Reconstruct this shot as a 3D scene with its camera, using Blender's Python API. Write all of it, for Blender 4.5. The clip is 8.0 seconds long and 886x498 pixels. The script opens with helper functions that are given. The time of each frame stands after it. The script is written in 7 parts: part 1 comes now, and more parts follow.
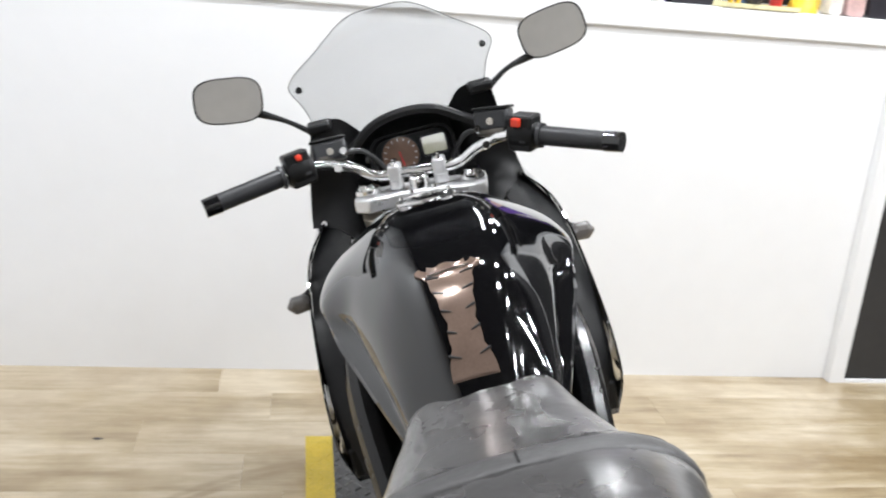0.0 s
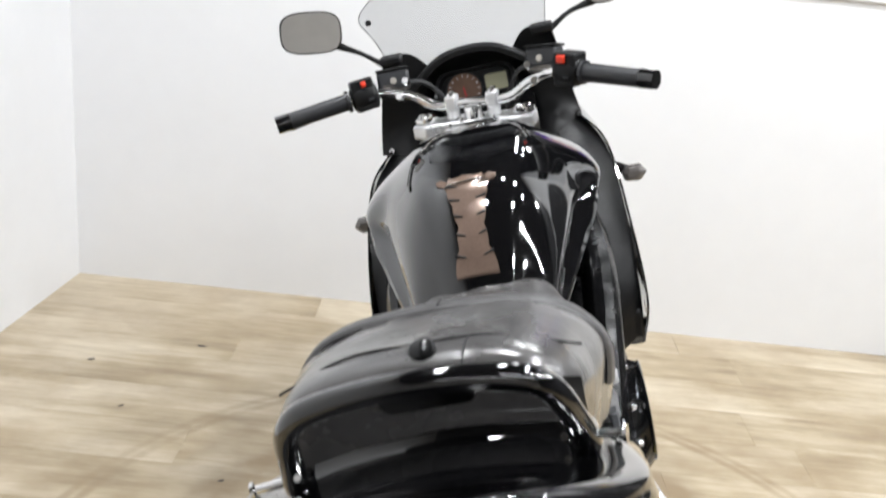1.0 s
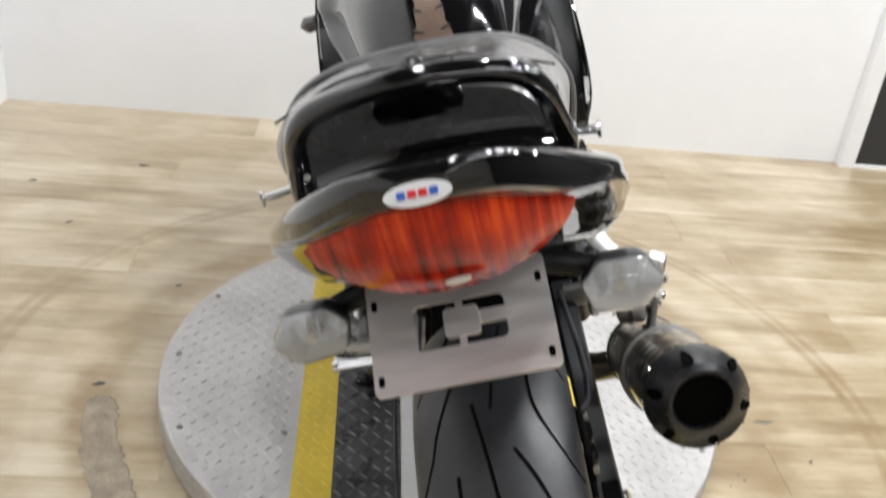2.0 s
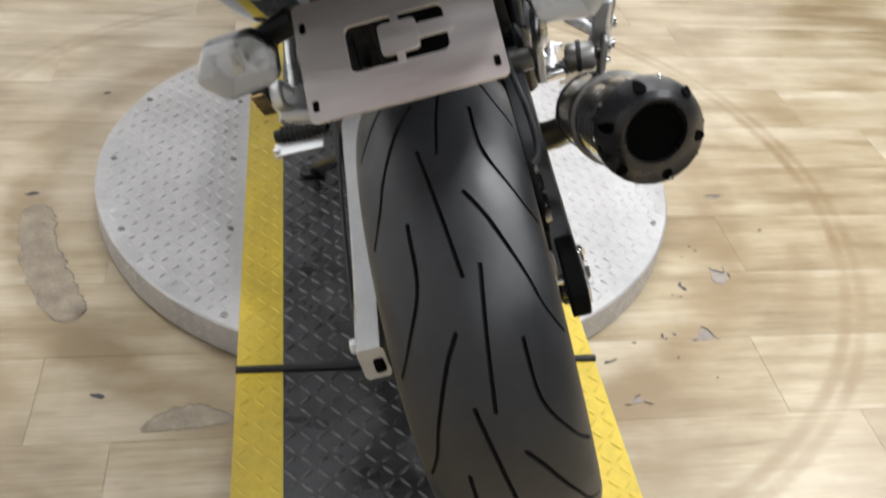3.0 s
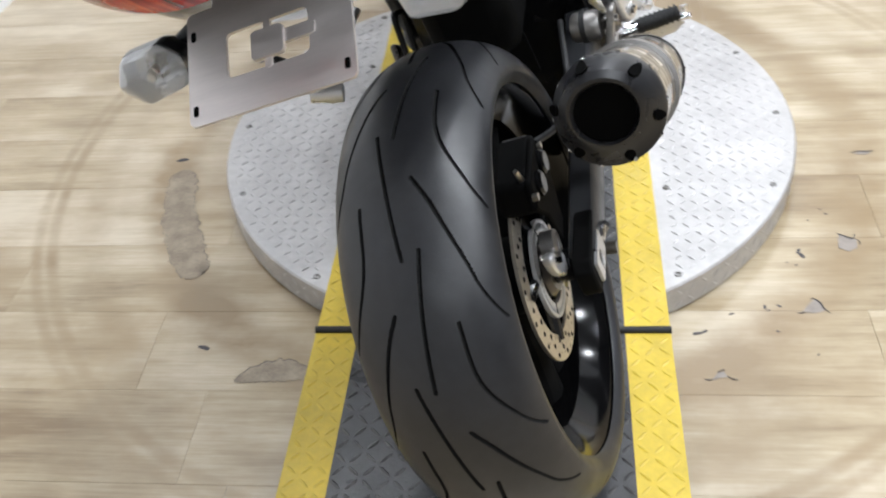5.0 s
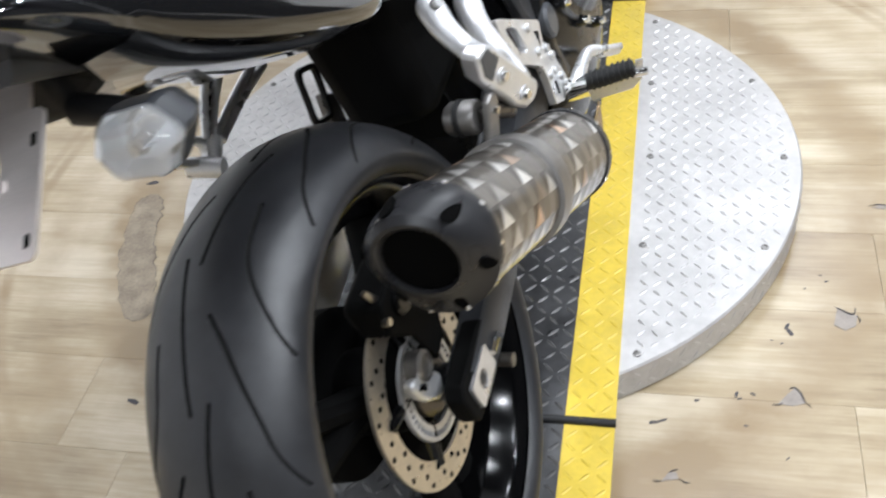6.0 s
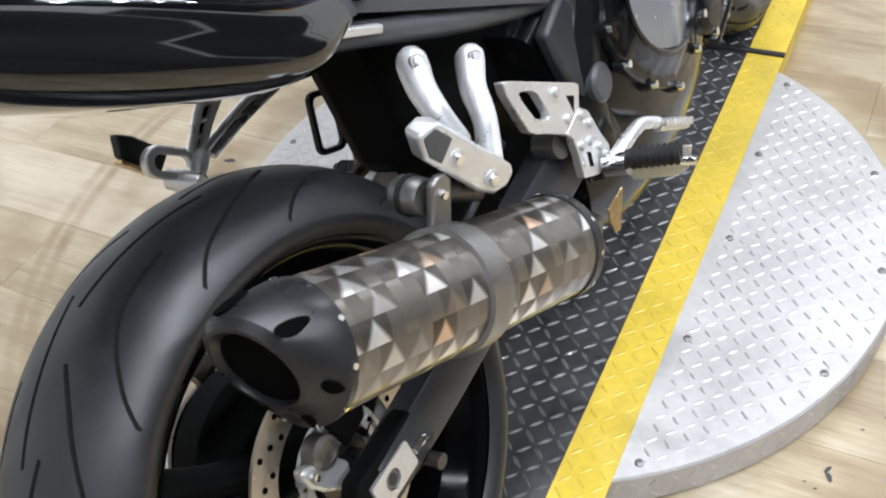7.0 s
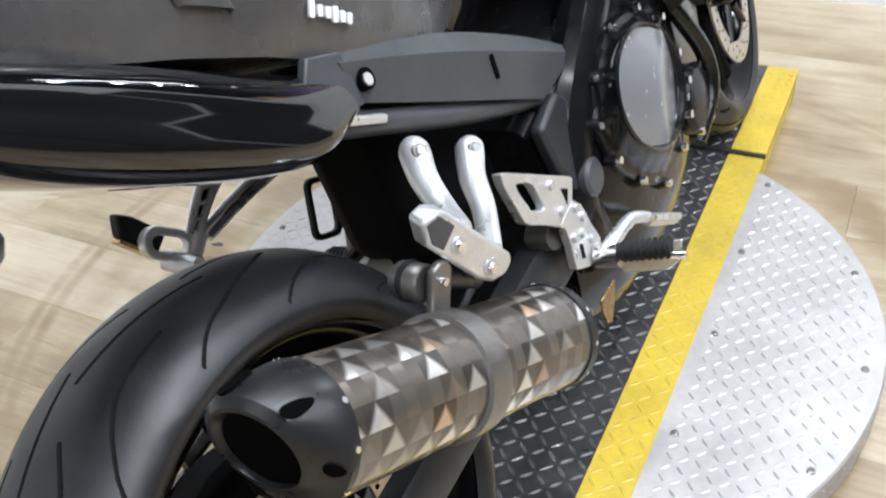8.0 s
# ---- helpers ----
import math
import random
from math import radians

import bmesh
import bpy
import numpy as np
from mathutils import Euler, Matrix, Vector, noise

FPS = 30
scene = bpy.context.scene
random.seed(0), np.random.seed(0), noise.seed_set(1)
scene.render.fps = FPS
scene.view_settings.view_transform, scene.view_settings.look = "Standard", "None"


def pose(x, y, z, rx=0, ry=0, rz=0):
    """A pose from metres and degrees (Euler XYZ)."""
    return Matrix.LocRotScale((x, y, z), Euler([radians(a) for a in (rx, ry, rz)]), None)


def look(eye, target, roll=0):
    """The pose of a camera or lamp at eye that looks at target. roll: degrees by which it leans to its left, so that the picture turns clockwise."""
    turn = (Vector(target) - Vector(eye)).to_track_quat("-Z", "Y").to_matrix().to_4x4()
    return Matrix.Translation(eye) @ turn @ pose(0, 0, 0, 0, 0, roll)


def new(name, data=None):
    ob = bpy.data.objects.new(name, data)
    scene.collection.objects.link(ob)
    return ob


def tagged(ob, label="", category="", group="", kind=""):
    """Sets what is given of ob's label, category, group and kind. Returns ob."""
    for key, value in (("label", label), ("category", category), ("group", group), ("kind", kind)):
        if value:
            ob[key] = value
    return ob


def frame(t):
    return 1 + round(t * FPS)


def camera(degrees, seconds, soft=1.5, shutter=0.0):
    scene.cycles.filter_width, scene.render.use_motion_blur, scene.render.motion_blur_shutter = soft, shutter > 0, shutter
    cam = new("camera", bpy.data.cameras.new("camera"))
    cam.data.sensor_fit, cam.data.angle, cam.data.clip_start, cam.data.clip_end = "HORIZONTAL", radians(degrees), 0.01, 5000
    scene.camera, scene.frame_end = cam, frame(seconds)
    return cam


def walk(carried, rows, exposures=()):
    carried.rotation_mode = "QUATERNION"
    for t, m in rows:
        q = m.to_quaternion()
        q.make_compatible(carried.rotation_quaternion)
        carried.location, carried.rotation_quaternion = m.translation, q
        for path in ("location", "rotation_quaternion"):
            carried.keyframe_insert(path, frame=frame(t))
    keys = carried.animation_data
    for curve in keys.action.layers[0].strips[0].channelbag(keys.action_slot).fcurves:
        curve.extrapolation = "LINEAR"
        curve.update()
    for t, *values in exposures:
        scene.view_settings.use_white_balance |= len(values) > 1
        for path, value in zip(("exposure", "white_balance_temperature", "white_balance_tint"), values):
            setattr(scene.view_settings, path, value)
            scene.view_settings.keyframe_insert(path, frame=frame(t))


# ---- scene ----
cam = camera(50.2, 8.0, 2.0, 0.4)
PATH = [
    (0, (-0.343, -0.757, 1.356), (-0.026, 1.122, 0.748), 5.0),
    (0.5, (-0.217, -0.862, 1.364), (-0.15, 1.042, 0.756), 5.5),
    (1, (-0.164, -0.928, 1.326), (-0.154, 0.951, 0.642), 6.0),
    (1.5, (-0.203, -0.993, 1.293), (-0.088, 0.843, 0.508), 6.4),
    (2, (-0.212, -1.037, 1.25), (-0.014, 0.707, 0.291), 6.8),
    (2.2, (-0.213, -1.043, 1.228), (0.007, 0.667, 0.214), 6.9),
    (3.3, (-0.187, -1.043, 1.14), (0.152, 0.427, -0.174), 6.8),
    (3.5, (-0.181, -1.047, 1.141), (0.17, 0.398, -0.204), 7.3),
    (4, (-0.159, -1.049, 1.136), (0.211, 0.376, -0.218), 6.2),
    (4.2, (-0.15, -1.051, 1.147), (0.209, 0.369, -0.215), 3.9),
    (5.3, (0.221, -1.014, 1.2), (-0.197, 0.43, -0.12), -9.7),
    (5.5, (0.266, -0.946, 1.193), (-0.18, 0.471, -0.146), -10.7),
    (6, (0.345, -0.781, 1.195), (-0.11, 0.589, -0.19), -11.0),
    (6.5, (0.456, -0.651, 1.189), (-0.199, 0.628, -0.201), -8.9),
    (7, (0.509, -0.572, 1.166), (-0.277, 0.656, -0.203), -9.4),
    (7.5, (0.518, -0.555, 1.164), (-0.291, 0.708, -0.158), -9.1),
    (8, (0.495, -0.59, 1.171), (-0.288, 0.78, -0.058), -6.1),
]
LIGHTNESS = [(0, 0.03, 6450, 10), (1, 0.0, 6500, 10), (2, -0.04, 6600, 10), (4, 0.01, 6350, 10), (5.5, 0.05, 6200, 10), (8, 0.06, 6150, 10)]
walk(cam, [(t, look(eye, target, roll)) for t, eye, target, roll in PATH], LIGHTNESS)

# ---- lights: ceiling lamps of a white showroom ----
world = bpy.data.worlds.new("world")
scene.world = world
world.use_nodes = True
world.node_tree.nodes["Background"].inputs[0].default_value = (0.95, 0.98, 1.0, 1)
world.node_tree.nodes["Background"].inputs[1].default_value = 0.05


def area(name, x, y, z, sx, sy, watts, colour=(1.0, 0.96, 0.9), shape="RECTANGLE"):
    lamp = bpy.data.lights.new(name, "AREA")
    lamp.shape, lamp.size, lamp.size_y, lamp.energy, lamp.color = shape, sx, sy, watts, colour
    ob = new(name, lamp)
    ob.matrix_world = pose(x, y, z)
    return ob


area("ceiling_tube_light", 1.5, -1.9, 3.3, 2.6, 0.14, 34, (0.94, 0.97, 1.0))
area("ceiling_tube_light", 0.2, -3.3, 3.3, 2.6, 0.14, 25, (0.94, 0.97, 1.0))
# the lamps of the space beyond the half wall
area("ceiling_tube_light", 0.55, 4.7, 3.3, 0.14, 2.6, 30, (0.94, 0.97, 1.0))
for ly in (3.4, 4.2, 5.0, 5.8):
    area("ceiling_spot_light", 1.15, ly, 3.25, 0.15, 0.15, 14, (0.95, 0.975, 1.0), "DISK")
# the 9 W spot at (-0.9, 0.1) is added to brighten the left floor
for lx, ly, watts in ((-0.9, 1.1, 23), (-0.9, 0.1, 9), (0.0, 1.15, 22), (0.9, 1.1, 23), (1.9, 1.0, 18), (0.9, 0.2, 29), (1.9, 0.1, 26), (2.9, 0.2, 26), (1.5, -0.8, 18), (2.6, -0.9, 26), (3.0, 1.9, 26), (3.7, 1.0, 24)):
    area("ceiling_spot_light", lx, ly, 3.25, 0.15, 0.15, watts, (0.95, 0.975, 1.0), "DISK")


# ---- materials ----
def material(name, colour, rough=0.5, metal=0.0, coat=0.0, spread=0.0, scale=12.0, bump=0.0, bump_scale=80.0, rough_spread=0.0, ior=1.45, stretch=(1, 1, 1), second=None):
    """A principled material with colour noise at two scales, roughness noise and fine relief."""
    m = bpy.data.materials.new(name)
    m.use_nodes = True
    nodes, links = m.node_tree.nodes, m.node_tree.links
    b = nodes["Principled BSDF"]
    b.inputs["Base Color"].default_value = (*colour, 1)
    b.inputs["Roughness"].default_value = rough
    b.inputs["Metallic"].default_value = metal
    b.inputs["Coat Weight"].default_value = coat
    b.inputs["Coat Roughness"].default_value = 0.04
    b.inputs["IOR"].default_value = ior
    co = nodes.new("ShaderNodeTexCoord")
    mp = nodes.new("ShaderNodeMapping")
    mp.inputs["Scale"].default_value = stretch
    links.new(co.outputs["Object"], mp.inputs["Vector"])

    def tex(s, detail=4.0):
        n = nodes.new("ShaderNodeTexNoise")
        n.inputs["Scale"].default_value, n.inputs["Detail"].default_value = s, detail
        links.new(mp.outputs["Vector"], n.inputs["Vector"])
        return n

    if spread:
        n1, n2 = tex(scale), tex(scale * 9)
        mix = nodes.new("ShaderNodeMath")
        mix.operation = "MULTIPLY_ADD"
        links.new(n1.outputs["Fac"], mix.inputs[0])
        mix.inputs[1].default_value = 0.65
        half = nodes.new("ShaderNodeMath")
        half.operation = "MULTIPLY"
        links.new(n2.outputs["Fac"], half.inputs[0])
        half.inputs[1].default_value = 0.35
        links.new(half.outputs[0], mix.inputs[2])
        ramp = nodes.new("ShaderNodeValToRGB")
        lo = second or tuple(c * (1 - spread) for c in colour)
        hi = tuple(min(1, c * (1 + spread)) for c in colour)
        ramp.color_ramp.elements[0].position, ramp.color_ramp.elements[1].position = 0.32, 0.68
        ramp.color_ramp.elements[0].color, ramp.color_ramp.elements[1].color = (*lo, 1), (*hi, 1)
        links.new(mix.outputs[0], ramp.inputs["Fac"])
        links.new(ramp.outputs["Color"], b.inputs["Base Color"])
    if rough_spread:
        n3 = tex(scale * 1.7)
        mr = nodes.new("ShaderNodeMapRange")
        mr.inputs["From Min"].default_value, mr.inputs["From Max"].default_value = 0.3, 0.7
        mr.inputs["To Min"].default_value, mr.inputs["To Max"].default_value = max(0.02, rough - rough_spread), min(1, rough + rough_spread)
        links.new(n3.outputs["Fac"], mr.inputs["Value"])
        links.new(mr.outputs["Result"], b.inputs["Roughness"])
    if bump:
        n4 = tex(bump_scale, 6)
        bp = nodes.new("ShaderNodeBump")
        bp.inputs["Strength"].default_value, bp.inputs["Distance"].default_value = bump, 0.002
        links.new(n4.outputs["Fac"], bp.inputs["Height"])
        links.new(bp.outputs["Normal"], b.inputs["Normal"])
    return m


def node_group(m):
    return m.node_tree.nodes, m.node_tree.links, m.node_tree.nodes["Principled BSDF"]


WALL = material("white_wall_paint", (0.81, 0.815, 0.83), 0.7, spread=0.02, scale=1.5, bump=0.05, bump_scale=200)
GREY_WALL = material("dark_grey_wall_paint", (0.055, 0.055, 0.057), 0.7, spread=0.05, scale=2)
REAR_WALL = material("light_grey_wall_paint", (0.5, 0.485, 0.465), 0.7, spread=0.08, scale=1.2)
DARK_WALL = material("dark_upper_wall", (0.07, 0.07, 0.072), 0.6, spread=0.2, scale=2)
CEIL = material("ceiling_paint", (0.035, 0.035, 0.036), 0.9, spread=0.2, scale=2)
DARK_DOOR = material("dark_grey_door", (0.03, 0.03, 0.032), 0.45, spread=0.15, scale=4)
TREAD_BAR = material("polished_tread_bars", (0.54, 0.527, 0.52), 0.38, 0.5, spread=0.08, scale=20, rough_spread=0.08)
# worn bars, their base colour also lightened in place of glints
BLACK_BAR = material("worn_black_bars_with_glint", (0.11, 0.108, 0.108), 0.28, 0.3, spread=0.6, scale=14, rough_spread=0.12)
TREAD = material("bare_tread_plate", (0.5, 0.486, 0.478), 0.42, 0.45, spread=0.18, scale=7, bump=0.25, bump_scale=260, rough_spread=0.12)
STRIP_BLACK = material("worn_black_tread", (0.036, 0.036, 0.038), 0.36, ior=1.6, spread=0.55, scale=9, bump=0.3, bump_scale=180, rough_spread=0.15)
STRIP_YELLOW = material("yellow_floor_paint", (0.66, 0.48, 0.05), 0.42, spread=0.12, scale=10, bump=0.25, bump_scale=150, rough_spread=0.12, second=(0.5, 0.37, 0.048))
ROD = material("black_rubber_seam", (0.015, 0.015, 0.016), 0.6, spread=0.3)
GLOSS = material("gloss_black_paint", (0.003, 0.003, 0.0035), 0.06, ior=1.5, coat=1.0, rough_spread=0.03, scale=5)
SATIN = material("satin_black_plastic", (0.006, 0.006, 0.0064), 0.42, ior=1.32, spread=0.25, scale=20, bump=0.25, bump_scale=700, rough_spread=0.08)
MATTE = material("dark_grey_panel", (0.026, 0.027, 0.03), 0.4, spread=0.15, scale=16, bump=0.15, bump_scale=500, rough_spread=0.08)
PANEL = material("satin_grey_panel", (0.06, 0.062, 0.067), 0.36, spread=0.12, scale=16, bump=0.1, bump_scale=500, rough_spread=0.06)
FRAME_BLACK = material("black_frame_paint", (0.006, 0.006, 0.0065), 0.2, ior=1.45, spread=0.3, scale=16, rough_spread=0.1)
COVER = material("satin_grey_cover", (0.34, 0.35, 0.37), 0.24, 0.6, spread=0.05, scale=30, rough_spread=0.04)
RUBBER = material("tyre_rubber", (0.017, 0.0175, 0.02), 0.42, ior=1.55, spread=0.35, scale=9, bump=0.1, bump_scale=500, rough_spread=0.1)
# near-black colour standing for the shade inside the tread grooves
GROOVE_SHADE = material("tyre_groove_shade", (0.003, 0.003, 0.003), 0.95)
VINYL = material("seat_vinyl", (0.07, 0.067, 0.066), 0.28, ior=1.55, coat=0.6, spread=0.22, scale=9, bump=0.9, bump_scale=22, rough_spread=0.1)
node_group(VINYL)[2].inputs["Coat Roughness"].default_value = 0.16
STRAP = material("strap_vinyl", (0.075, 0.073, 0.073), 0.42, spread=0.12, scale=14, bump=0.4, bump_scale=160, rough_spread=0.06)
SEAM = material("seat_seam", (0.015, 0.015, 0.015), 0.6)
ALLOY = material("cast_alloy", (0.76, 0.76, 0.77), 0.34, 0.72, spread=0.1, scale=20, bump=0.2, bump_scale=350, rough_spread=0.1)
SILVER = material("silver_paint", (0.62, 0.62, 0.62), 0.36, 0.55, spread=0.08, scale=22, rough_spread=0.08)
CHROME = material("polished_steel", (0.8, 0.8, 0.8), 0.1, 1.0, rough_spread=0.05, scale=30)
STEEL = material("brushed_steel", (0.55, 0.52, 0.47), 0.32, 1.0, spread=0.2, scale=30, rough_spread=0.1)
DARK_STEEL = material("dark_steel", (0.12, 0.11, 0.1), 0.35, 0.9, spread=0.3, scale=25, rough_spread=0.1)
BAND_STEEL = material("band_steel", (0.27, 0.26, 0.25), 0.38, 0.85, spread=0.15, scale=30, rough_spread=0.1)
DISC_STEEL = material("brake_disc_steel", (0.62, 0.56, 0.46), 0.35, 0.85, spread=0.1, scale=60, rough_spread=0.1)
TAN_PIPE = material("heat_tinted_pipe", (0.5, 0.36, 0.18), 0.25, 1.0, spread=0.3, scale=14, rough_spread=0.1)
PLATE = material("brushed_plate", (0.74, 0.69, 0.67), 0.4, 0.75, spread=0.06, scale=8, bump=0.1, bump_scale=300, rough_spread=0.1, stretch=(1, 8, 8))
RIM_BLACK = material("black_rim_paint", (0.002, 0.002, 0.0022), 0.12, ior=1.28, rough_spread=0.05, scale=12)
RED_SWITCH = material("red_switch", (0.75, 0.05, 0.02), 0.4)
LCD = material("lcd_glass", (0.45, 0.44, 0.3), 0.15, coat=0.6)
DIAL = material("tachometer_face", (0.16, 0.09, 0.06), 0.45, coat=0.1, spread=0.2, scale=40)
MIRROR = material("mirror_glass", (0.85, 0.85, 0.84), 0.02, 1.0)
PAD = material("tank_pad", (0.2, 0.14, 0.11), 0.16, 0.3, coat=0.8, spread=0.15, scale=30, rough_spread=0.05)
WHITE_PRINT = material("white_print", (0.8, 0.8, 0.8), 0.5)
BLUE_PRINT = material("blue_print", (0.05, 0.12, 0.5), 0.5)
RED_PRINT = material("red_print", (0.7, 0.03, 0.04), 0.5)
PEG_RUBBER = material("peg_rubber", (0.012, 0.012, 0.012), 0.7, spread=0.2, bump=0.3, bump_scale=300)
# flat black that paints the darkness of holes, slots and the outlet
HOLE_SHADE = material("hole_shade_black", (0.002, 0.002, 0.002), 0.95, ior=1.12)
WORN = material("worn_floor_patch", (0.33, 0.27, 0.195), 0.5, spread=0.12, second=(0.17, 0.135, 0.1), scale=26, bump=0.5, bump_scale=60)
# black plastic set darker still, with the shade of inner spaces in its colour
VOID = material("black_plastic_with_inner_shade", (0.003, 0.003, 0.003), 0.75, ior=1.2)
FLAKE = material("grey_floor_flake", (0.27, 0.235, 0.205), 0.5, spread=0.2, scale=40)
SCUFF = material("floor_scuff", (0.06, 0.055, 0.06), 0.7)
CAN_CAP = material("black_end_cap", (0.015, 0.015, 0.0165), 0.32, spread=0.08, scale=25, rough_spread=0.1)


def make_lens(name, colour, rough, transmission, streaks=0.0):
    """A clear-coated lens; streaks: uneven darker stripes of the reflector behind it."""
    m = material(name, colour, rough, coat=1.0)
    nodes, links, b = node_group(m)
    b.inputs["Transmission Weight"].default_value = transmission
    if streaks:
        co = nodes.new("ShaderNodeTexCoord")

        def streak(stretch, scale):
            mp = nodes.new("ShaderNodeMapping")
            mp.inputs["Scale"].default_value = stretch
            nz = nodes.new("ShaderNodeTexNoise")
            nz.inputs["Scale"].default_value, nz.inputs["Detail"].default_value = scale, 3.0
            links.new(co.outputs["Object"], mp.inputs["Vector"])
            links.new(mp.outputs["Vector"], nz.inputs["Vector"])
            return nz.outputs["Fac"]

        mx = nodes.new("ShaderNodeMath")
        mx.operation = "MULTIPLY_ADD"
        links.new(streak((1, 0.05, 0.06), streaks), mx.inputs[0])
        mx.inputs[1].default_value = 0.6
        half = nodes.new("ShaderNodeMath")
        half.operation = "MULTIPLY"
        links.new(streak((1, 1, 1), 24), half.inputs[0])
        half.inputs[1].default_value = 0.4
        links.new(half.outputs[0], mx.inputs[2])
        ramp = nodes.new("ShaderNodeValToRGB")
        ramp.color_ramp.elements[0].position, ramp.color_ramp.elements[1].position = 0.36, 0.66
        ramp.color_ramp.elements[0].color = (*[c * 0.22 for c in colour], 1)
        ramp.color_ramp.elements[1].color = (min(1, colour[0] * 1.3), colour[1] * 3.0, colour[2] * 1.6, 1)
        ramp.color_ramp.elements.new(0.52).color = (*[c * 0.82 for c in colour], 1)
        links.new(mx.outputs[0], ramp.inputs["Fac"])
        links.new(ramp.outputs["Color"], b.inputs["Base Color"])
        bp = nodes.new("ShaderNodeBump")
        bp.inputs["Strength"].default_value, bp.inputs["Distance"].default_value = 0.15, 0.002
        links.new(mx.outputs[0], bp.inputs["Height"])
        links.new(bp.outputs["Normal"], b.inputs["Normal"])
    return m


RED_LENS = make_lens("red_lens", (0.62, 0.028, 0.008), 0.1, 0.0, streaks=130)
RED_LENS.node_tree.nodes["Principled BSDF"].inputs["Coat Weight"].default_value = 0.25
RED_LENS.node_tree.nodes["Principled BSDF"].inputs["IOR"].default_value = 1.3
CLEAR_LENS = make_lens("clear_lens", (0.95, 0.96, 0.97), 0.04, 0.85)
CLEAR_BODY = material("grey_housing", (0.022, 0.0235, 0.027), 0.3, spread=0.1, scale=20, coat=0.3)
SCREEN = make_lens("light_smoke_screen", (0.83, 0.84, 0.845), 0.02, 1.0)
SCREEN.node_tree.nodes["Principled BSDF"].inputs["IOR"].default_value = 1.05
REFLECTOR = material("bright_reflector", (0.85, 0.87, 0.9), 0.25, 0.55, spread=0.05, scale=60)
SMOKE_LENS = material("smoked_lens", (0.11, 0.1, 0.095), 0.2, coat=0.8, spread=0.2)


def floor_material():
    """Pale oak planks: grain along x, a tint for each plank, and grey tyre rings round the turntable."""
    m = bpy.data.materials.new("pale_oak_plank")
    m.use_nodes = True
    nodes, links, b = node_group(m)
    geo = nodes.new("ShaderNodeNewGeometry")
    info = nodes.new("ShaderNodeObjectInfo")

    def math_node(op, a, c=None, d=None):
        n = nodes.new("ShaderNodeMath")
        n.operation = op
        for i, v in enumerate((a, c, d)):
            if v is None:
                continue
            if isinstance(v, (int, float)):
                n.inputs[i].default_value = v
            else:
                links.new(v, n.inputs[i])
        return n.outputs[0]

    shift = nodes.new("ShaderNodeCombineXYZ")
    links.new(math_node("MULTIPLY", info.outputs["Random"], 37.0), shift.inputs[0])
    links.new(math_node("MULTIPLY", info.outputs["Random"], 11.0), shift.inputs[2])
    add = nodes.new("ShaderNodeVectorMath")
    links.new(geo.outputs["Position"], add.inputs[0])
    links.new(shift.outputs[0], add.inputs[1])

    def noise_tex(scale, stretch, detail=6.0, source=None):
        mp = nodes.new("ShaderNodeMapping")
        mp.inputs["Scale"].default_value = stretch
        links.new(source or add.outputs[0], mp.inputs["Vector"])
        n = nodes.new("ShaderNodeTexNoise")
        n.inputs["Scale"].default_value, n.inputs["Detail"].default_value = scale, detail
        n.inputs["Roughness"].default_value = 0.6
        links.new(mp.outputs["Vector"], n.inputs["Vector"])
        return n.outputs["Fac"]

    grain = noise_tex(5.0, (0.5, 5.0, 1))
    fine = noise_tex(30.0, (0.3, 7.0, 1))
    broad = noise_tex(2.6, (0.8, 1.8, 1))
    f = math_node("MULTIPLY_ADD", grain, 0.36, math_node("MULTIPLY_ADD", fine, 0.18, math_node("MULTIPLY", broad, 0.56)))
    f = math_node("ADD", f, math_node("MULTIPLY_ADD", info.outputs["Random"], 0.05, -0.04))
    ramp = nodes.new("ShaderNodeValToRGB")
    e = ramp.color_ramp.elements
    e[0].position, e[0].color = 0.37, (0.19, 0.128, 0.064, 1)
    e[1].position, e[1].color = 0.655, (0.57, 0.49, 0.365, 1)
    mid = e.new(0.5)
    mid.color = (0.38, 0.3, 0.184, 1)
    links.new(f, ramp.inputs["Fac"])
    # tyre rings left on the floor round the turntable
    sep = nodes.new("ShaderNodeSeparateXYZ")
    links.new(geo.outputs["Position"], sep.inputs[0])
    dx, dy = sep.outputs[0], math_node("SUBTRACT", sep.outputs[1], 0.592)
    rad = math_node("SQRT", math_node("ADD", math_node("MULTIPLY", dx, dx), math_node("MULTIPLY", dy, dy)))
    patch = noise_tex(2.2, (1, 1, 1), 3.0, geo.outputs["Position"])
    total = None
    for r0, width, amount in ((0.708, 0.05, 0.95), (0.944, 0.013, 0.7), (0.974, 0.012, 0.6), (0.86, 0.03, 0.3), (1.06, 0.05, 0.22)):
        d = math_node("DIVIDE", math_node("SUBTRACT", rad, r0), width)
        bell = math_node("POWER", 2.718, math_node("MULTIPLY", math_node("POWER", math_node("ABSOLUTE", d), 3.0), -1.0))
        bell = math_node("MULTIPLY", bell, amount)
        total = bell if total is None else math_node("ADD", total, bell)
    mask = nodes.new("ShaderNodeMapRange")
    mask.inputs["From Min"].default_value, mask.inputs["From Max"].default_value = 0.27, 0.52
    links.new(patch, mask.inputs["Value"])
    streak = noise_tex(9.0, (0.5, 1.6, 1), 5.0, geo.outputs["Position"])
    worn = nodes.new("ShaderNodeMapRange")
    worn.inputs["From Min"].default_value, worn.inputs["From Max"].default_value = 0.35, 0.6
    worn.inputs["To Min"].default_value = 0.4
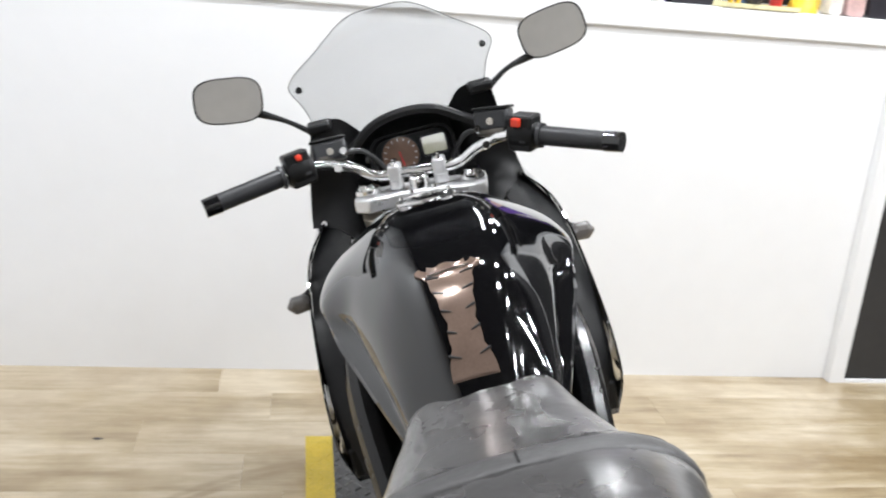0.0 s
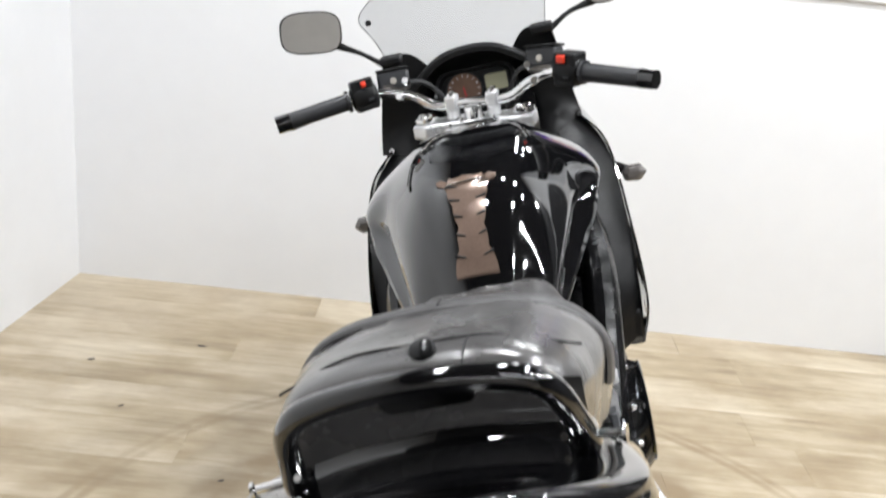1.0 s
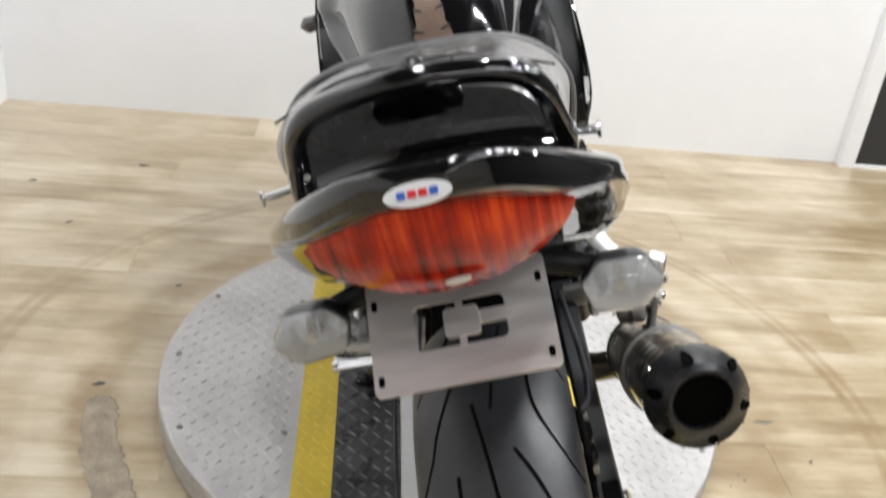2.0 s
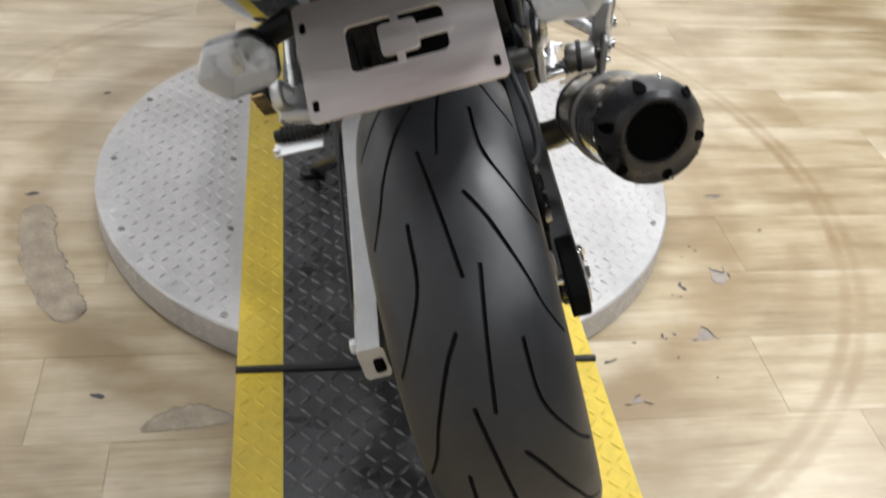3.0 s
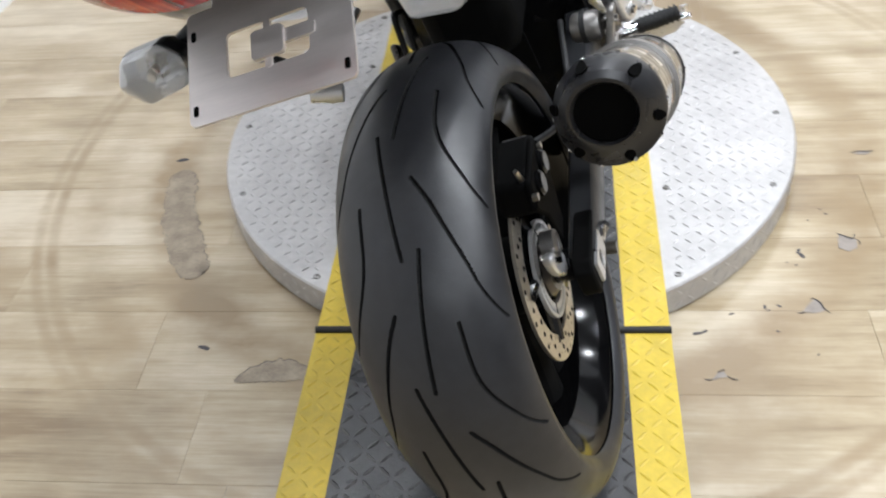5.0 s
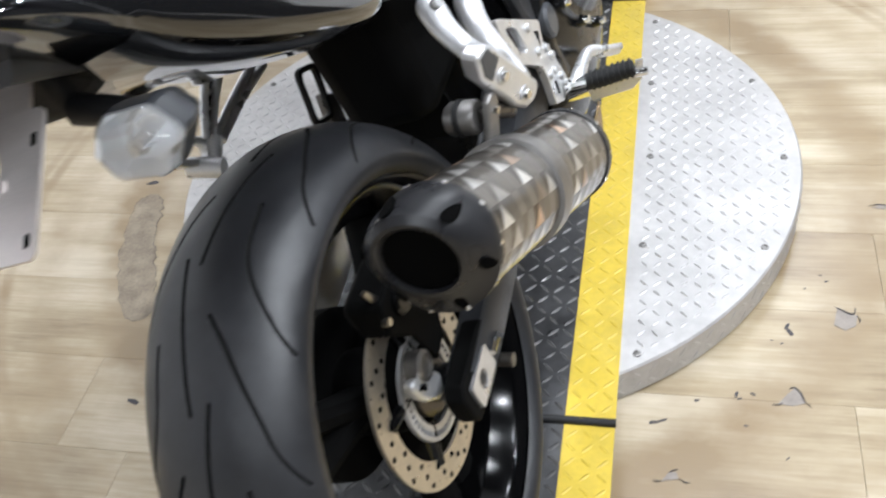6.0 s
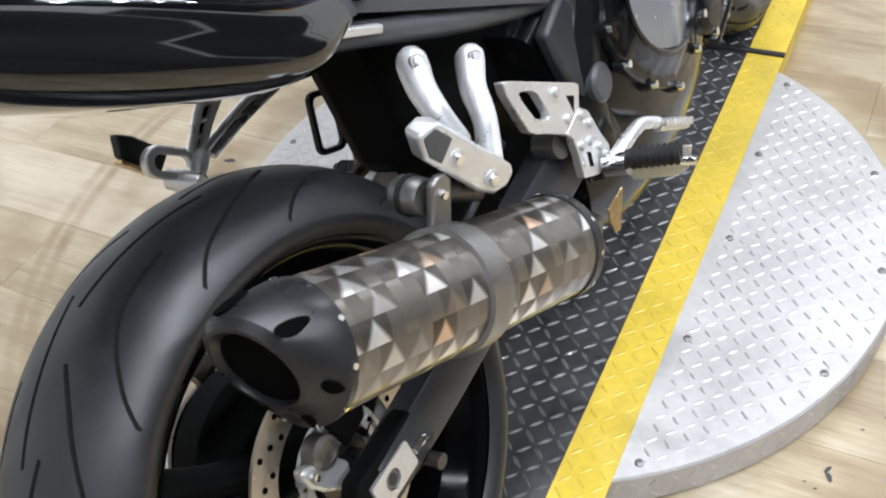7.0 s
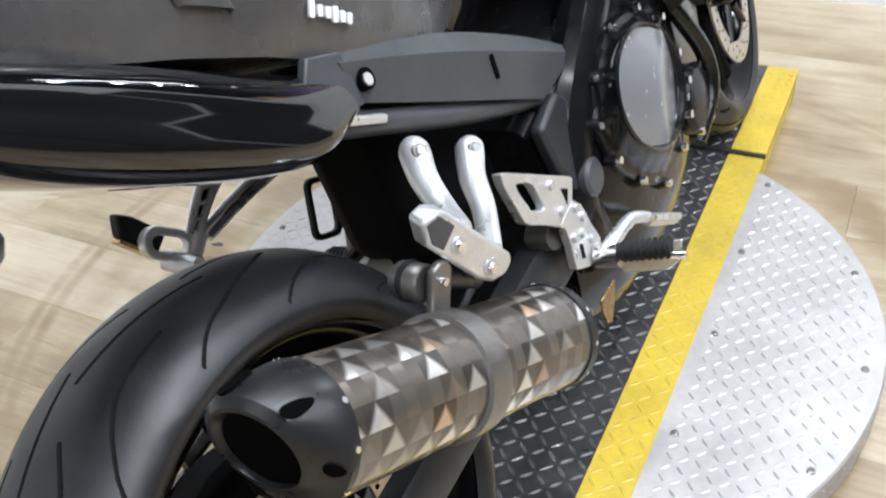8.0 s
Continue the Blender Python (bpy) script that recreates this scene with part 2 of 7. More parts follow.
    links.new(streak, worn.inputs["Value"])
    total = math_node("MULTIPLY", math_node("MULTIPLY", total, mask.outputs["Result"]), worn.outputs["Result"])
    smear = noise_tex(3.0, (1.2, 1.2, 1), 5.0, geo.outputs["Position"])
    dirt = nodes.new("ShaderNodeMapRange")
    dirt.inputs["From Min"].default_value, dirt.inputs["From Max"].default_value = 0.45, 0.7
    dirt.inputs["To Max"].default_value = 0.6
    links.new(smear, dirt.inputs["Value"])
    total = math_node("ADD", total, dirt.outputs["Result"])
    mixc = nodes.new("ShaderNodeMixRGB")
    links.new(total, mixc.inputs["Fac"])
    links.new(ramp.outputs["Color"], mixc.inputs["Color1"])
    mixc.inputs["Color2"].default_value = (0.25, 0.172, 0.085, 1)
    links.new(mixc.outputs["Color"], b.inputs["Base Color"])
    b.inputs["Coat Weight"].default_value, b.inputs["Coat Roughness"].default_value = 0.75, 0.3
    rr = nodes.new("ShaderNodeMapRange")
    rr.inputs["To Min"].default_value, rr.inputs["To Max"].default_value = 0.24, 0.44
    links.new(grain, rr.inputs["Value"])
    links.new(rr.outputs["Result"], b.inputs["Roughness"])
    bp = nodes.new("ShaderNodeBump")
    bp.inputs["Strength"].default_value, bp.inputs["Distance"].default_value = 0.25, 0.001
    links.new(fine, bp.inputs["Height"])
    links.new(bp.outputs["Normal"], b.inputs["Normal"])
    return m


PLANK = floor_material()


def can_material():
    """Exhaust sleeve: rows of bright triangular facets in a brown-grey clear-coated weave. Uses the sleeve's own UV map."""
    m = bpy.data.materials.new("faceted_weave_sleeve")
    m.use_nodes = True
    nodes, links, b = node_group(m)
    uv = nodes.new("ShaderNodeUVMap")
    uv.uv_map = "sleeve"
    sep = nodes.new("ShaderNodeSeparateXYZ")
    links.new(uv.outputs[0], sep.inputs[0])

    def mt(op, a, c=None):
        n = nodes.new("ShaderNodeMath")
        n.operation = op
        for i, v in enumerate((a, c)):
            if v is None:
                continue
            if isinstance(v, (int, float)):
                n.inputs[i].default_value = v
            else:
                links.new(v, n.inputs[i])
        return n.outputs[0]

    row = mt("MULTIPLY", sep.outputs[0], 16.0)
    along = mt("MULTIPLY", sep.outputs[1], 12.0)
    along = mt("ADD", along, mt("MULTIPLY", mt("FLOOR", row), 0.5))
    fr, fa = mt("FRACT", row), mt("FRACT", along)
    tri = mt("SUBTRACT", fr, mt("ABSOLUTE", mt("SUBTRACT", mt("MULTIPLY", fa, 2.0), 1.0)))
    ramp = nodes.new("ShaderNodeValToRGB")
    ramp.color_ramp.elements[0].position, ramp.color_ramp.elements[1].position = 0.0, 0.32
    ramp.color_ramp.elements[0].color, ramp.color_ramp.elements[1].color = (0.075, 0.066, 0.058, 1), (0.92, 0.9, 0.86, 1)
    cell = nodes.new("ShaderNodeCombineXYZ")
    links.new(mt("FLOOR", row), cell.inputs[0])
    links.new(mt("FLOOR", along), cell.inputs[1])
    wn = nodes.new("ShaderNodeTexWhiteNoise")
    links.new(cell.outputs[0], wn.inputs["Vector"])
    links.new(tri, ramp.inputs["Fac"])
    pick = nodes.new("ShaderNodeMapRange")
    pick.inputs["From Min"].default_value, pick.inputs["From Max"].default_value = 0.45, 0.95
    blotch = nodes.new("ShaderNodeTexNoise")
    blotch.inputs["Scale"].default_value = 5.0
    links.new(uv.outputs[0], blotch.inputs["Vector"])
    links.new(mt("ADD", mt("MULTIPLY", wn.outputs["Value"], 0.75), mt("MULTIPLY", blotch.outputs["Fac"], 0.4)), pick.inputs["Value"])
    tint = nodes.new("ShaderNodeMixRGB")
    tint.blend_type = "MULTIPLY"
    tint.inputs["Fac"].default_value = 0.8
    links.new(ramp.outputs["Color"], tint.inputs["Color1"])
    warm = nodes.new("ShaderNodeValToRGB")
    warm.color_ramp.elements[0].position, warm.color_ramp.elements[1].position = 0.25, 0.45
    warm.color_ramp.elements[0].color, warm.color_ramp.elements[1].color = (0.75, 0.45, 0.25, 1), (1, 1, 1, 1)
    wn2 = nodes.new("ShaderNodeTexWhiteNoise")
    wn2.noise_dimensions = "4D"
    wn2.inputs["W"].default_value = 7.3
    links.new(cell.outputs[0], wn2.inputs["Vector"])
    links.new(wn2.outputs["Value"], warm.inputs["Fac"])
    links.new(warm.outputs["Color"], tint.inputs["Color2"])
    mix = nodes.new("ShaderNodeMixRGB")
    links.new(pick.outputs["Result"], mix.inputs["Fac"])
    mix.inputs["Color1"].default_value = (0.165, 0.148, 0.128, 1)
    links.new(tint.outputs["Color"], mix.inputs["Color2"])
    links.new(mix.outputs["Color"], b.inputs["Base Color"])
    b.inputs["Metallic"].default_value = 0.8
    b.inputs["Roughness"].default_value = 0.35
    b.inputs["Coat Weight"].default_value = 0.7
    bp = nodes.new("ShaderNodeBump")
    bp.inputs["Strength"].default_value, bp.inputs["Distance"].default_value = 0.5, 0.003
    links.new(tri, bp.inputs["Height"])
    links.new(bp.outputs["Normal"], b.inputs["Normal"])
    return m


SLEEVE = can_material()


# ---- mesh helpers ----
def part(name, bm, mat, parent=None, label="", smooth=32, bevel=0.0, normals=True):
    """Links a bmesh as one mesh object under a thing or a part."""
    if normals:
        bmesh.ops.recalc_face_normals(bm, faces=bm.faces)
    me = bpy.data.meshes.new(name)
    bm.to_mesh(me)
    bm.free()
    for m in (mat if isinstance(mat, (list, tuple)) else [mat]):
        me.materials.append(m)
    if smooth:
        me.polygons.foreach_set("use_smooth", [True] * len(me.polygons))
        me.set_sharp_from_angle(angle=radians(smooth))
    ob = new(name, me)
    ob.parent = parent
    if label:
        tagged(ob, label)
    if bevel:
        mod = ob.modifiers.new("bevel", "BEVEL")
        mod.width, mod.segments, mod.limit_method, mod.angle_limit = bevel, 2, "ANGLE", radians(40)
    return ob


def thing(name, label, category, m=None, group="", kind=""):
    ob = tagged(new(name), label, category, group, kind)
    ob.empty_display_size = 0.05
    if m is not None:
        ob.matrix_basis = m
    return ob


def spline(points, n):
    """Catmull-Rom points along the first axis, n steps to a span."""
    p = np.asarray(points, float)
    q = np.concatenate([2 * p[:1] - p[1:2], p, 2 * p[-1:] - p[-2:-1]])
    out = []
    for i in range(1, len(q) - 2):
        for k in range(n):
            t = k / n
            out.append(0.5 * (2 * q[i] + (q[i + 1] - q[i - 1]) * t + (2 * q[i - 1] - 5 * q[i] + 4 * q[i + 1] - q[i + 2]) * t * t
                              + (3 * q[i] - q[i - 1] - 3 * q[i + 1] + q[i + 2]) * t ** 3))
    out.append(p[-1])
    return np.array(out)


def sheet(bm, grid, closed=False):
    """Quads over a grid of points; closed: the second axis runs round."""
    rows = [[bm.verts.new(p) for p in r] for r in grid]
    n = len(rows[0])
    for a, b in zip(rows[:-1], rows[1:]):
        for j in range(n if closed else n - 1):
            k = (j + 1) % n
            bm.faces.new((a[j], a[k], b[k], b[j]))
    return rows


def loft(sections, along=5, round_=4, cap=True):
    """A left-right symmetric body: sections of (v, half profile of (u, w) from top centre to bottom)."""
    bm = bmesh.new()
    g = np.array([[(u, v, w) for u, w in half] for v, half in sections])
    g = spline(g, along)
    g = np.swapaxes(spline(np.swapaxes(g, 0, 1), round_), 0, 1)
    mirror = g[:, ::-1].copy()
    mirror[..., 0] *= -1
    full = np.concatenate([g, mirror[:, :-1]], axis=1) if abs(g[0, 0, 0]) < 1e-6 else np.concatenate([g, mirror], axis=1)
    if abs(g[0, -1, 0]) < 1e-6:
        full = np.concatenate([g, mirror[:, 1:-1]], axis=1)
    rows = sheet(bm, full, closed=True)
    if cap:
        bm.faces.new(rows[0][::-1])
        bm.faces.new(rows[-1])
    return bm


def shell(bm, grid, thickness, nu=5, nv=5):
    """A smooth panel through a grid of control points, with thickness."""
    g = spline(np.array(grid, float), nu)
    g = np.swapaxes(spline(np.swapaxes(g, 0, 1), nv), 0, 1)
    gu, gv = np.gradient(g, axis=0), np.gradient(g, axis=1)
    nrm = np.cross(gu, gv)
    nrm /= np.maximum(np.linalg.norm(nrm, axis=2, keepdims=True), 1e-9)
    h = g - nrm * thickness
    top, low = sheet(bm, g), sheet(bm, h)
    edge = lambda r: r[0] + [x[-1] for x in r[1:]] + r[-1][-2::-1] + [x[0] for x in r[-2:0:-1]]
    a, b = edge(top), edge(low)
    for i in range(len(a)):
        j = (i + 1) % len(a)
        bm.faces.new((a[i], a[j], b[j], b[i]))
    return bm


def tube(bm, points, r, n=12, steps=6, flat=1.0):
    """A round bar swept along a smooth path; r may be a list, one for each point."""
    p = spline(points, steps) if steps > 1 else np.asarray(points, float)
    rr = spline(np.array([[x] for x in r]), steps)[:, 0] if isinstance(r, (list, tuple)) else np.full(len(p), r)
    d = np.gradient(p, axis=0)
    d /= np.linalg.norm(d, axis=1, keepdims=True)
    ref = np.array([0.0, 0, 1]) if abs(d[0, 2]) < 0.9 else np.array([1.0, 0, 0])
    grid = []
    for c, t, q in zip(p, d, rr):
        ref = ref - t * (ref @ t)
        ref /= np.linalg.norm(ref)
        o = np.cross(t, ref)
        grid.append([c + q * (math.cos(a) * o + flat * math.sin(a) * ref) for a in np.arange(n) * 2 * math.pi / n])
    rows = sheet(bm, grid, closed=True)
    bm.faces.new(rows[0][::-1])
    bm.faces.new(rows[-1])
    return bm


def rod(bm, a, b, r, r2=None, n=18):
    r2 = r if r2 is None else r2
    a, b = Vector(a), Vector(b)
    q = (b - a).to_track_quat("Z", "Y").to_matrix()
    rings = [[bm.verts.new(c + q @ Vector((k * math.cos(2 * math.pi * i / n), k * math.sin(2 * math.pi * i / n), 0))) for i in range(n)] for c, k in ((a, r), (b, r2))]
    for i in range(n):
        j = (i + 1) % n
        bm.faces.new((rings[0][i], rings[0][j], rings[1][j], rings[1][i]))
    bm.faces.new(rings[0][::-1])
    bm.faces.new(rings[1])
    return bm


def lathe(bm, profile, origin, axis, n=48, closed=False):
    """A body of revolution: profile of (radius, height along axis)."""
    q = Vector(axis).normalized().to_track_quat("Z", "Y").to_matrix()
    o = Vector(origin)
    rows = [[bm.verts.new(o + q @ Vector((r * math.cos(2 * math.pi * i / n), r * math.sin(2 * math.pi * i / n), h))) for i in range(n)] for r, h in profile]
    pairs = list(zip(rows[:-1], rows[1:])) + ([(rows[-1], rows[0])] if closed else [])
    for a, b in pairs:
        for i in range(n):
            j = (i + 1) % n
            bm.faces.new((a[i], a[j], b[j], b[i]))
    if not closed:
        for k in (0, -1):
            if profile[k][0] > 1e-5:
                bm.faces.new(rows[k] if k else rows[k][::-1])
    return bm


def box(bm, centre, size, m=None):
    m = (m or Matrix()).to_4x4()
    v = []
    for x in (-0.5, 0.5):
        for y in (-0.5, 0.5):
            for z in (-0.5, 0.5):
                v.append(bm.verts.new(m @ (Vector(centre) + Vector((x * size[0], y * size[1], z * size[2])))))
    for f in ((0, 1, 3, 2), (4, 6, 7, 5), (0, 4, 5, 1), (2, 3, 7, 6), (0, 2, 6, 4), (1, 5, 7, 3)):
        bm.faces.new([v[i] for i in f])
    return bm


def prism(bm, outline, depth, m=None):
    """An outline in the plane of m's x and y, extruded by depth along m's z, half to each side."""
    m = m or Matrix()
    a = [bm.verts.new(m @ Vector((x, y, -depth / 2))) for x, y in outline]
    b = [bm.verts.new(m @ Vector((x, y, depth / 2))) for x, y in outline]
    bm.faces.new(a[::-1])
    bm.faces.new(b)
    for i in range(len(a)):
        j = (i + 1) % len(a)
        bm.faces.new((a[i], a[j], b[j], b[i]))
    return bm


def framed(bm, outer, inner, depth, m=None):
    """A plate with one hole: outer and inner outlines with the same count of points."""
    m = m or Matrix()
    loops = [[bm.verts.new(m @ Vector((x, y, z))) for x, y in o] for z in (-depth / 2, depth / 2) for o in (outer, inner)]
    n = len(outer)
    for i in range(n):
        j = (i + 1) % n
        o0, i0, o1, i1 = loops
        bm.faces.new((o1[i], o1[j], i1[j], i1[i]))
        bm.faces.new((o0[j], o0[i], i0[i], i0[j]))
        bm.faces.new((o0[i], o0[j], o1[j], o1[i]))
        bm.faces.new((i0[j], i0[i], i1[i], i1[j]))
    return bm


def axes(origin, x, y):
    """A frame with the given x and y directions (y made square to x)."""
    x = Vector(x).normalized()
    y = (Vector(y) - x * Vector(y).dot(x)).normalized()
    z = x.cross(y)
    m = Matrix((x, y, z)).transposed().to_4x4()
    m.translation = origin
    return m


def rounded(w, h, r, n=5):
    out = []
    for cx, cy, a0 in ((w / 2 - r, h / 2 - r, 0), (-w / 2 + r, h / 2 - r, 90), (-w / 2 + r, -h / 2 + r, 180), (w / 2 - r, -h / 2 + r, 270)):
        for k in range(n + 1):
            a = radians(a0 + 90 * k / n)
            out.append((cx + r * math.cos(a), cy + r * math.sin(a)))
    return out


# ---- the room ----
def block(name, lo, hi, mat, label, bevel=0.002, m=None, kind="structure"):
    bm = bmesh.new()
    lo, hi = Vector(lo), Vector(hi)
    box(bm, (lo + hi) / 2, hi - lo)
    ob = tagged(part(name, bm, mat, smooth=0, bevel=bevel), label, "", "", kind)
    if m is not None:
        ob.matrix_basis = m
    return ob


WALL_Y = 2.095
block("wall_north", (-1.6, WALL_Y, -0.004), (1.555, 2.31, 1.168), WALL, "white painted half wall behind the motorcycle")
block("wall_north_cap", (-1.6, WALL_Y - 0.012, 1.168), (1.555, 2.75, 1.25), WALL, "white capping shelf on the half wall", 0.006)
block("wall_north_far", (-1.6, 6.4, -0.004), (4.65, 6.55, 3.4), DARK_WALL, "plain dark wall of the space beyond the half wall")
block("wall_west", (-0.15, -7.0, -0.004), (0.0, 0.0, 3.4), WALL, "white painted side wall", m=pose(-1.394, WALL_Y + 0.02, 0, 0, 0, -4.7))
block("wall_west_return", (-1.7, WALL_Y + 0.01, 1.25), (-1.41, 6.4, 3.4), WALL, "white wall end above the shelf")
# unseen rear, east and north-east walls and ceiling, toned to shape reflections and bounce
block("wall_south", (-2.6, -4.75, -0.004), (4.6, -4.6, 3.4), REAR_WALL, "unseen rear wall, light to fill the mirrors and the bike's rear")
block("wall_east", (4.5, -4.6, -0.004), (4.65, 6.4, 3.4), GREY_WALL, "unseen far wall, dark to keep the bike's reflections black")
block("wall_north_east", (2.62, WALL_Y, -0.004), (4.5, 2.31, 3.4), GREY_WALL, "unseen wall beyond the dark door, dark for the tail's reflections")
block("door_header", (1.555, WALL_Y, 2.06), (2.62, 2.31, 3.4), WALL, "white wall over the dark door")
block("ceiling", (-2.6, -4.75, 3.4), (4.65, 6.55, 3.5), CEIL, "unseen ceiling, dark to keep the bike's reflections black")

door = thing("door_1", "dark grey flush door in a white frame", "door", kind="structure")
for x0, x1, z0, z1 in ((1.555, 1.612, -0.004, 2.06), (2.56, 2.62, -0.004, 2.06), (1.612, 2.56, 2.0, 2.06)):
    bm = bmesh.new()
    box(bm, ((x0 + x1) / 2, WALL_Y + 0.055, (z0 + z1) / 2), (x1 - x0, 0.19, z1 - z0))
    part("door_frame", bm, WALL, door, "white casing standing proud of the wall", smooth=0, bevel=0.003)
bm = bmesh.new()
box(bm, (2.086, WALL_Y - 0.013, 1.006), (0.946, 0.04, 1.984))
part("door_leaf", bm, DARK_DOOR, door, smooth=0, bevel=0.003)
bm = bmesh.new()
box(bm, (2.086, WALL_Y - 0.013, 0.005), (0.946, 0.05, 0.016))
part("threshold", bm, WALL, door, "pale threshold strip under the door", smooth=0, bevel=0.002)

# ---- turntable and the runway across it ----
DECK, RUN, DISC_R, DISC_Y, HALF = 0.064, 0.067, 0.577, 0.592, 0.2865


def tread_bars(places, length, width, height):
    """Raised lens-shaped bars of tread plate: places of (matrix)."""
    base = [(-1, 0, 0), (-0.5, -1, 0), (0.5, -1, 0), (1, 0, 0), (0.5, 1, 0), (-0.5, 1, 0), (-0.45, 0, 1), (0.45, 0, 1)]
    faces = [(0, 1, 6), (1, 2, 7, 6), (2, 3, 7), (3, 4, 7), (4, 5, 6, 7), (5, 0, 6)]
    vs, fs = [], []
    for m in places:
        k = len(vs)
        vs += [m @ Vector((x * length / 2, y * width / 2, z * height)) for x, y, z in base]
        fs += [tuple(k + i for i in f) for f in faces]
    me = bpy.data.meshes.new("tread_bars")
    me.from_pydata(vs, [], fs)
    me.polygons.foreach_set("use_smooth", [True] * len(me.polygons))
    me.set_sharp_from_angle(angle=radians(50))
    return me


def bars_part(name, places, mat, parent, length=0.021, width=0.0052, height=0.0016, near=(0.1, -0.05)):
    """The 300 bars nearest to a place on the plan stand alone on one shared mesh; the rest are joined."""
    places = sorted(places, key=lambda m: (m.translation.x - near[0]) ** 2 + (m.translation.y - near[1]) ** 2)
    one = tread_bars([Matrix()], length, width, height)
    one.materials.append(mat)
    for m in places[:300]:
        ob = new("tread_bar", one)
        ob.parent, ob.matrix_basis = parent, m
    me = tread_bars(places[300:], length, width, height)
    me.materials.append(mat)
    ob = new(name, me)
    ob.parent = parent
    return tagged(ob, kind="stuff")


turntable = thing("turntable", "round bare metal tread-plate display turntable on the floor", "turntable")
bm = bmesh.new()
lathe(bm, [(0.0, DECK), (DISC_R - 0.003, DECK), (DISC_R, DECK - 0.003), (DISC_R, 0.005), (DISC_R - 0.01, 0.005)], (0, DISC_Y, 0), (0, 0, 1), 120)
part("deck", bm, TREAD, turntable)
# added dark ring that draws the shadow gap below the skirt
bm = bmesh.new()
lathe(bm, [(DISC_R - 0.03, 0.0), (DISC_R - 0.003, 0.0), (DISC_R - 0.003, 0.005), (DISC_R - 0.03, 0.005)], (0, DISC_Y, 0), (0, 0, 1), 120, closed=True)
part("shadow_gap_ring", bm, ROD, turntable, "dark ring standing in for the shadow gap at the base")
PITCH = 0.021
spots = []
for i in range(-28, 29):
    for j in range(-28, 29):
        x, y = i * PITCH, j * PITCH
        if math.hypot(x, y) < DISC_R - 0.014 and abs(x) > HALF + 0.012:
            spots.append(pose(x, DISC_Y + y, DECK, 0, 0, 45 if (i + j) % 2 else -45))
bars_part("tread_pattern", spots, TREAD_BAR, turntable, 0.0185, 0.0048, 0.0018, (0.4, 0.35))
spots = []
for k in range(132):
    a = 2 * math.pi * k / 132
    for row in (0.018, 0.045):
        m = Matrix.Translation((DISC_R * math.cos(a), DISC_Y + DISC_R * math.sin(a), row)) @ Euler((0, 0, a)).to_matrix().to_4x4() @ pose(0, 0, 0, 90, 0, 90)
        spots.append(m @ pose(0, 0, 0, 0, 0, 45 if (k + (row > 0.03)) % 2 else -45))
bars_part("skirt_tread_pattern", spots, TREAD_BAR, turntable)
for x, y in ((0.311, 0.131), (0.311, 0.363), (0.315, 0.594), (0.309, 0.823), (0.311, 1.05), (0.504, 0.366), (0.547, 0.596), (0.502, 0.828)):
    for side in (-1, 1):
        bm = bmesh.new()
        lathe(bm, [(0.0065, 0.0), (0.006, 0.0022), (0.003, 0.0028), (0.0028, 0.0012), (0.0, 0.0012)], (side * x, y, DECK), (0, 0, 1), 14)
        part("screw", bm, BAND_STEEL, turntable)

runway = thing("runway", "black tread-plate runway with yellow painted edges across the turntable", "runway")
Y0, Y1, INNER = -0.42, 1.54, 0.2155
bm = bmesh.new()
box(bm, (0, (Y0 + Y1) / 2, RUN - 0.0025), (2 * INNER, Y1 - Y0, 0.005))
part("black_plate", bm, STRIP_BLACK, runway, smooth=0)
for side in (-1, 1):
    bm = bmesh.new()
    x0, x1 = INNER, HALF
    box(bm, (side * (x0 + x1) / 2, (Y0 + Y1) / 2, RUN - 0.0025), (x1 - x0, Y1 - Y0, 0.005))
    part("yellow_edge", bm, STRIP_YELLOW, runway, "yellow painted edge", smooth=0)
    for a, b in ((Y0, 0.05), (1.08, Y1)):
        bm = bmesh.new()
        box(bm, (side * (HALF - 0.006), (a + b) / 2, 0.0325), (0.006, b - a, 0.065))
        part("side_flange", bm, STRIP_BLACK if a < 0 else STRIP_YELLOW, runway, "folded flange down to the floor", smooth=0)
for y in (0.0, 1.141):
    bm = bmesh.new()
    rod(bm, (-HALF - 0.001, y, RUN + 0.002), (HALF + 0.001, y, RUN + 0.002), 0.0062, n=12)
    part("seam_rod", bm, ROD, runway, "black hinge rod across the runway")
black, yellow = [], []
P2 = 0.0228
for i in range(-13, 14):
    for j in range(int((Y1 - Y0) / P2)):
        x, y = i * P2, Y0 + (j + 0.5) * P2
        if min(abs(y), abs(y - 1.141)) < 0.014 or abs(x) > HALF - 0.012:
            continue
        m = pose(x, y, RUN, 0, 0, 45 if (i + j) % 2 else -45)
        if abs(x) < INNER - 0.008:
            black.append(m)
        elif abs(x) > INNER + 0.008:
            yellow.append(m)
bars_part("black_tread_pattern", black, BLACK_BAR, runway, 0.0245, 0.0058, 0.0024)
bars_part("yellow_tread_pattern", yellow, STRIP_YELLOW, runway, 0.0225, 0.0052, 0.0014)

# ---- toys on the capping shelf ----
TOP = 1.25
CARTON = {c: material("carton_" + c, rgb, 0.35, coat=0.3, spread=0.25, scale=30) for c, rgb in
          {"purple": (0.13, 0.06, 0.32), "black": (0.03, 0.028, 0.035), "grey": (0.45, 0.42, 0.4), "pink": (0.62, 0.42, 0.4),
           "yellow": (0.8, 0.55, 0.05), "cream": (0.8, 0.74, 0.45), "blue": (0.18, 0.32, 0.6), "red": (0.5, 0.03, 0.03), "clear": (0.75, 0.72, 0.68)}.items()}


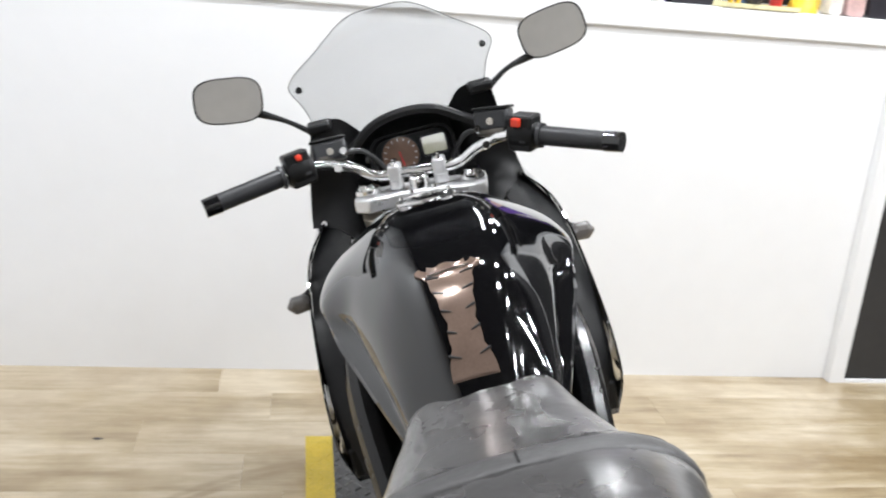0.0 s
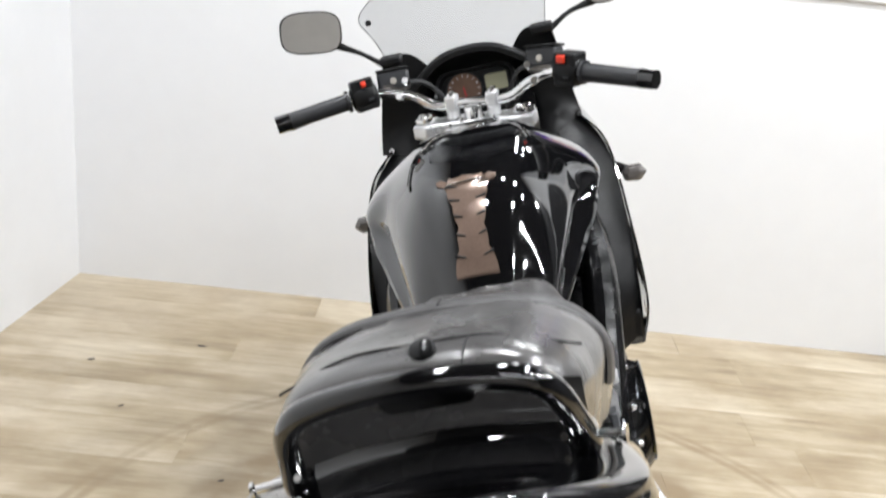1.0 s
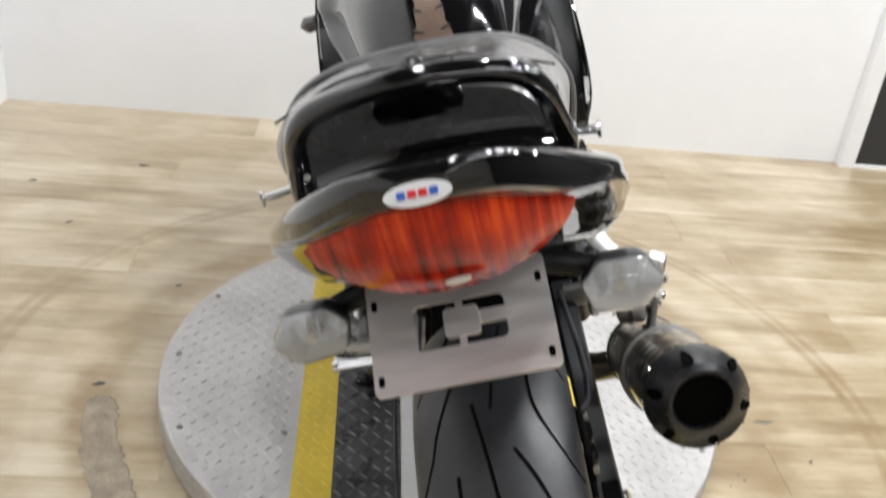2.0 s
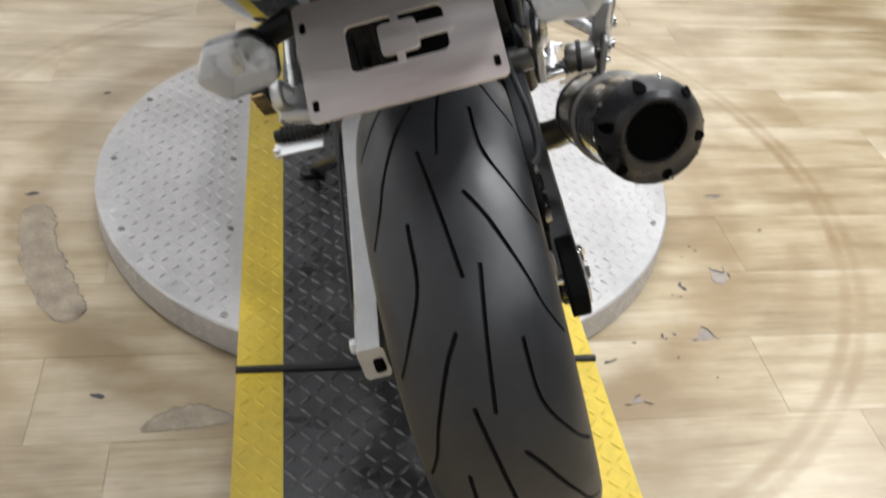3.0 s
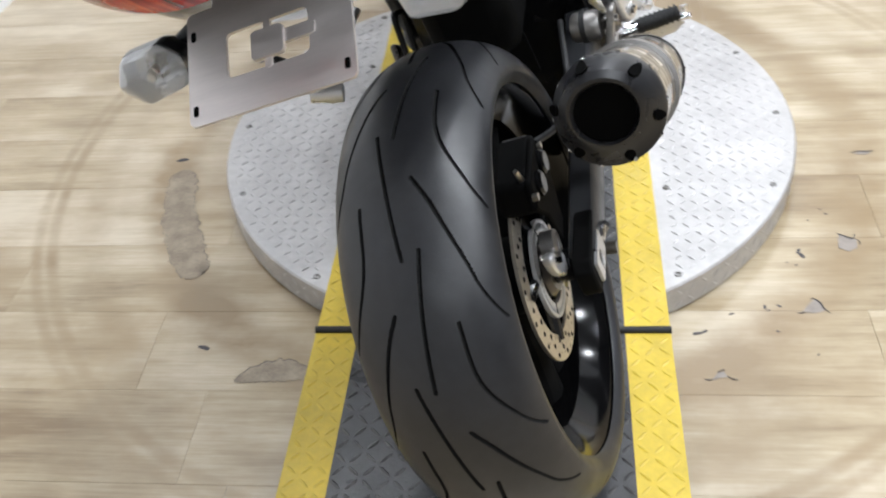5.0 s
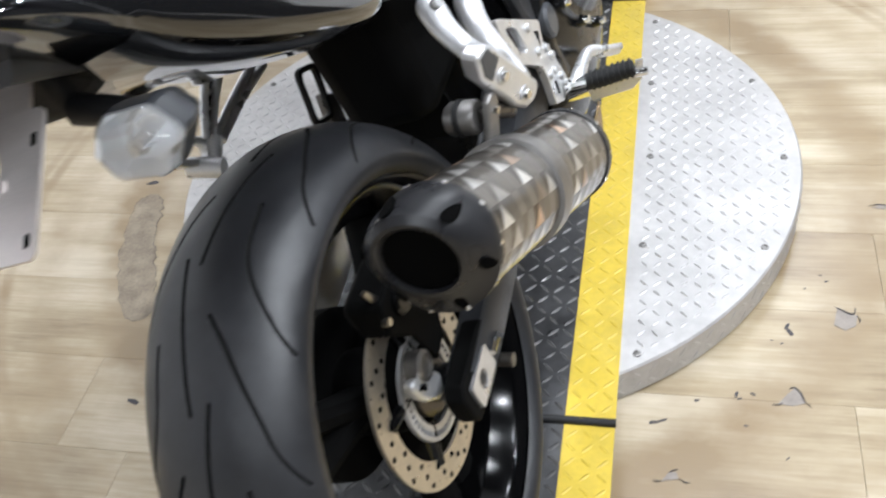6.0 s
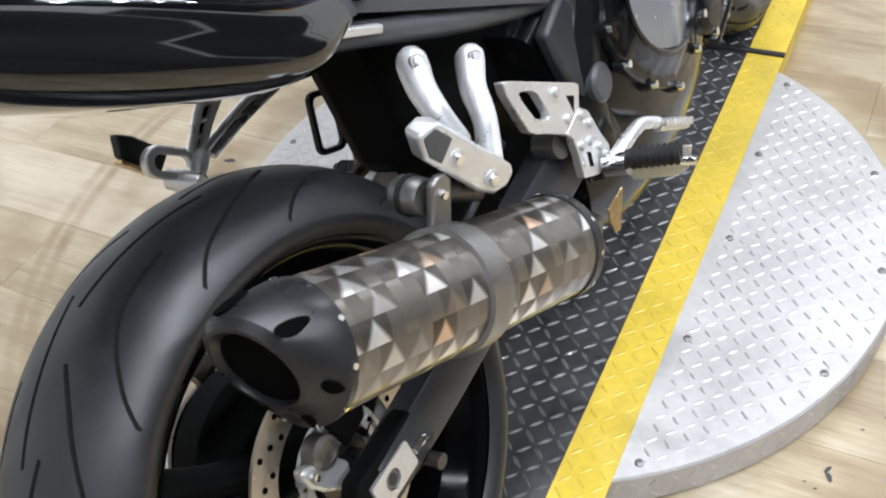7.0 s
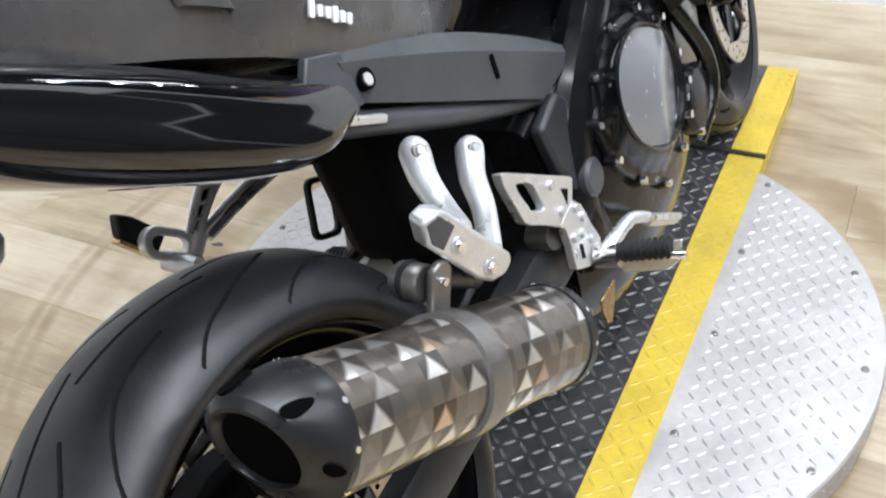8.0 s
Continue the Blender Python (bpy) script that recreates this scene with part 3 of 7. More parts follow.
def toy_pack(x0, x1, height, card, tray, label):
    """A blister pack: a backing card, a proud tray and a printed foot."""
    ob = thing("toy_pack", label, "toy", pose((x0 + x1) / 2, 2.13, TOP), "toys on the shelf")
    w = x1 - x0
    bm = bmesh.new()
    prism(bm, rounded(w, height, 0.01), 0.004, axes((0, 0.03, height / 2), (1, 0, 0), (0, 0, 1)))
    part("card", bm, CARTON[card], ob)
    bm = bmesh.new()
    prism(bm, rounded(w * 0.86, height * 0.7, 0.012), 0.05, axes((0, 0.003, height * 0.35 + 0.001), (1, 0, 0), (0, 0, 1)))
    part("tray", bm, CARTON[tray], ob, bevel=0.004)


for args in ((0.16, 0.3, 0.15, "grey", "black", "grey carded toy with a black moulded tray"),
             (0.31, 0.4, 0.14, "black", "purple", "black carded toy with a purple tray"),
             (0.405, 0.545, 0.16, "purple", "pink", "purple carded toy with a pinkish tray"),
             (0.565, 0.705, 0.15, "purple", "purple", "purple boxed toy on the shelf"),
             (0.712, 0.765, 0.12, "grey", "clear", "small grey blister-packed toy"),
             (0.77, 0.93, 0.16, "purple", "black", "purple carded toy with a black base"),
             (1.3, 1.352, 0.15, "clear", "clear", "clear blister-packed toy on the shelf"),
             (1.36, 1.43, 0.15, "pink", "pink", "pinkish blister-packed toy on the shelf"),
             (1.435, 1.53, 0.14, "grey", "black", "grey carded toy with a black foot")):
    toy_pack(*args)

tray = thing("toy_tray", "pale yellow shallow tray holding small toys", "tray", pose(1.06, 2.14, TOP))
bm = bmesh.new()
framed(bm, rounded(0.29, 0.12, 0.03), rounded(0.265, 0.1, 0.024), 0.012, pose(0, 0, 0.009))
part("rim", bm, CARTON["cream"], tray)
bm = bmesh.new()
prism(bm, rounded(0.28, 0.112, 0.028), 0.004, pose(0, 0, 0.002))
part("base", bm, CARTON["cream"], tray)
figure = thing("toy_animal", "small yellow plastic toy animal", "toy", pose(1.0, 2.14, TOP + 0.004), "toys on the shelf")
bm = bmesh.new()
tube(bm, [(-0.015, 0, 0.035), (0.005, 0, 0.04), (0.02, 0, 0.06), (0.024, 0, 0.09), (0.034, 0, 0.1)], [0.012, 0.014, 0.009, 0.007, 0.008])
part("body", bm, CARTON["yellow"], figure)
for lx in (-0.014, 0.01):
    for ly in (-0.008, 0.008):
        bm = bmesh.new()
        rod(bm, (lx, ly, 0.0), (lx, ly, 0.036), 0.0045, 0.006, 10)
        part("leg", bm, CARTON["yellow"], figure)
ball = thing("toy_ball", "blue and black toy ball in the tray", "toy", pose(1.06, 2.135, TOP + 0.004), "toys on the shelf")
bm = bmesh.new()
bmesh.ops.create_uvsphere(bm, u_segments=20, v_segments=12, radius=0.027, matrix=Matrix.Translation((0, 0, 0.027)))
part("ball", bm, CARTON["black"], ball)
bm = bmesh.new()
prism(bm, rounded(0.075, 0.09, 0.01), 0.004, axes((-0.004, 0.03, 0.046), (1, 0, 0), (0, 0, 1)))
part("card", bm, CARTON["blue"], ball)
can = thing("red_canister", "glossy red toy canister with a lid", "canister", pose(1.135, 2.135, TOP + 0.004), "toys on the shelf")
bm = bmesh.new()
lathe(bm, [(0.019, 0.0), (0.02, 0.002), (0.02, 0.1), (0.018, 0.103)], (0, 0, 0), (0, 0, 1), 24)
part("can_body", bm, CARTON["red"], can)
bm = bmesh.new()
lathe(bm, [(0.0205, 0.1035), (0.0205, 0.118), (0.018, 0.121)], (0, 0, 0), (0, 0, 1), 24)
part("lid", bm, CARTON["red"], can)
bag = thing("yellow_bag", "crumpled yellow toy bag on the shelf", "bag", pose(1.235, 2.145, TOP), "toys on the shelf")
bm = bmesh.new()
rings = []
for k in range(9):
    z = 0.13 * k / 8
    rings.append([((0.048 + 0.007 * math.sin(5 * a + k)) * math.cos(a), (0.03 - 0.024 * k / 8 + 0.004 * math.sin(3 * a - k)) * math.sin(a), z) for a in np.arange(28) * 2 * math.pi / 28])
rows = sheet(bm, rings, closed=True)
bm.faces.new(rows[0][::-1])
bm.faces.new(rows[-1])
part("sack", bm, CARTON["yellow"], bag)


# ---- the motorcycle: u right, v forward, w up in its own frame; it leans to its left ----
bike = thing("motorcycle", "black faired sport touring motorcycle leaning on the turntable runway", "motorcycle", pose(0.137, 0.0, 0.073, 0, -18.3, -2.26))
REAR, FRONT = (0.001, -0.18, 0.2975), (0.0, 1.262, 0.287)


def near_curve(s, a, curve, period):
    """Distance in metres of tyre points (s across, a in degrees round) from a groove repeated round the tyre, radius 0.3 m."""
    best = np.full(s.shape, 9.0)
    c = spline(np.array(curve, float), 6)
    for (a0, s0), (a1, s1) in zip(c[:-1], c[1:]):
        ra = (a - a0 + period / 2) % period - period / 2
        px, py = np.radians(ra) * 0.3, s - s0
        dx, dy = math.radians(a1 - a0) * 0.3, s1 - s0
        k = np.clip((px * dx + py * dy) / (dx * dx + dy * dy + 1e-12), 0, 1)
        best = np.minimum(best, np.hypot(px - k * dx, py - k * dy))
    return best


def tyre(centre, radius, half, drop, parent, around, across, depth=0.0042):
    """A tyre with moulded grooves; the tread curves to the rim."""
    period = 360 / 7
    ph = np.linspace(-1, 1, across)
    s = half * np.sin(ph * math.pi / 2)
    ang = np.arange(around) * 360 / around
    A, S = np.meshgrid(ang, s, indexing="ij")
    d = np.full(A.shape, 9.0)
    for sign, shift in ((1, 0.0), (-1, period / 2)):
        for start, curve in ((115.5, ((0, 0.019), (6, 0.036), (17, 0.058), (24, 0.068), (31, 0.082))),
                             (93.5, ((0, 0.042), (12, 0.045), (22, 0.066), (29, 0.083))),
                             (130.0, ((0, 0.019), (13, 0.009), (27, 0.0)))):
            d = np.minimum(d, near_curve(sign * (S - 0.003) * 0.09 / half, A - start - shift, curve, period))
    # move the grid's nearest points onto the groove's edge, then sink those inside it
    edge = 0.0024
    d = d / np.interp(np.abs(S) / half, (0, 0.45, 0.8), (1, 1, 0.48))
    step = radians(360 / around) * radius
    da, ds = np.gradient(d, axis=0) / step, np.gradient(d, axis=1) / np.maximum(np.gradient(S, axis=1), 1e-6)
    norm = np.maximum(da * da + ds * ds, 0.3)
    near = np.abs(d - edge) < 0.0009
    A = A + np.where(near, np.degrees((edge - d) * da / norm / radius), 0)
    S = S + np.where(near, (edge - d) * ds / norm, 0)
    cut = np.where((d < edge) & ~near, 1.0, 0.0)
    r = radius - drop * (1 - np.sqrt(np.clip(1 - (S / (half * 1.017)) ** 2, 0, 1)))
    R = r - depth * cut
    th = np.radians(A)
    u, v, w = centre[0] + S, centre[1] + R * np.cos(th), centre[2] + R * np.sin(th)
    grid = np.stack([u, v, w], axis=2)
    # sidewalls down to the bead
    side = []
    for k, sg in ((0, -1), (across - 1, 1)):
        edge = []
        for rr, uu in ((radius - drop + 0.0055, half * 0.99), (radius - drop - 0.001, half * 0.97), (radius - drop - 0.008, half * 0.89)):
            t1 = np.radians(ang)
            edge.append(np.stack([np.full(around, centre[0] + sg * uu), centre[1] + rr * np.cos(t1), centre[2] + rr * np.sin(t1)], axis=1))
        side.append(np.stack(edge, axis=1))
    full = np.concatenate([side[0][:, ::-1], grid, side[1]], axis=1)
    n, m = full.shape[:2]
    idx = np.arange(n * m).reshape(n, m)
    a, b = idx, np.roll(idx, -1, axis=0)
    faces = np.stack([a[:, :-1], a[:, 1:], b[:, 1:], b[:, :-1]], axis=2).reshape(-1, 4)
    me = bpy.data.meshes.new("tyre")
    me.from_pydata(full.reshape(-1, 3).tolist(), [], faces.tolist())
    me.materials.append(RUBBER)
    me.materials.append(GROOVE_SHADE)
    # faces sunk in a groove get the shade colour
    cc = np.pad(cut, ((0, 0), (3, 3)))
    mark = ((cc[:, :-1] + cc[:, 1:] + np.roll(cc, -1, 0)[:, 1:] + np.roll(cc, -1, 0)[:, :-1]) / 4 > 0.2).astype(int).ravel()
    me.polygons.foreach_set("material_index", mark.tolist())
    me.polygons.foreach_set("use_smooth", [True] * len(me.polygons))
    me.set_sharp_from_angle(angle=radians(35))
    ob = new("tyre", me)
    ob.parent = parent
    return tagged(ob, "black rubber tyre with curved tread grooves")


def rim(centre, radius, half, parent, spokes=3):
    c = Vector(centre)
    bm = bmesh.new()
    prof = [(radius, -half), (radius + 0.008, -half - 0.002), (radius + 0.009, -half + 0.004), (radius - 0.004, -half + 0.012), (radius - 0.02, -half + 0.03), (radius - 0.024, 0),
            (radius - 0.02, half - 0.03), (radius - 0.004, half - 0.012), (radius + 0.009, half - 0.004), (radius + 0.008, half + 0.002), (radius, half),
            (radius - 0.012, half - 0.012), (radius - 0.03, half - 0.034), (radius - 0.034, 0), (radius - 0.03, -half + 0.034), (radius - 0.012, -half + 0.012)]
    lathe(bm, prof, c, (1, 0, 0), 96, closed=True)
    ob = part("rim", bm, RIM_BLACK, parent, "gloss black cast rim")
    for sg in (-1, 1):
        bm = bmesh.new()
        lathe(bm, [(radius + 0.009 + 0.0022 * math.cos(a), sg * half + 0.0022 * math.sin(a)) for a in np.arange(8) * math.pi / 4], c, (1, 0, 0), 96, closed=True)
        part("rim_lip", bm, GLOSS, ob)
    bm = bmesh.new()
    lathe(bm, [(0.02, -half * 0.75), (0.045, -half * 0.7), (0.05, -half * 0.3), (0.05, half * 0.3), (0.045, half * 0.7), (0.02, half * 0.75)], c, (1, 0, 0), 40)
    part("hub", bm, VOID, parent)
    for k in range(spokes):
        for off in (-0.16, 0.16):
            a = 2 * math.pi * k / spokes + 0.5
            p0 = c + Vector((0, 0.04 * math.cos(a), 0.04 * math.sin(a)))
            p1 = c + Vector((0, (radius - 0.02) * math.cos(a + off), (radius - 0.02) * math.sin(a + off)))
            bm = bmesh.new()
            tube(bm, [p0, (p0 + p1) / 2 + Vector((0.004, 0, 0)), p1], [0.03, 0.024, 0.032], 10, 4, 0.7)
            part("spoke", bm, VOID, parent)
    return ob


def brake_disc(centre, u, radius, parent):
    c = Vector((u, centre[1], centre[2]))
    disc = bmesh.new()
    ring_n, inner = 96, radius * 0.72
    lathe(disc, [(inner, -0.002), (radius, -0.002), (radius, 0.002), (inner, 0.002)], c, (1, 0, 0), ring_n, closed=True)
    ob = part("brake_disc", disc, DISC_STEEL, parent, "drilled steel brake disc")
    bm = bmesh.new()
    for k in range(48):
        a = 2 * math.pi * k / 48
        rr = inner + (radius - inner) * (0.22, 0.5, 0.78)[k % 3]
        p = c + Vector((0, rr * math.cos(a), rr * math.sin(a)))
        rod(bm, p - Vector((0.0026, 0, 0)), p + Vector((0.0026, 0, 0)), 0.0032, n=10)
    tagged(part("drilled_pattern", bm, HOLE_SHADE, ob), kind="stuff")
    for k in range(5):
        a = 2 * math.pi * k / 5
        bm = bmesh.new()
        rod(bm, c + Vector((0, 0.04 * math.cos(a), 0.04 * math.sin(a))), c + Vector((0, (inner + 0.006) * math.cos(a + 0.25), (inner + 0.006) * math.sin(a + 0.25))), 0.009, 0.007, 8)
        part("disc_carrier", bm, FRAME_BLACK, ob)
    return ob


def wheel(name, centre, radius, half, drop, discs, label):
    w = part(name, lathe(bmesh.new(), [(0.011, -0.135), (0.011, 0.115)], centre, (1, 0, 0), 16), DARK_STEEL, bike, label)
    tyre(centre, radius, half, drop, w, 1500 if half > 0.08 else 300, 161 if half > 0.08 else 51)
    rim(centre, radius - drop - 0.0135, half * 0.845, w)
    for u, r in discs:
        brake_disc(centre, u, r, w)
    return w


rear_wheel = wheel("rear_wheel", REAR, 0.303, 0.09, 0.062, ((0.06, 0.116),), "rear wheel with wide road tyre")
front_wheel = wheel("front_wheel", FRONT, 0.287, 0.06, 0.05, ((0.066, 0.15), (-0.066, 0.15)), "front wheel with twin brake discs")
part("sprocket_carrier", lathe(bmesh.new(), [(0.03, -0.085), (0.09, -0.085), (0.1, -0.075), (0.1, -0.04), (0.05, -0.03)], REAR, (1, 0, 0), 40), VOID, rear_wheel, "black cush drive carrier")
# toothed sensor ring inside the rear disc
bm = bmesh.new()
for k in range(48):
    a = 2 * math.pi * k / 48
    p = Vector((0.066, REAR[1] + 0.05 * math.cos(a), REAR[2] + 0.05 * math.sin(a)))
    q = Vector((0.066, REAR[1] + 0.06 * math.cos(a), REAR[2] + 0.06 * math.sin(a)))
    rod(bm, p, q, 0.0022, n=6)
lathe(bm, [(0.045, 0.062), (0.052, 0.062), (0.052, 0.068), (0.045, 0.068)], (0, REAR[1], REAR[2]), (1, 0, 0), 48, closed=True)
lathe(bm, [(0.058, 0.063), (0.063, 0.063), (0.063, 0.068), (0.058, 0.068)], (0, REAR[1], REAR[2]), (1, 0, 0), 48, closed=True)
part("hub_face", lathe(bmesh.new(), [(0.012, 0.075), (0.03, 0.075), (0.036, 0.068), (0.036, 0.05)], (0, REAR[1], REAR[2]), (1, 0, 0), 32), DARK_STEEL, rear_wheel, "dark steel hub face")
part("axle_spacer", lathe(bmesh.new(), [(0.012, 0.074), (0.021, 0.075), (0.021, 0.1), (0.018, 0.102), (0.018, 0.112)], (0, REAR[1], REAR[2]), (1, 0, 0), 28), FRAME_BLACK, rear_wheel, "black axle spacer")
part("sensor_ring", bm, SILVER, rear_wheel, "slotted silver sensor ring")

# ---- swingarm, brake, chain side ----
swing = part("swingarm", rod(bmesh.new(), (-0.15, 0.36, 0.33), (0.15, 0.36, 0.33), 0.03), FRAME_BLACK, bike, "silver alloy swingarm with black end caps")
for side in (-1, 1):
    u, back = (-0.142, -0.24) if side < 0 else (0.117, -0.19)
    bm = bmesh.new()
    grid = []
    for v, w, hu, hw in ((0.36, 0.345, 0.02, 0.04), (0.15, 0.325, 0.018, 0.036), (-0.05, 0.305, 0.017, 0.03), (back, 0.298, 0.017, 0.026)):
        grid.append([(u + x * hu, v, w + z * hw) for x, z in ((-1, -0.8), (-0.8, -1), (0.8, -1), (1, -0.8), (1, 0.8), (0.8, 1), (-0.8, 1), (-1, 0.8))])
    rows = sheet(bm, spline(np.array(grid), 4), closed=True)
    bm.faces.new(rows[0][::-1])
    bm.faces.new(rows[-1])
    arm = part("arm", bm, SILVER if side < 0 else MATTE, swing, "silver box-section arm" if side < 0 else "dark grey box-section arm")
    bm = bmesh.new()
    tip = [(-0.228, 0.29), (-0.222, 0.277), (-0.13, 0.268), (-0.11, 0.285), (-0.11, 0.325), (-0.13, 0.33), (-0.216, 0.33), (-0.228, 0.318)]
    if side < 0:
        tip = [(-0.248, 0.29), (-0.245, 0.284), (-0.235, 0.282), (-0.235, 0.306), (-0.244, 0.305), (-0.248, 0.299)]
    prism(bm, tip, 0.013 if side < 0 else 0.024, axes((u + (0.003 if side > 0 else 0.006), 0, 0), (0, 1, 0), (0, 0, 1)))
    part("end_cap", bm, VOID, swing, "black swingarm end cap", bevel=0.003)
    bm = bmesh.new()
    framed(bm, [(x - 0.18, y + 0.3) for x, y in rounded(0.062, 0.033, 0.004)], [(x - 0.184, y + 0.3) for x, y in rounded(0.022, 0.02, 0.0098)], 0.006, axes((u + side * 0.016, 0, 0), (0, 1, 0), (0, 0, 1)))
    part("axle_block", bm, ALLOY, swing, "bare alloy chain adjuster block")
    bm = bmesh.new()
    rod(bm, (u + side * 0.02, -0.148, 0.298), (u + side * 0.02, -0.122, 0.298), 0.004, n=10)
    rod(bm, (u + side * 0.02, -0.13, 0.298), (u + side * 0.02, -0.122, 0.298), 0.008, n=6)
    part("adjuster_bolt", bm, CHROME, swing)
    bm = bmesh.new()
    if side < 0:
        lathe(bm, [(0.013, 0.014), (0.013, 0.018), (0.01, 0.019), (0.01, 0.027), (0.0085, 0.029), (0.005, 0.027), (0.0, 0.027)], (u, -0.205, 0.3), (side, 0, 0), 6)
    else:
        lathe(bm, [(0.0095, 0.0), (0.0095, 0.017), (0.0065, 0.018), (0.0055, 0.012), (0.0, 0.012)], (u, -0.184, 0.3), (side, 0, 0), 24)
    part("axle_nut", bm, ALLOY if side < 0 else BAND_STEEL, swing)
part("arm_cable", tube(bmesh.new(), [(-0.165, 0.27, 0.36), (-0.171, 0.12, 0.335), (-0.1685, -0.05, 0.315), (-0.163, -0.2, 0.29)], 0.0028, 8), ROD, swing, "thin black cable along the arm")
part("stand_spool", rod(bmesh.new(), (0.118, -0.131, 0.268), (0.145, -0.131, 0.264), 0.0075, 0.0085, 14), DARK_STEEL, swing, "dark steel spool under the arm")
caliper = part("rear_caliper", box(bmesh.new(), (0.075, -0.16, 0.43), (0.05, 0.1, 0.05), pose(0, 0, 0)), VOID, bike, "black rear brake caliper", bevel=0.01)
bm = bmesh.new()
prism(bm, [(-0.225, 0.425), (-0.21, 0.455), (-0.13, 0.46), (-0.11, 0.42), (-0.15, 0.345), (-0.185, 0.34), (-0.195, 0.39)], 0.008, axes((0.098, 0, 0), (0, 1, 0), (0, 0, 1)))
part("caliper_bracket", bm, VOID, caliper, bevel=0.003)
for v, w in ((-0.22, 0.44), (-0.13, 0.445)):
    part("caliper_bolt", rod(bmesh.new(), (0.1, v, w), (0.107, v, w), 0.0045, n=8), STEEL, caliper)
bm = bmesh.new()
prism(bm, [(-0.241, 0.358), (-0.236, 0.366), (-0.218, 0.356), (-0.203, 0.348), (-0.189, 0.324), (-0.198, 0.306), (-0.214, 0.31), (-0.228, 0.325), (-0.238, 0.343)], 0.014, axes((0.09, 0, 0), (0, 1, 0), (0, 0, 1)))
carrier = part("caliper_carrier", bm, ALLOY, caliper, "cast alloy caliper carrier beside the hub", bevel=0.004)
bm = bmesh.new()
lathe(bm, [(0.017, -0.008), (0.017, 0.009), (0.012, 0.011), (0.012, 0.008)], (0.09, -0.206, 0.357), (1, 0, 0), 20)
part("carrier_boss", bm, BAND_STEEL, carrier, "dull steel boss")
part("carrier_bolt", rod(bmesh.new(), (0.096, -0.231, 0.352), (0.104, -0.231, 0.352), 0.0042, n=8), CHROME, carrier)
for v in (-0.185, -0.145):
    bm = bmesh.new()
    lathe(bm, [(0.015, 0.0), (0.015, 0.006), (0.012, 0.009), (0.0, 0.009)], (0.1, v, 0.432), (1, 0, 0), 20)
    part("piston_cap", bm, FRAME_BLACK, caliper)
part("bleed_nipple", rod(bmesh.new(), (0.09, -0.2, 0.452), (0.09, -0.208, 0.472), 0.004, 0.003, 8), STEEL, caliper)
bm = bmesh.new()
prism(bm, [(-0.205, 0.44), (-0.12, 0.445), (-0.115, 0.454), (-0.2, 0.45)], 0.03, axes((0.075, 0, 0), (0, 1, 0), (0, 0, 1)))
part("pad_clip", bm, BAND_STEEL, caliper, "steel pad clip")
bm = bmesh.new()
tube(bm, [(0.1, -0.13, 0.45), (0.115, -0.06, 0.42), (0.12, 0.05, 0.4), (0.11, 0.2, 0.42)], 0.0045, 8)
part("brake_hose", bm, ROD, caliper)
bm = bmesh.new()
shell(bm, [[(x, v, w - 1.5 * x * x) for x in (-0.058, -0.03, 0.03, 0.058)] for v, w in ((0.2, 0.36), (0.19, 0.43), (0.175, 0.48), (0.16, 0.51))], 0.004)
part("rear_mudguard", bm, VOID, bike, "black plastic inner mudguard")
bm = bmesh.new()
tube(bm, [(-0.105, -0.17, 0.385), (-0.105, 0.1, 0.405), (-0.105, 0.3, 0.4)], 0.008, 8, 3, 1.4)
tube(bm, [(-0.105, 0.3, 0.3), (-0.105, 0.1, 0.255), (-0.105, -0.17, 0.22)], 0.008, 8, 3, 1.4)
part("chain", bm, DARK_STEEL, bike, "steel drive chain")
part("sprocket", lathe(bmesh.new(), [(0.05, -0.003), (0.082, -0.003), (0.082, 0.003), (0.05, 0.003)], (-0.105, REAR[1], REAR[2]), (1, 0, 0), 60, closed=True), DARK_STEEL, bike)

# ---- exhaust silencer on the right ----
E0, E1 = Vector((0.2195, -0.25, 0.5455)), Vector((0.2131, 0.084, 0.3646))
AX = (E1 - E0).normalized()
CAN_R = 0.054
silencer = part("silencer", lathe(bmesh.new(), [(CAN_R - 0.004, 0.002), (CAN_R - 0.004, (E1 - E0).length - 0.002)], E0, AX, 40), DARK_STEEL, bike, "round exhaust silencer with a faceted dark sleeve and black end cap")
bm = bmesh.new()
q = AX.to_track_quat("Z", "Y").to_matrix()
length = (E1 - E0).length
uv = bm.loops.layers.uv.new("sleeve")
N = 72
rings = [[bm.verts.new(E0 + q @ Vector((CAN_R * math.cos(2 * math.pi * i / N), CAN_R * math.sin(2 * math.pi * i / N), h * length))) for i in range(N)] for h in (0, 0.5, 1)]
for k in range(2):
    for i in range(N):
        f = bm.faces.new((rings[k][i], rings[k][(i + 1) % N], rings[k + 1][(i + 1) % N], rings[k + 1][i]))
        for loop, (cu, cv) in zip(f.loops, ((i, k), (i + 1, k), (i + 1, k + 1), (i, k + 1))):
            loop[uv].uv = (cu / N, cv / 2)
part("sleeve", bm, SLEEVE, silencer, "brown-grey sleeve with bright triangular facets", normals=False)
bm = bmesh.new()
lathe(bm, [(CAN_R - 0.002, 0.008), (CAN_R + 0.002, 0.006), (CAN_R + 0.002, -0.002), (0.0543, -0.008), (0.0498, -0.02), (0.0432, -0.0315), (0.0355, -0.038), (0.0322, -0.0385), (0.0298, -0.034), (0.0288, -0.014), (0.0288, 0.012)], E0, AX, 56)
slant = Vector((0.137, -0.28, -0.503))


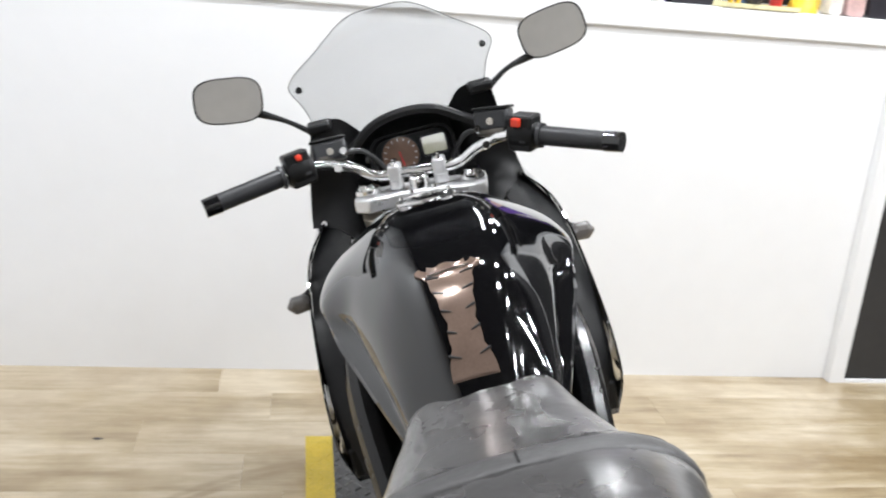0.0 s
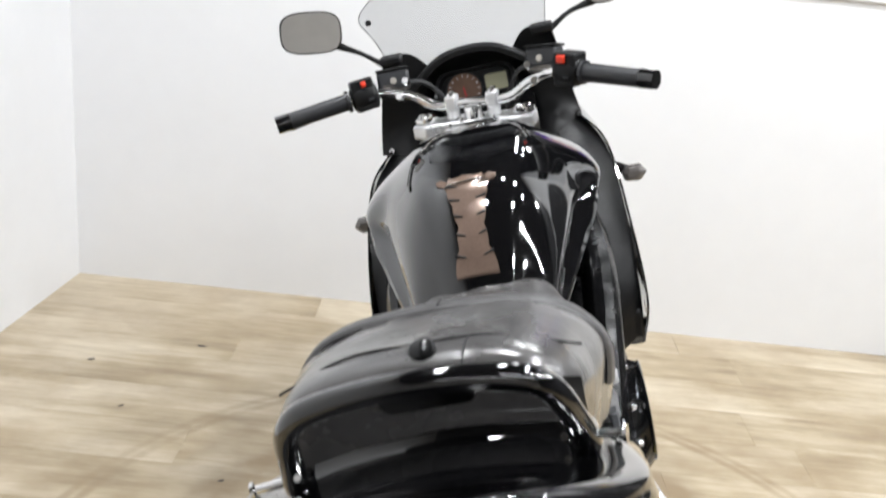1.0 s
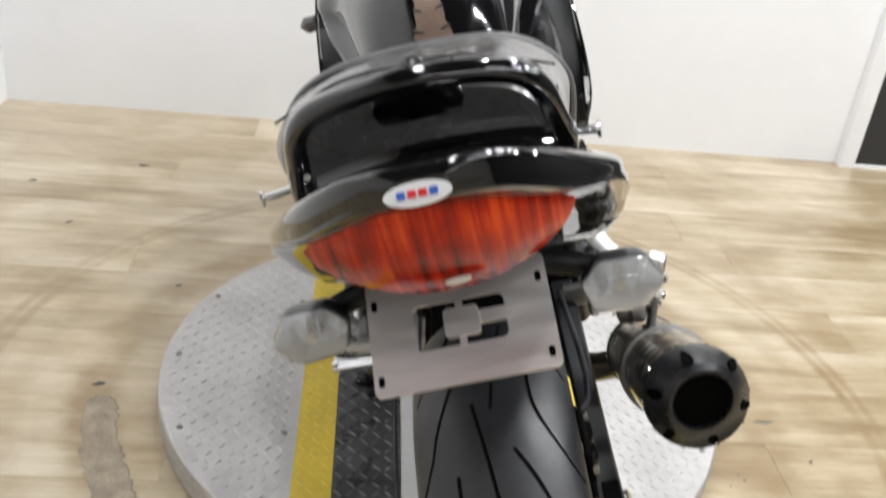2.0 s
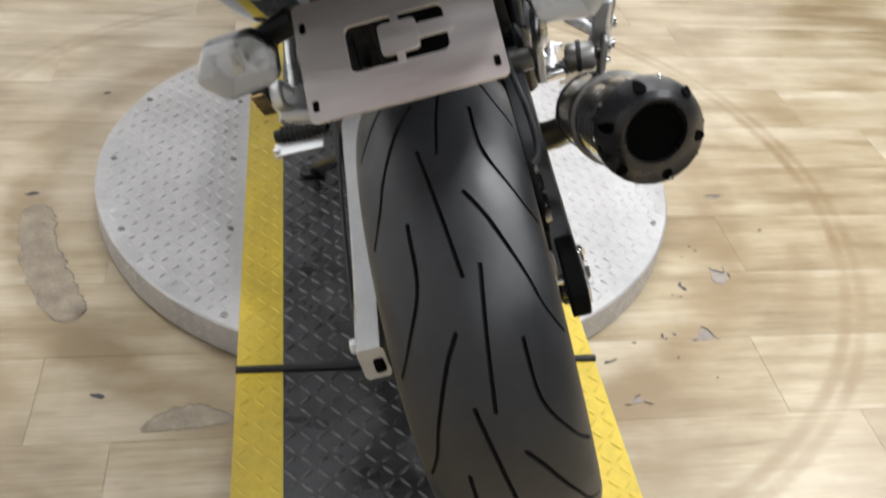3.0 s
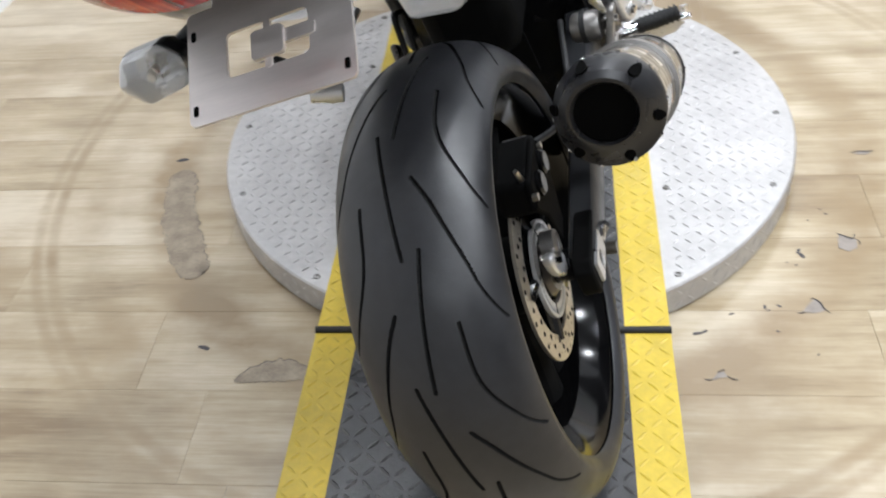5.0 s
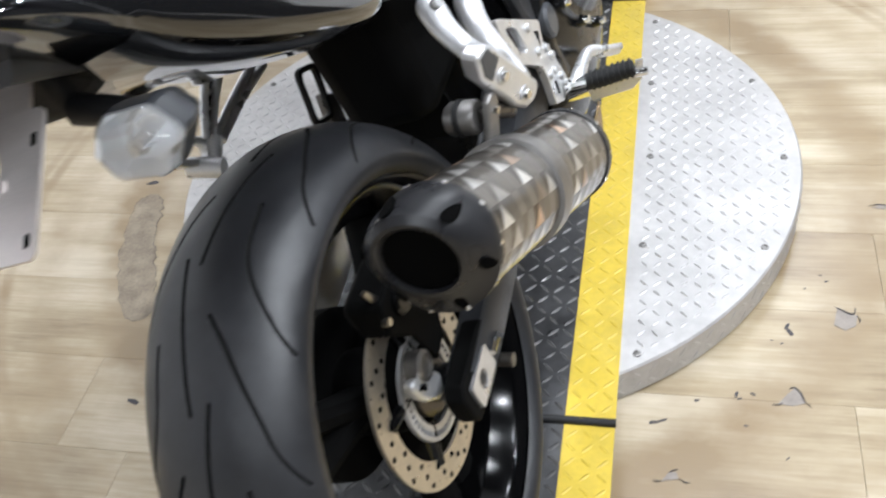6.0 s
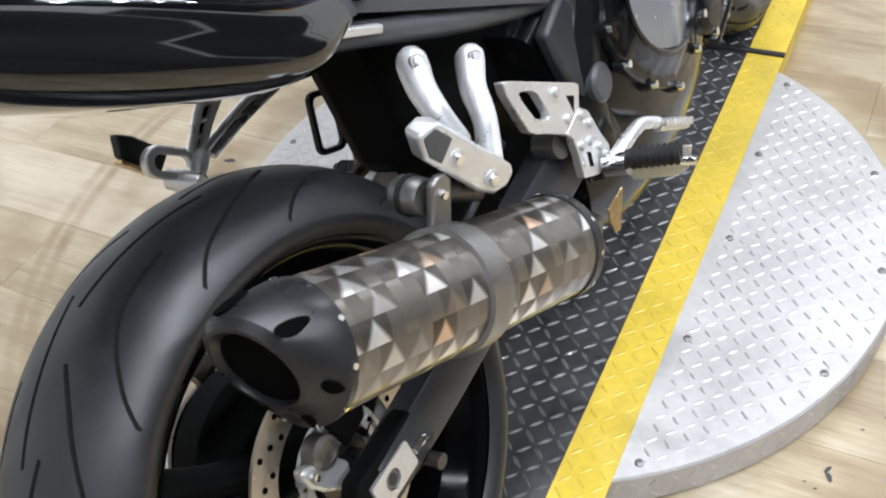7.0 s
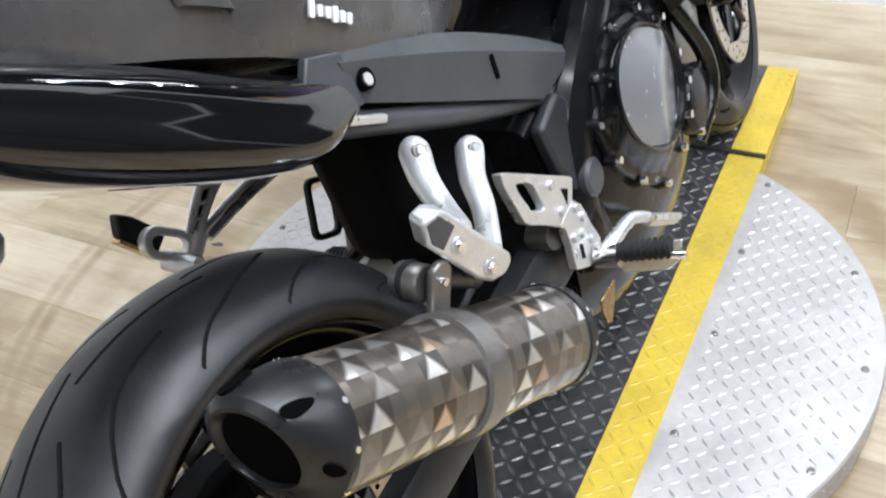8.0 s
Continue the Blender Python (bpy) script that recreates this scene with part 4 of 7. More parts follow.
def cut_slanted(bm):
    """Tilts the tail end of the cap, whose mouth is cut on a slant."""
    for vert in bm.verts:
        h = (vert.co - E0).dot(AX)
        if h < 0:
            off = vert.co - E0 - AX * h
            vert.co += AX * (min(1.0, -h / 0.033) * off.dot(slant))
    return bm


cut_slanted(bm)
cap = part("end_cap", bm, CAN_CAP, silencer, "black conical end cap with slots")
part("outlet", cut_slanted(lathe(bmesh.new(), [(0.0, 0.01), (0.0284, 0.01), (0.0283, -0.014), (0.0291, -0.0325)], E0, AX, 56)), HOLE_SHADE, cap, "dark open outlet")
for k in range(6):
    a = 2 * math.pi * k / 6 + 0.35
    d = q @ Vector((math.cos(a), math.sin(a), 0))
    bm = bmesh.new()
    prism(bm, [(0.0105 * math.cos(t), 0.0054 * math.sin(t) * (1 + 0.35 * math.cos(t))) for t in np.arange(20) * 2 * math.pi / 20], 0.0036, axes(E0 + d * 0.0487 - AX * 0.0228, -AX - d * 0.6, AX.cross(d)))
    cut_slanted(bm)
    part("slot", bm, HOLE_SHADE, cap)
for k in range(10):
    a = 2 * math.pi * k / 10 + 0.1
    d = q @ Vector((math.cos(a), math.sin(a), 0))
    for h in (0.0, length - 0.008):
        part("rivet", rod(bmesh.new(), E0 + AX * (h + 0.002) + d * (CAN_R - 0.002), E0 + AX * (h + 0.002) + d * (CAN_R + 0.0032), 0.0032, 0.0026, 10), CHROME, silencer)
ring_h = (Vector((0.22, -0.082, 0.454)) - E0).dot(AX)
part("mounting_band", lathe(bmesh.new(), [(CAN_R, ring_h - 0.016), (CAN_R + 0.0045, ring_h - 0.015), (CAN_R + 0.0045, ring_h + 0.015), (CAN_R, ring_h + 0.016)], E0, AX, 60, closed=True), BAND_STEEL, silencer, "dark steel mounting band")
part("front_band", lathe(bmesh.new(), [(CAN_R, length - 0.014), (CAN_R + 0.002, length - 0.013), (CAN_R + 0.002, length), (0.03, length + 0.012), (0.026, length + 0.012)], E0, AX, 60), CAN_CAP, silencer)
bm = bmesh.new()
tube(bm, [E1 + AX * 0.005, E1 + AX * 0.035, (0.19, 0.16, 0.3), (0.14, 0.23, 0.245), (0.08, 0.35, 0.2), (0.06, 0.5, 0.17)], [0.026, 0.025, 0.024, 0.024, 0.026, 0.028], 18)
part("link_pipe", bm, DARK_STEEL, silencer, "dark steel link pipe")

# ---- hangers, pegs and levers ----
block_m = axes((0.222, -0.023, 0.5505), (0, 0.565, -0.825), (0.45, 0.74, 0.5))
hanger = part("passenger_peg_hanger", prism(bmesh.new(), [(-0.052, 0.006), (-0.047, 0.021), (-0.034, 0.026), (0.07, 0.028), (0.078, 0.023), (0.081, 0.01), (0.07, -0.004), (0.049, -0.009), (-0.03, -0.008)], 0.022, block_m),
              ALLOY, bike, "bare cast alloy passenger peg hanger", bevel=0.004)
bm = bmesh.new()
prism(bm, [(-0.047, 0.007), (-0.042, 0.02), (-0.017, 0.021), (-0.012, -0.003), (-0.029, -0.004)], 0.0235, block_m)
part("block_face", bm, PANEL, hanger, "dull ground facet at the block's end", bevel=0.0015)
for bx in (0.0, 0.054):
    for sg in (-1, 1):
        part("block_washer", rod(bmesh.new(), block_m @ Vector((bx, 0.008, sg * 0.01)), block_m @ Vector((bx, 0.008, sg * 0.0125)), 0.0085, n=16), SILVER, hanger)
        part("block_bolt", rod(bmesh.new(), block_m @ Vector((bx, 0.008, sg * 0.0125)), block_m @ Vector((bx, 0.008, sg * 0.017)), 0.0055, 0.0048, n=12), CHROME, hanger)
for path, along in ((((0.158, 0.064, 0.602), (0.17, 0.048, 0.582), (0.192, 0.03, 0.562)), 0.004), (((0.165, 0.136, 0.562), (0.177, 0.108, 0.545), (0.196, 0.082, 0.525)), 0.055)):
    top, mid, bend = (Vector(p) for p in path)
    low = block_m @ Vector((along, 0.02, 0))
    back = (top - mid).normalized()
    bm = bmesh.new()
    tube(bm, [top + back * 0.016, top + back * 0.011, top, mid, bend, low], [0.005, 0.0115, 0.0155, 0.014, 0.0125, 0.012], 14, 5, 0.78)
    part("hanger_arm", bm, ALLOY, hanger)
    part("bolt_recess", rod(bmesh.new(), top + Vector((0.008, -0.004, 0.003)), top + Vector((0.0122, -0.0055, 0.0045)), 0.0072, n=16), BAND_STEEL, hanger)
    part("hanger_bolt", rod(bmesh.new(), top + Vector((0.01, -0.005, 0.004)), top + Vector((0.015, -0.0065, 0.0055)), 0.0048, n=6), SILVER, hanger)
bush_at, bush_way = Vector((0.172, -0.04, 0.53)), Vector((1, -0.15, -0.05)).normalized()
bm = bmesh.new()
lathe(bm, [(0.008, -0.002), (0.015, 0.0), (0.0175, 0.004), (0.0175, 0.03), (0.015, 0.034), (0.01, 0.034)], bush_at, bush_way, 26)
part("silencer_bush", bm, BAND_STEEL, hanger, "round steel and rubber silencer bush")
part("bush_rubber", rod(bmesh.new(), bush_at + bush_way * 0.012, bush_at + bush_way * 0.018, 0.0192, n=22), PEG_RUBBER, hanger)
bm = bmesh.new()
tube(bm, [bush_at + bush_way * 0.03, (0.208, -0.03, 0.522), (0.212, 0.0, 0.5), (0.21, 0.012, 0.49)], [0.009, 0.0095, 0.009, 0.0085], 12, 4)
part("bush_arm", bm, DARK_STEEL, hanger, "dull steel rod behind the block")
bm = bmesh.new()
prism(bm, [(-0.012, 0.024), (-0.004, 0.03), (0.008, 0.029), (0.015, 0.021), (0.017, -0.04), (-0.013, -0.042)], 0.008, axes((0.214, -0.046, 0.52), (0.05, 1, -0.3), (0.3, 0.1, 1)))
part("band_tab", bm, BAND_STEEL, hanger, "bare steel tab of the band", bevel=0.0025)
tab_m = axes((0.214, -0.046, 0.52), (0.05, 1, -0.3), (0.3, 0.1, 1))
for tx, ty in ((-0.007, -0.024), (0.01, -0.024), (0.001, 0.012)):
    for sg in (-1, 1):
        part("tab_bolt", rod(bmesh.new(), tab_m @ Vector((tx, ty, sg * 0.004)), tab_m @ Vector((tx, ty, sg * 0.0085)), 0.0046, 0.004, n=10), CHROME, hanger)

left_hanger = part("passenger_peg_hanger", rod(bmesh.new(), (-0.15, 0.0, 0.52), (-0.19, -0.006, 0.535), 0.013, n=14), ALLOY, bike, "cast alloy passenger peg hanger with folded rubber peg")
for t0, t1, e0, e1 in (((0.078, 0.6), (0.102, 0.587), (0.022, 0.55), (0.032, 0.543)), ((0.166, 0.556), (0.188, 0.542), (0.034, 0.541), (0.043, 0.531))):
    for (v0, w0), (v1, w1) in ((t0, e0), (t1, e1)):
        bm = bmesh.new()
        tube(bm, [(-0.16, v0, w0), (-0.164, (v0 + v1) / 2, (w0 + w1) / 2 + 0.002), (-0.167, v1, w1)], [0.0062, 0.0055, 0.0058], 10, 4)
        part("hanger_arm", bm, ALLOY, left_hanger)
    bm = bmesh.new()
    prism(bm, [t0, t1, e1, e0], 0.003, axes((-0.167, 0, 0), (0, 1, 0), (0, 0, 1)))
    part("arm_web", bm, FRAME_BLACK, left_hanger, "dark sunk web of the arm")
    for k in (0.3, 0.55, 0.8):
        a, b = Vector((-0.162, *t0)).lerp(Vector((-0.166, *e0)), k), Vector((-0.162, *t1)).lerp(Vector((-0.166, *e1)), k - 0.12)
        part("arm_rib", rod(bmesh.new(), a, b, 0.0026, n=8), SILVER, left_hanger)
bm = bmesh.new()
tube(bm, [(-0.165, 0.034, 0.545), (-0.168, 0.016, 0.528), (-0.17, -0.004, 0.515)], [0.011, 0.01, 0.009], 12, 4)
part("arm_foot", bm, ALLOY, left_hanger)
fork_m = axes((-0.178, -0.002, 0.553), (-0.1, -0.74, 0.67), (0, 0.67, 0.74))
bm = bmesh.new()
framed(bm, rounded(0.07, 0.038, 0.0185), rounded(0.046, 0.019, 0.0093), 0.016, fork_m)
part("peg_fork", bm, ALLOY, left_hanger, "bare alloy peg fork", bevel=0.003)
bm = bmesh.new()
prism(bm, [(-0.03, 0.614), (-0.014, 0.6), (0.014, 0.56), (-0.01, 0.546), (-0.041, 0.59)], 0.016, axes((-0.199, 0, 0), (0, 1, 0), (0, 0, 1)))
part("folded_peg", bm, PEG_RUBBER, left_hanger, "black rubber folded peg", bevel=0.003)
bm = bmesh.new()
prism(bm, [(-0.042, 0.5885), (-0.0105, 0.5445), (-0.0135, 0.5405), (-0.0455, 0.586)], 0.017, axes((-0.199, 0, 0), (0, 1, 0), (0, 0, 1)))
part("peg_sole", bm, TAN_PIPE, left_hanger, "gold-tinted metal peg sole", bevel=0.001)

flat_m = axes((0.142, 0, 0), (0, 1, 0), (0.06, 0, 1))
bm = framed(bmesh.new(), [(0.152, 0.524), (0.166, 0.517), (0.285, 0.44), (0.291, 0.433), (0.278, 0.412), (0.256, 0.4075), (0.234, 0.403), (0.2, 0.428), (0.18, 0.441), (0.168, 0.452), (0.161, 0.474), (0.151, 0.51)],
            [(0.1725, 0.497), (0.179, 0.496), (0.198, 0.484), (0.2045, 0.478), (0.212, 0.455), (0.2145, 0.446), (0.213, 0.4415), (0.207, 0.4425), (0.195, 0.45), (0.187, 0.457), (0.18, 0.472), (0.1735, 0.488)], 0.012, flat_m)
rearset = part("rider_peg_plate", bm, ALLOY, bike, "bare alloy rider footrest plate with cut-outs", bevel=0.0015)
bm = prism(bmesh.new(), [(0.278, 0.412), (0.294, 0.396), (0.306, 0.36), (0.319, 0.33), (0.312, 0.312), (0.276, 0.316), (0.244, 0.334), (0.247, 0.366), (0.246, 0.39), (0.234, 0.403), (0.256, 0.4075)], 0.0116, flat_m)
part("plate_leg", bm, ALLOY, rearset, bevel=0.0015)
# solid dark inlays drawn in place of shaded openings
for outline in ([(0.257, 0.4405), (0.273, 0.4305), (0.2625, 0.414)], [(0.262, 0.338), (0.27, 0.333), (0.272, 0.352), (0.264, 0.358)]):
    bm = bmesh.new()
    prism(bm, outline, 0.0126, flat_m)
    part("cut_out", bm, VOID, rearset, "dark inlay standing in for a pointed cut-out")
n = flat_m.to_3x3() @ Vector((0, 0, 1))
n = n if n.x > 0 else -n
for x, y in ((0.237, 0.458), (0.244, 0.418), (0.2755, 0.402), (0.2755, 0.366), (0.286, 0.384), (0.294, 0.345), (0.256, 0.372), (0.304, 0.326)):
    p = flat_m @ Vector((x, y, 0)) + n * 0.005
    part("plate_bolt", rod(bmesh.new(), p, p + n * 0.006, 0.0062, 0.005, 12), SILVER, rearset)
bm = bmesh.new()
rod(bm, (0.17, 0.292, 0.318), (0.2, 0.294, 0.318), 0.015, n=14)
part("pivot", bm, CHROME, rearset, "polished lever pivot")
part("master_cap", rod(bmesh.new(), (0.12, 0.252, 0.378), (0.152, 0.247, 0.381), 0.0185, 0.017, n=20), BAND_STEEL, rearset)
bm = bmesh.new()
tube(bm, [(0.198, 0.296, 0.322), (0.23, 0.299, 0.322), (0.264, 0.303, 0.322)], [0.0115, 0.012, 0.0105], 12, 4)
peg = part("rider_peg", bm, PEG_RUBBER, rearset, "ribbed black rubber footpeg")
for k in range(8):
    bm = bmesh.new()
    lathe(bm, [(0.0095, -0.0016), (0.0138, -0.0012), (0.0138, 0.0012), (0.0095, 0.0016)], (0.206 + k * 0.0076, 0.2972 + k * 0.0008, 0.322), (1, 0.1, -0.05), 14, closed=True)
    part("peg_rib", bm, PEG_RUBBER, peg)
bm = bmesh.new()
prism(bm, [(0.19, 0.312), (0.194, 0.287), (0.252, 0.289), (0.268, 0.3), (0.279, 0.33), (0.268, 0.33), (0.262, 0.312)], 0.003, axes((0, 0.29, 0), (1, 0.06, 0), (0, 0, 1)))
part("peg_plate", bm, ALLOY, rearset, bevel=0.001)
bm = bmesh.new()
rod(bm, (0.262, 0.302, 0.312), (0.279, 0.304, 0.31), 0.0055, n=12)
part("peg_feeler", bm, CHROME, peg)
bm = bmesh.new()
tube(bm, [(0.183, 0.29, 0.322), (0.188, 0.32, 0.329), (0.194, 0.356, 0.33), (0.198, 0.376, 0.32), (0.2, 0.39, 0.31)], [0.011, 0.0095, 0.0085, 0.008, 0.008], 12)
lever = part("brake_lever", bm, ALLOY, rearset, "bare alloy foot brake lever with a ribbed tip")
for k in range(8):
    part("tip_rib", rod(bmesh.new(), (0.19, 0.386 + k * 0.009, 0.313 - k * 0.0056), (0.216, 0.387 + k * 0.009, 0.311 - k * 0.0056), 0.005, n=8), ALLOY, lever)
part("lever_tip", rod(bmesh.new(), (0.2, 0.386, 0.308), (0.206, 0.45, 0.268), 0.0075, n=8), ALLOY, lever)

# left rider footrest, shift linkage and the side stand that the bike rests on
left_set = part("rider_peg_plate", prism(bmesh.new(), [(0.03, 0.03), (0.075, 0.03), (0.1, -0.06), (0.07, -0.085), (0.045, -0.07)], 0.012,
                axes((-0.16, 0.217, 0.432), (-0.06, 0.8, -0.56), (-0.06, 0.56, 0.8))), DARK_STEEL, bike, "dark alloy rider footrest plate", bevel=0.003)
bm = bmesh.new()
tube(bm, [(-0.195, 0.29, 0.328), (-0.24, 0.297, 0.326), (-0.285, 0.303, 0.324)], [0.0115, 0.012, 0.0105], 12, 4)
peg = part("rider_peg", bm, PEG_RUBBER, left_set, "ribbed black rubber footpeg")
for k in range(8):
    bm = bmesh.new()
    lathe(bm, [(0.0095, -0.0016), (0.0138, -0.0012), (0.0138, 0.0012), (0.0095, 0.0016)], (-0.21 - k * 0.0088, 0.2925 + k * 0.0013, 0.3272 - k * 0.0003), (1, -0.12, 0.03), 14, closed=True)
    part("peg_rib", bm, PEG_RUBBER, peg)
bm = bmesh.new()
prism(bm, rounded(0.086, 0.026, 0.004), 0.004, axes((-0.249, 0.283, 0.309), (-1, 0.1, -0.03), (0.05, 1, 0.45)))
part("peg_plate", bm, ALLOY, left_set, "bare alloy plate under the peg", bevel=0.001)
part("peg_feeler", rod(bmesh.new(), (-0.288, 0.283, 0.312), (-0.289, 0.281, 0.296), 0.006, n=12), CHROME, peg)
bm = bmesh.new()
framed(bm, rounded(0.03, 0.026, 0.004), rounded(0.019, 0.015, 0.003), 0.016, axes((-0.207, 0.313, 0.325), (-1, 0.2, 0.1), (0, 0.75, 0.66)))
part("peg_clevis", bm, ALLOY, left_set, "square alloy peg clevis", bevel=0.002)
bm = bmesh.new()
tube(bm, [(-0.17, 0.27, 0.35), (-0.176, 0.22, 0.315), (-0.172, 0.17, 0.29)], [0.011, 0.01, 0.007], 12, 4)
part("shift_link", bm, FRAME_BLACK, left_set)
stand = part("side_stand", tube(bmesh.new(), [(-0.13, 0.36, 0.27), (-0.19, 0.4, 0.2), (-0.292, 0.515, 0.108)], [0.017, 0.014, 0.012], 12, 4), FRAME_BLACK, bike, "black steel side stand carrying the leaning bike")
bm = bmesh.new()
prism(bm, rounded(0.05, 0.04, 0.012), 0.008, pose(-0.299, 0.522, 0.1, 0, 18.3, 0))
part("stand_foot", bm, FRAME_BLACK, stand, "flat stand foot", bevel=0.002)
bm = bmesh.new()
prism(bm, [(0.2, 0.36), (0.36, 0.33), (0.38, 0.24), (0.33, 0.22), (0.26, 0.28)], 0.014, axes((-0.158, 0, 0), (0, 1, 0), (0, 0, 1)))
part("stand_bracket", bm, FRAME_BLACK, stand, bevel=0.004)

# ---- engine and frame ----
engine = part("engine", loft([(0.3, [(0, 0.5), (0.1, 0.5), (0.13, 0.46), (0.13, 0.3), (0.1, 0.2), (0, 0.19)]),
                              (0.42, [(0, 0.56), (0.12, 0.56), (0.165, 0.5), (0.165, 0.3), (0.12, 0.17), (0, 0.15)]),
                              (0.6, [(0, 0.58), (0.14, 0.57), (0.17, 0.5), (0.17, 0.3), (0.12, 0.17), (0, 0.15)]),
                              (0.8, [(0, 0.66), (0.15, 0.65), (0.16, 0.58), (0.15, 0.36), (0.1, 0.2), (0, 0.18)]),
                              (0.92, [(0, 0.6), (0.12, 0.59), (0.13, 0.5), (0.12, 0.36), (0.1, 0.26), (0, 0.24)])], 3, 3), FRAME_BLACK, bike, "black engine block")
CC = Vector((0.165, 0.505, 0.41))
RIM_BOLTS = ((4, 0.15), (31, 0.147), (64, 0.133), (102, 0.13), (137, 0.141), (161, 0.132), (187, 0.114), (229, 0.098), (272, 0.12), (308, 0.14), (338, 0.149))
WIN = Vector((0, -0.008, 0.033))
across, crease = Vector((0, 0.87, -0.493)), Vector((0, 0.493, 0.87))
flange, window = [], []
for k in range(88):
    a = 360 * k / 88
    r = float(np.interp(a, [b for b, _ in RIM_BOLTS], [r for _, r in RIM_BOLTS], period=360))
    near = min(abs((a - b + 180) % 360 - 180) for b, _ in RIM_BOLTS)
    r += 0.007 * math.exp(-(near / 5.5) ** 2) - 0.004
    flange.append(Vector((0, r * math.cos(radians(a)), r * math.sin(radians(a)))))
    b = math.atan2(math.sin(radians(a) + 0.516), math.cos(radians(a) + 0.516))
    window.append(across * (0.104 * math.cos(b)) + crease * (0.08 * math.sin(b)))
bm = bmesh.new()
rings = [[CC + p + Vector((h, 0, 0)) for p in flange] for h in (0.0, 0.011)]
rings.append([CC + p * 0.985 + Vector((0.0135, 0, 0)) for p in flange])
rings.append([CC + p * 0.9 + Vector((0.014, 0, 0)) for p in flange])
for k, h in ((0.8, 0.019), (0.5, 0.03), (0.22, 0.038), (0.1, 0.04)):
    rings.append([CC + (p * 0.88).lerp(q + WIN, 1 - k) + Vector((h, 0, 0)) for p, q in zip(flange, window)])
rings.append([CC + q + WIN + Vector((0.04, 0, 0)) for q in window])
rings.append([CC + q * 0.97 + WIN + Vector((0.033, 0, 0)) for q in window])
rows = sheet(bm, rings, closed=True)
bm.faces.new(rows[-1])
cover = part("clutch_cover", bm, FRAME_BLACK, engine, "black clutch cover with a scalloped flange ringed with bolts", smooth=40)
bm = bmesh.new()
rows = sheet(bm, [[CC + q * k + WIN + Vector((h, 0, 0)) for q in window] for k, h in ((1.0, 0.038), (1.05, 0.0395), (1.06, 0.0425), (1.02, 0.0445), (0.985, 0.043), (0.98, 0.036))], closed=True)
part("cover_ring", bm, FRAME_BLACK, cover, "raised ring on the cover")
bm = bmesh.new()
face = []
for k in range(25):
    x = -1 + k / 12
    hh = math.sqrt(max(0.0, 1 - x * x))
    y0 = 0.18
    rise = 0.034 + (0.014 * (1 + x) / (1 + y0) if x < y0 else 0.014 - 0.02 * (x - y0))
    face.append([CC + WIN + across * (0.1 * x) + crease * (0.077 * hh * y) + Vector((rise - 0.006 * y * y * (x < y0), 0, 0)) for y in np.linspace(-1, 1, 13)])
sheet(bm, face)
part("cover_window", bm, COVER, cover, "smooth grey cover face with a crease", smooth=20)
ring_at = [CC + Vector((0.011, r * math.cos(radians(a)), r * math.sin(radians(a)))) for a, r in RIM_BOLTS]
for k, p in enumerate(ring_at):
    part("bolt_boss", rod(bmesh.new(), p - Vector((0.008, 0, 0)), p + Vector((0.006, 0, 0)), 0.0088, 0.0076, 14), FRAME_BLACK, cover)
    part("cover_bolt", rod(bmesh.new(), p + Vector((0.006, 0, 0)), p + Vector((0.0125, 0, 0)), 0.0058, 0.005, 12), CHROME, cover)
    o = ring_at[(k + 1) % len(ring_at)]
    a, b = p.lerp(o, 0.2), p.lerp(o, 0.8)
    out = ((a + b) / 2 - CC)
    out.x = 0
    part("flange_edge", rod(bmesh.new(), a - out.normalized() * 0.006, b - out.normalized() * 0.006, 0.002, n=8), BAND_STEEL if k % 3 else ALLOY, cover, "pale metal line along the flange edge")
bm = bmesh.new()
lathe(bm, [(0.055, 0.0), (0.055, 0.016), (0.046, 0.024), (0.02, 0.028), (0.0, 0.028)], (0.165, 0.685, 0.33), (1, 0, 0), 40)
starter = part("pulse_cover", bm, FRAME_BLACK, engine, "small round black engine cover")
for k in range(6):
    a = 2 * math.pi * k / 6
    part("cover_bolt", rod(bmesh.new(), (0.176, 0.685 + 0.05 * math.cos(a), 0.33 + 0.05 * math.sin(a)), (0.19, 0.685 + 0.05 * math.cos(a), 0.33 + 0.05 * math.sin(a)), 0.006, n=10), CHROME, starter)
bm = bmesh.new()
tube(bm, [(0.165, 0.66, 0.54), (0.182, 0.695, 0.46), (0.19, 0.735, 0.38), (0.188, 0.728, 0.32), (0.175, 0.66, 0.27)], 0.0135, 14, 5)
part("coolant_hose", bm, FRAME_BLACK, engine, "black coolant hose")
